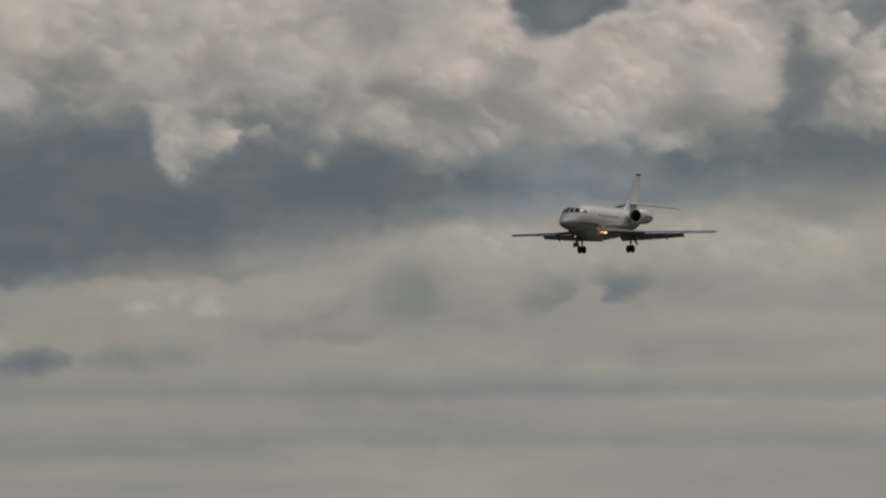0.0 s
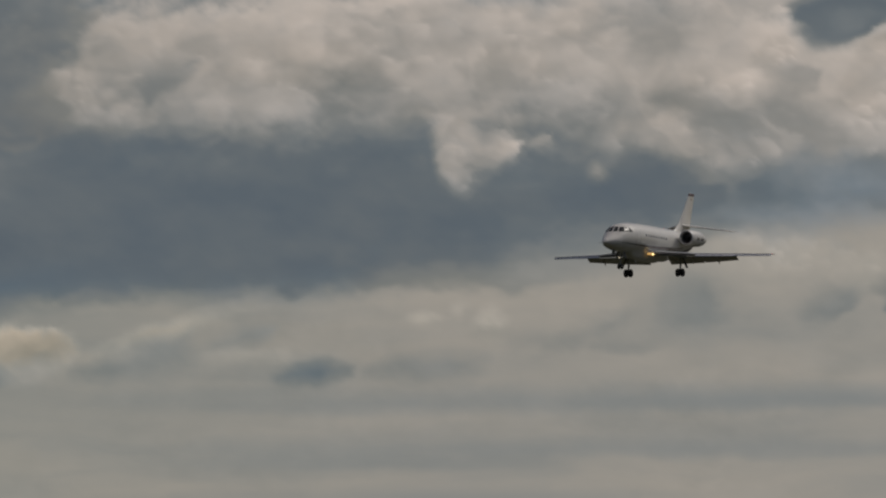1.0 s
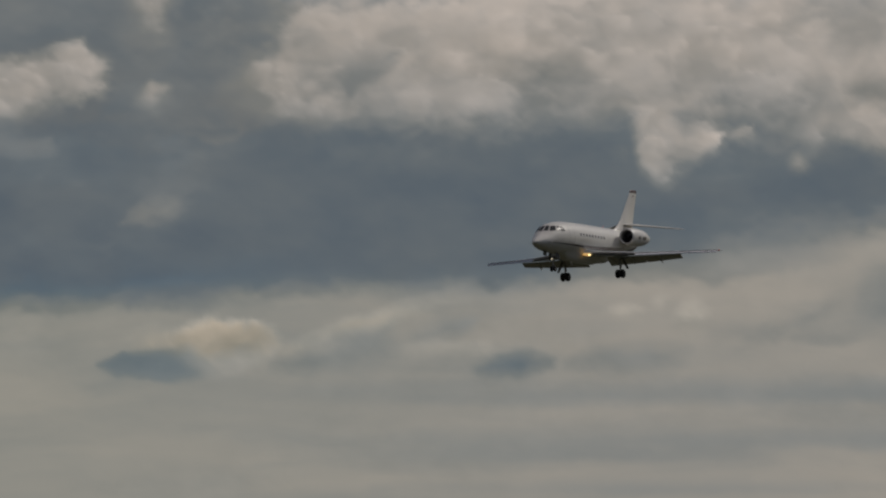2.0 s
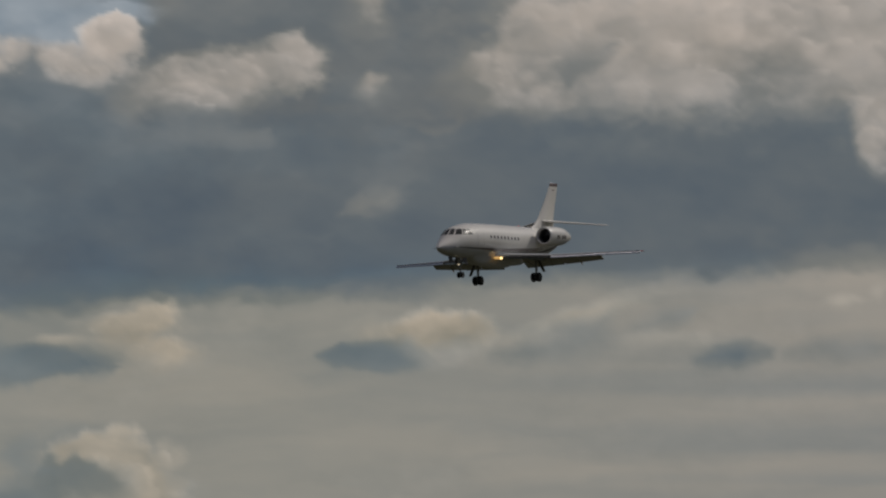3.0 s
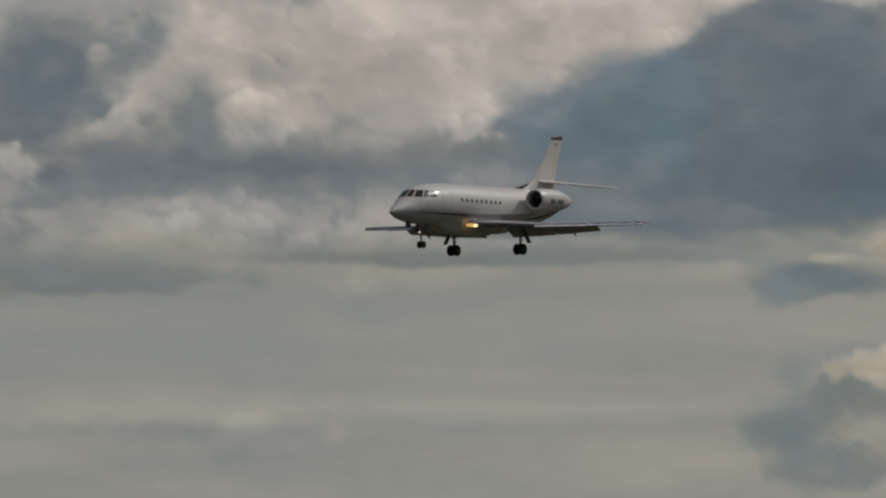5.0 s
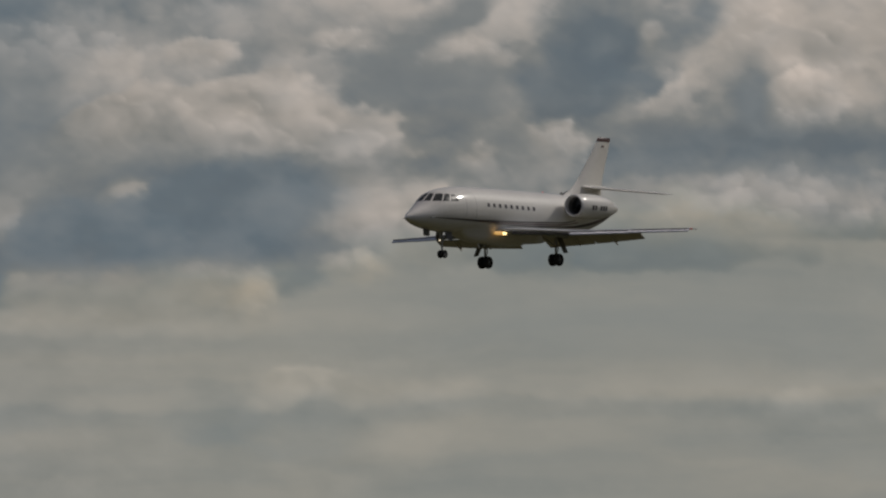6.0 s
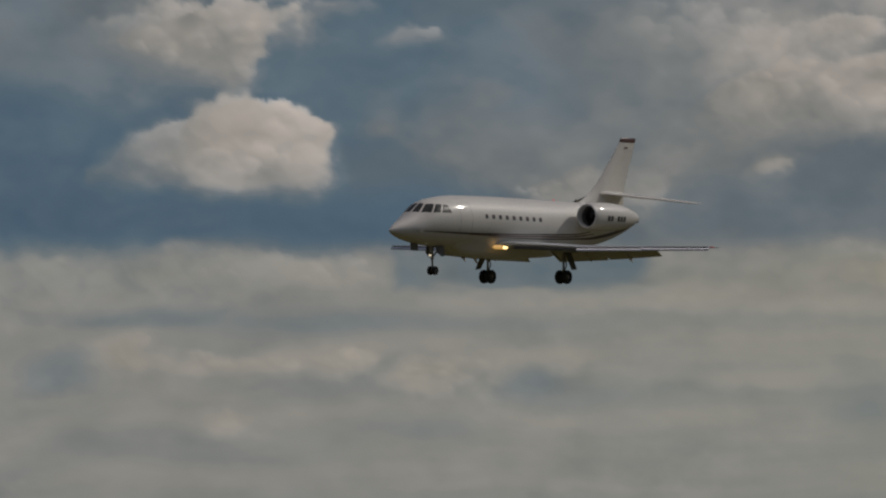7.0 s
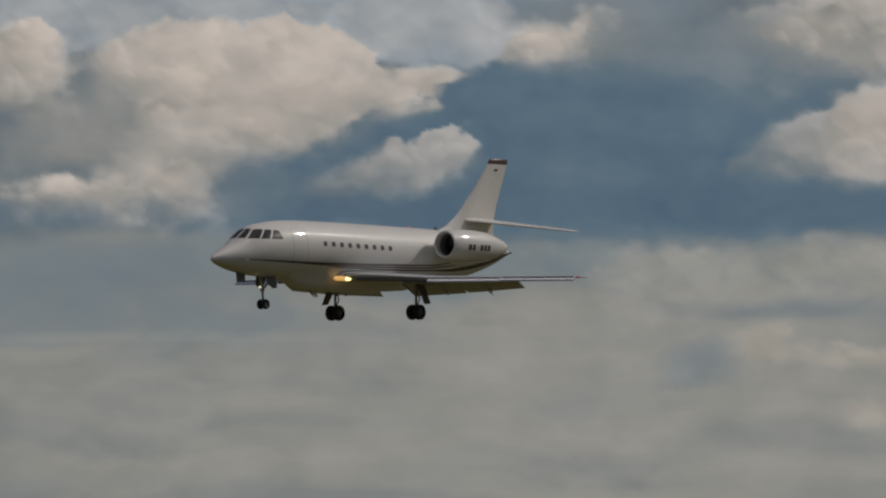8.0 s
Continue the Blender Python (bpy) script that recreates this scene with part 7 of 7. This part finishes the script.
def make_jet():
    jet = tagged(new("business_jet"), "white twin-engined business jet with brown stripes, wheels down, flying", "airplane")

    # fuselage
    stations = [20.13 * (1 - math.cos(math.pi * i / 150)) / 2 for i in range(151)]
    stations = sorted(stations + [0.02, 0.05, 0.2, 0.6, 1.1, 1.5, 2.0])
    rings = [[skin(s, 360 * j / 56) for j in range(56)] for s in stations[1:]]
    mesh_object("fuselage", *loft(rings), WHITE, jet, "glossy white painted fuselage", sharp=60)

    # belly fairing under the wing, with a blunt step at its end
    rings = []
    for s, k, zb in ((4.5, 0.0, -1.258), (4.85, 0.05, -1.42), (5.3, 0.15, -1.58), (6.0, 0.38, -1.68), (6.8, 0.68, -1.72), (7.6, 0.92, -1.75), (8.5, 1.0, -1.77), (10.42, 1.0, -1.76),
                     (10.70, 0.95, -1.72), (10.76, 0.95, -1.64), (11.6, 0.9, -1.60), (12.6, 0.75, -1.53), (13.3, 0.4, -1.36), (13.8, 0.05, -1.20)):
        blend = lambda a, b: a + (b - a) * k
        half = [(0.946, -0.82), (blend(0.815, 0.90), -0.95), (blend(0.60, 0.81), -1.12)] + [(w, -1.12 + (zb + 1.12) * f) for w, f in ((blend(0.50, 0.66), 0.48), (blend(0.40, 0.50), 0.78), (blend(0.27, 0.34), 0.94), (0.14, 1.0))]
        rings.append([Vector((-s, y, z)) for y, z in half] + [Vector((-s, -y, z)) for y, z in reversed(half)])
    mesh_object("belly_fairing", *loft(rings), WHITE, jet, sharp=50)

    for side in (1, -1):
        # cockpit glass: front, side and rear pane of each side
        def pane(c):
            q = [(s, z if z > 3 else angle_at(s, z)) for s, z in c]
            mesh_object("cockpit_window_surround", *skin_patch([(q[0][0] - 0.015, q[0][1] - 0.8), (q[1][0] + 0.015, q[1][1] - 0.8), (q[2][0] + 0.015, q[2][1] + 0.8), (q[3][0] - 0.015, q[3][1] + 0.8)], side, 0.004, 8, 8, 0.03), FRAME, jet)
            mesh_object("cockpit_window", *skin_patch(q, side, 0.008, 8, 8, 0.02), GLASS, jet, "dark glass cockpit pane")
        pane([(1.60, 86.0), (1.69, 0.32), (2.23, 0.735), (2.20, 87.4)])
        pane([(1.745, 0.31), (2.145, 0.315), (2.59, 0.725), (2.24, 0.71)])
        pane([(2.23, 0.315), (2.655, 0.335), (3.00, 0.725), (2.68, 0.725)])
        pane([(2.775, 0.335), (3.43, 0.36), (3.36, 0.705), (3.10, 0.715)])

        # nine cabin windows a side
        for i in range(9):
            s, z = 6.08 + 0.5375 * i, 0.255 - 0.005 * i
            a = angle_at(s, z)
            mesh_object("cabin_window_surround", *skin_patch([(s - 0.125, a - 5.2), (s + 0.125, a - 5.2), (s + 0.125, a + 5.2), (s - 0.125, a + 5.2)], side, 0.004, 8, 8, 0.12), FRAME, jet)
            mesh_object("cabin_window", *skin_patch([(s - 0.10, a - 4.1), (s + 0.10, a - 4.1), (s + 0.10, a + 4.1), (s - 0.10, a + 4.1)], side, 0.008, 8, 8, 0.14), CABIN_GLASS, jet, "small dark oval cabin window")

        # stripes
        stripe([(1.1, -0.585, 0.006), (3.44, -0.605, 0.036), (5.3, -0.605, 0.042), (7.1, -0.57, 0.034), (8.9, -0.545, 0.032), (10.8, -0.49, 0.032), (12.8, -0.43, 0.032), (13.65, -0.39, 0.03), (14.8, -0.23, 0.02)], side, BROWN, jet, "brown_stripe")
        stripe([(4.9, -0.655, 0.006), (7.1, -0.652, 0.030), (9.0, -0.632, 0.030), (10.9, -0.59, 0.030), (13.7, -0.49, 0.030), (15.2, -0.33, 0.02)], side, RED, jet, "red_stripe")
        stripe([(6.4, -0.73, 0.006), (9.0, -0.725, 0.032), (11.0, -0.70, 0.034), (13.8, -0.61, 0.036), (15.1, -0.545, 0.06), (15.6, -0.49, 0.08), (17.4, -0.22, 0.10), (18.8, 0.10, 0.09), (19.3, 0.25, 0.07), (20.05, 0.395, 0.02)], side, BROWN, jet, "brown_stripe")

        # wing
        le = lambda y: -7.60 - (y - 1.3) * 0.64
        te = lambda y: -11.85 - max(0.0, y - 3.9) * 0.31 - max(0.0, min(y, 3.9) - 1.3) * 0.06
        zz = lambda y: -1.07 - 0.020 * (y - 1.3) if y < 4.25 else -1.129 + 0.0213 * (y - 4.25)
        def wing_stations(ys):
            return [(Vector((le(y), side * y, zz(y))), le(y) - te(y), 0.102 - 0.0018 * y, "y") for y in ys]
        wing = mesh_object("wing", *surface(wing_stations([0.6, 0.8, 1.0, 1.2, 1.45, 1.75, 2.2, 3.1, 3.9, 4.25, 5.0, 6.2, 7.4, 8.6, 9.3])), WING_GREY, jet, "grey painted swept wing", sharp=50)
        tip = [(Vector((le(y) - d, side * y, zz(y))), le(y) - te(y) - d * 1.4, t, "y") for y, d, t in ((9.3, 0.0, 0.09), (9.5, 0.05, 0.085), (9.6, 0.18, 0.07), (9.66, 0.45, 0.03))]
        mesh_object("wing_tip", *surface(tip), WING_GREY, wing, sharp=50)
        # slats let down ahead of the leading edge
        for a, b, drop, ahead, c0, c1 in ((1.62, 4.20, 0.03, 0.08, 0.50, 0.46), (4.25, 6.88, 0.05, 0.20, 0.50, 0.46), (6.90, 9.58, 0.03, 0.16, 0.46, 0.40)):
            rings = []
            for y in np.linspace(a, b, 6):
                c = c0 + (c1 - c0) * (y - a) / (b - a)
                ring = []
                for x, zq in ((0.0, -0.17), (0.0, -0.10), (0.06, 0.0), (0.26, 0.14), (0.6, 0.26), (1.0, 0.32), (0.7, 0.22), (0.35, 0.06), (0.16, -0.08), (0.10, -0.20), (0.04, -0.21)):
                    ring.append(Vector((le(y) + ahead - x * c, side * y, zz(y) - drop - 0.02 + (zq - 0.08) * c)))
                rings.append(ring)
            # the inner slat is darkened by colour for the shadow beneath it
            mesh_object("slat", *loft(rings), SLOT_SHADE if a < 2 else SLAT, wing, "dark inner leading-edge slat let down" if a < 2 else "polished metal leading-edge slat let down", sharp=40)
            if a > 2:
                # dark bar drawn in place of the shaded gap above the slat
                mesh_object("slat_gap_line", *tube([(le(y) + ahead - 0.10, side * y, zz(y) - drop + 0.035) for y in np.linspace(a + 0.03, b - 0.03, 4)], [0.022] * 4, 8), SLOT_SHADE, wing, "dark rubber seal along the slat")
        mesh_object("leading_edge_strip", *tube([(le(y) + 0.10, side * y, -1.0 - 0.045 * (y - 1.5)) for y in (1.1, 1.5, 2.3, 3.1, 4.2)], [0.03, 0.045, 0.045, 0.04, 0.035], 10), WHITE, wing)
        # flaps, hanging down behind the wing
        for a, b, deg, c0, c1 in ((0.90, 3.89, 35, 1.15, 0.86), (3.905, 6.60, 31, 0.91, 0.62)):
            rings = []
            for y in np.linspace(a, b, 6):
                c = c0 + (c1 - c0) * (y - a) / (b - a)
                ring = []
                for x, t in aerofoil(10):
                    xx, zq = x * c, t * c * 0.13
                    ca, sa = math.cos(radians(deg)), math.sin(radians(deg))
                    ring.append(Vector((te(y) + 0.22 - (xx * ca - zq * -sa), side * y, zz(y) - 0.06 - xx * sa + zq * ca)))
                rings.append(ring)
            mesh_object("flap", *loft(rings), FLAP_GREY, wing, "dark grey flap let down", sharp=50)
        for y in (2.9, 5.05):
            x0 = te(y)
            mesh_object("flap_track", *slab([(x0 + 0.55, side * y, zz(y) - 0.10), (x0 + 0.1, side * y, zz(y) - 0.34), (x0 - 0.50, side * y, zz(y) - 0.66), (x0 - 0.42, side * y, zz(y) - 0.44), (x0 + 0.1, side * y, zz(y) - 0.10)], 0.07), FLAP_GREY, wing, sharp=50)
        # aileron seam, fence and wick
        mesh_object("aileron", *surface([(Vector((te(y) + 0.42, side * y, zz(y) + 0.012)), 0.44, 0.10, "y") for y in (6.7, 7.8, 8.9)]), WING_GREY, wing, sharp=50)
        mesh_object("static_wick", *tube([(te(9.4), side * 9.4, zz(9.4)), (te(9.4) - 0.30, side * 9.42, zz(9.4) + 0.01)], [0.010, 0.004], 6), SEAM, wing)
        mesh_object("navigation_light", *tube([(le(9.5) - 0.06, side * 9.56, zz(9.5)), (le(9.5) - 0.18, side * 9.64, zz(9.5)), (le(9.5) - 0.30, side * 9.68, zz(9.5))], [0.02, 0.028, 0.012], 10), NAV_RED if side == 1 else NAV_GREEN, wing, "red wingtip light" if side == 1 else "green wingtip light")

        # landing light in the wing root
        lamp = mesh_object("landing_light", *tube([(-7.00, side * 0.96, -1.20), (-7.08, side * 0.98, -1.20), (-7.78, side * 1.08, -1.19), (-7.95, side * 1.0, -1.18)], [0.04, 0.09, 0.11, 0.04], 16), LAMP_LENS, jet, "warm glowing landing light")
        mesh_object("lamp_bulb", *tube([(-7.54, side * 1.09, -1.20), (-7.58, side * 1.11, -1.20), (-7.80, side * 1.16, -1.19), (-7.86, side * 1.15, -1.19)], [0.03, 0.075, 0.085, 0.03], 16), LAMP, lamp, "bright yellow-white bulb")

        # tailplane, drooping outward
        tilt = math.tan(radians(1.5))   # leading edge trimmed down
        ts = [(Vector((-16.73 - (y - 0.1) * 0.77, side * y, 1.76 - (y - 0.1) * 0.118)), 2.25 - (y - 0.1) * 0.335, 0.095, "y") for y in (0.05, 0.6, 1.4, 2.2, 3.0, 3.55)]
        ts += [(Vector((-19.55, side * 3.72, 1.335)), 0.92, 0.07, "y"), (Vector((-19.80, side * 3.80, 1.325)), 0.66, 0.03, "y")]
        tv, tf = surface(ts)
        tv = [Vector((v.x, v.y, v.z - tilt * (v.x + 17.9 + 0.62 * abs(v.y)))) for v in tv]
        mesh_object("tailplane", tv, tf, WHITE, jet, "white drooping tailplane", sharp=50)

        # engine
        cx, cy, cz = -13.38, side * 1.83, 0.50
        prof = [(-0.75, 0.47), (-0.35, 0.485), (-0.12, 0.50), (-0.03, 0.525), (0.0, 0.555), (-0.02, 0.59), (-0.10, 0.615), (-0.45, 0.655), (-1.1, 0.685), (-1.9, 0.68), (-2.6, 0.63), (-3.2, 0.52), (-3.7, 0.37), (-4.0, 0.265), (-4.0, 0.245), (-3.4, 0.25)]
        eng = mesh_object("engine_nacelle", *lathe(prof, (cx, cy, cz), 48), WHITE, jet, "white engine nacelle with dark round intake", sharp=60)
        lip = [(-0.30, 0.488), (-0.12, 0.497), (-0.03, 0.522), (0.004, 0.555), (-0.018, 0.594), (-0.10, 0.620), (-0.16, 0.628)]
        mesh_object("intake_lip", *lathe(lip, (cx, cy, cz), 48), LIP, eng, "polished metal intake lip")
        mesh_object("intake_duct", *lathe([(-0.28, 0.486), (-0.6, 0.468), (-0.74, 0.464), (-0.74, 0.02)], (cx, cy, cz), 40), DUCT, eng)
        blades = []
        for i in range(22):
            a = 2 * math.pi * i / 22
            r0, r1, w = 0.14, 0.45, 0.055
            pts = []
            for r, tw in ((r0, 0.02), (r1, 0.05)):
                for sgn in (-1, 1):
                    q = a + sgn * w / max(r, 0.2)
                    pts.append((cx - 0.62 + sgn * tw, cy + r * math.cos(q), cz + r * math.sin(q)))
            blades.append(slab([pts[0], pts[1], pts[3], pts[2]], 0.008))
        mesh_object("fan", *joined(*blades), FAN, eng, "dark metal fan blades", sharp=30)
        mesh_object("spinner", *lathe([(-0.34, 0.005), (-0.38, 0.05), (-0.48, 0.11), (-0.62, 0.15), (-0.70, 0.15)], (cx, cy, cz), 24), FAN, eng)
        mesh_object("exhaust", *lathe([(-3.3, 0.24), (-3.9, 0.235), (-4.08, 0.22), (-4.08, 0.205), (-3.3, 0.20), (-3.3, 0.01)], (cx, cy, cz), 36), EXHAUST, eng, "heat-stained exhaust pipe")
        mesh_object("pylon", *surface([(Vector((-13.9, side * y, 0.36)), 3.0, 0.13, "y") for y in (0.7, 1.0, 1.3)]), WHITE, jet, sharp=50)
        # dark painted marks along the nacelle
        for i in range(6):
            if i == 2:
                w, h = 0.10, 0.035
            else:
                w, h = 0.20, 0.25
            s0 = 0.98 + 0.262 * i
            def on(s, z):
                r = float(np.interp(s, [0.45, 1.1, 1.9, 2.6, 3.2], [0.655, 0.685, 0.68, 0.63, 0.52])) + 0.004
                return Vector((cx - s, cy + side * math.sqrt(max(r * r - z * z, 0)), cz + z))
            grid = [[on(s0 - w / 2 + w * a / 2, -0.09 - h / 2 + h * b / 4) for b in range(5)] for a in range(3)]
            mesh_object("painted_mark", *loft(grid, False, False), INK, eng)

        # main wheels
        lx, ly = -10.96, side * 2.29
        leg = mesh_object("main_gear_leg", *joined(tube([(lx + 0.02, ly, -1.0), (lx, ly, -1.75)], [0.085, 0.085]), tube([(lx, ly, -1.7), (lx, ly, -2.5)], [0.058, 0.058]),
                          tube([(lx, ly - 0.30, -2.54), (lx, ly + 0.30, -2.54)], [0.05, 0.05]), tube([(lx - 0.12, ly, -1.62), (lx - 0.24, ly, -1.95), (lx - 0.05, ly, -2.32)], [0.03, 0.03, 0.03], 8),
                          tube([(lx + 0.02, ly - side * 0.75, -1.30), (lx, ly, -1.82)], [0.04, 0.04], 10)), GEAR, jet, "grey main wheel leg")
        for dy in (-0.20, 0.20):
            wheel("main_wheel", (lx, ly + dy, -2.54), 0.335, 0.25, leg)
        mesh_object("gear_door", *slab([(lx + 0.22, ly + side * 0.16, -1.25), (lx - 0.30, ly + side * 0.16, -1.25), (lx - 0.24, ly + side * 0.62, -2.16), (lx + 0.16, ly + side * 0.62, -2.20)], 0.05), DOOR_DARK, leg, sharp=40)
        mesh_object("gear_fairing", *slab([(lx + 0.55, ly - 0.28, -1.16), (lx - 0.75, ly - 0.28, -1.20), (lx - 0.75, ly + 0.34, -1.20), (lx + 0.55, ly + 0.34, -1.16)], 0.32), WING_GREY, wing, sharp=40)

    # fin
    fs = [(Vector((x0, 0, z)), x0 - x1, t, "z") for z, x0, x1, t in ((0.75, -14.1, -19.1, 0.10), (1.20, -15.10, -18.95, 0.10), (1.47, -15.74, -18.95, 0.105), (1.85, -16.30, -18.98, 0.105), (2.25, -16.72, -19.08, 0.10), (2.9, -17.31, -19.30, 0.10), (3.6, -17.94, -19.58, 0.095), (4.28, -18.50, -19.81, 0.09))]
    fin = mesh_object("fin", *surface(fs), WHITE, jet, "tall white swept fin", sharp=50)
    cs = [(Vector((-18.50, 0, 4.285)), 1.32, 0.095, "z"), (Vector((-18.56, 0, 4.41)), 1.29, 0.10, "z"), (Vector((-18.62, 0, 4.48)), 1.25, 0.085, "z"), (Vector((-18.76, 0, 4.52)), 1.05, 0.04, "z")]
    mesh_object("fin_cap", *surface(cs), CAP_RED, fin, "dark red fin cap", sharp=50)
    mesh_object("fin_emblem", *slab([(-18.88, 0.075, 3.98), (-19.12, 0.07, 4.0), (-19.14, 0.07, 4.06), (-18.90, 0.075, 4.06)], 0.03), RED, fin)
    mesh_object("tail_cone", *tube([(-19.85, 0, 0.41), (-20.1, 0, 0.41), (-20.28, 0, 0.42)], [0.10, 0.06, 0.01], 16), BROWN, jet)

    # cabin door outline on the left, behind the cockpit
    for s in (4.05, 4.95):
        mesh_object("door_seam", *skin_patch([(s - 0.010, -32), (s + 0.010, -32), (s + 0.010, 44), (s - 0.010, 44)], 1, 0.003, 1, 16), SEAM, jet)
    for a in (-32, 44):
        mesh_object("door_seam", *skin_patch([(4.05, a - 0.4), (4.95, a - 0.4), (4.95, a + 0.4), (4.05, a + 0.4)], 1, 0.003, 10, 1), SEAM, jet)

    # nose wheel
    nx = -3.45
    leg = mesh_object("nose_gear_leg", *joined(tube([(nx + 0.22, 0, -1.1), (nx + 0.06, 0, -1.9)], [0.105, 0.085]), tube([(nx + 0.07, 0, -1.85), (nx, 0, -2.42)], [0.05, 0.05]),
                      tube([(nx, -0.2, -2.44), (nx, 0.2, -2.44)], [0.04, 0.04]), tube([(nx - 0.62, 0, -1.2), (nx + 0.08, 0, -1.85)], [0.04, 0.04], 10)), GEAR, jet, "grey nose wheel leg")
    for dy in (-0.14, 0.14):
        wheel("nose_wheel", (nx, dy, -2.44), 0.215, 0.15, leg)
    for side in (1, -1):
        mesh_object("gear_door", *slab([(nx + 0.20, side * 0.26, -1.24), (nx - 0.48, side * 0.26, -1.24), (nx - 0.42, side * 0.40, -1.72), (nx - 0.16, side * 0.40, -1.76), (nx + 0.14, side * 0.35, -1.58)], 0.03), DOOR_DARK, leg, sharp=40)
    mesh_object("forward_gear_door", *slab([(-1.64, 0.0, -1.02), (-2.18, 0.0, -1.10), (-2.20, 0.0, -1.52), (-1.70, 0.0, -1.52)], 0.10), DOOR_DARK, jet, sharp=40)
    mesh_object("taxi_light", *tube([(nx + 0.16, 0, -1.71), (nx + 0.27, 0, -1.71), (nx + 0.29, 0, -1.71)], [0.025, 0.04, 0.036], 16), TAXI, leg, "small bright taxi light")

    # small fittings
    mesh_object("belly_antenna", *slab([(-6.55, 0, -1.66), (-6.85, 0, -1.66), (-7.08, 0, -2.00), (-6.95, 0, -2.00)], 0.03), WHITE, jet, sharp=40)
    mesh_object("roof_antenna", *slab([(-14.75, 0, 1.18), (-15.0, 0, 1.16), (-15.05, 0, 1.36), (-14.98, 0, 1.36)], 0.03), INK, jet, sharp=40)
    mesh_object("beacon", *lathe([(1.22, 0.05), (1.26, 0.05), (1.29, 0.035), (1.305, 0.008)], (-13.15, 0, 0), 16, "z"), BEACON, jet, "red beacon light")
    mesh_object("pitot_tube", *tube([(-1.35, 0.80, -0.55), (-1.33, 0.93, -0.60), (-1.10, 0.94, -0.60)], [0.02, 0.018, 0.008], 8), BARE, jet)
    mesh_object("pitot_tube", *tube([(-1.35, -0.80, -0.55), (-1.33, -0.93, -0.60), (-1.10, -0.94, -0.60)], [0.02, 0.018, 0.008], 8), BARE, jet)
    return jet


business_jet = make_jet()


def motions():
    walk(business_jet, [(t, pose(x, y, z, bank, -pitch, heading)) for t, x, y, z, bank, pitch, heading in [  # seconds, place of the nose, bank, pitch, heading
        (0.0, 10.38, 976.78, 44.98, 0.16, -0.02, -111.31),
        (0.5, 0.34, 944.00, 43.17, 0.23, 0.83, -111.50),
        (1.0, -9.76, 911.60, 41.40, 0.01, 1.14, -111.20),
        (2.5, -39.44, 813.90, 36.19, 3.29, 0.73, -112.13),
        (3.0, -49.35, 781.40, 34.24, 2.25, -0.51, -112.40),
        (3.5, -59.53, 749.32, 32.22, 0.12, -0.93, -113.00),
        (4.0, -69.34, 717.07, 30.49, -1.48, -0.02, -113.05),
        (5.3, -95.16, 630.80, 25.28, 0.35, 0.05, -113.50),
        (5.5, -99.14, 617.80, 24.57, 0.35, 0.33, -113.52),
        (6.0, -109.04, 585.15, 22.67, 0.84, 0.71, -113.65),
        (6.5, -118.84, 552.40, 20.70, -1.37, 0.65, -113.45),
        (7.0, -129.14, 520.45, 18.89, -1.17, 0.31, -113.14),
        (7.5, -139.40, 488.30, 17.14, -0.58, 0.52, -112.89),
        (8.0, -149.06, 455.34, 15.53, -0.34, 0.98, -112.60),
    ]])


motions()
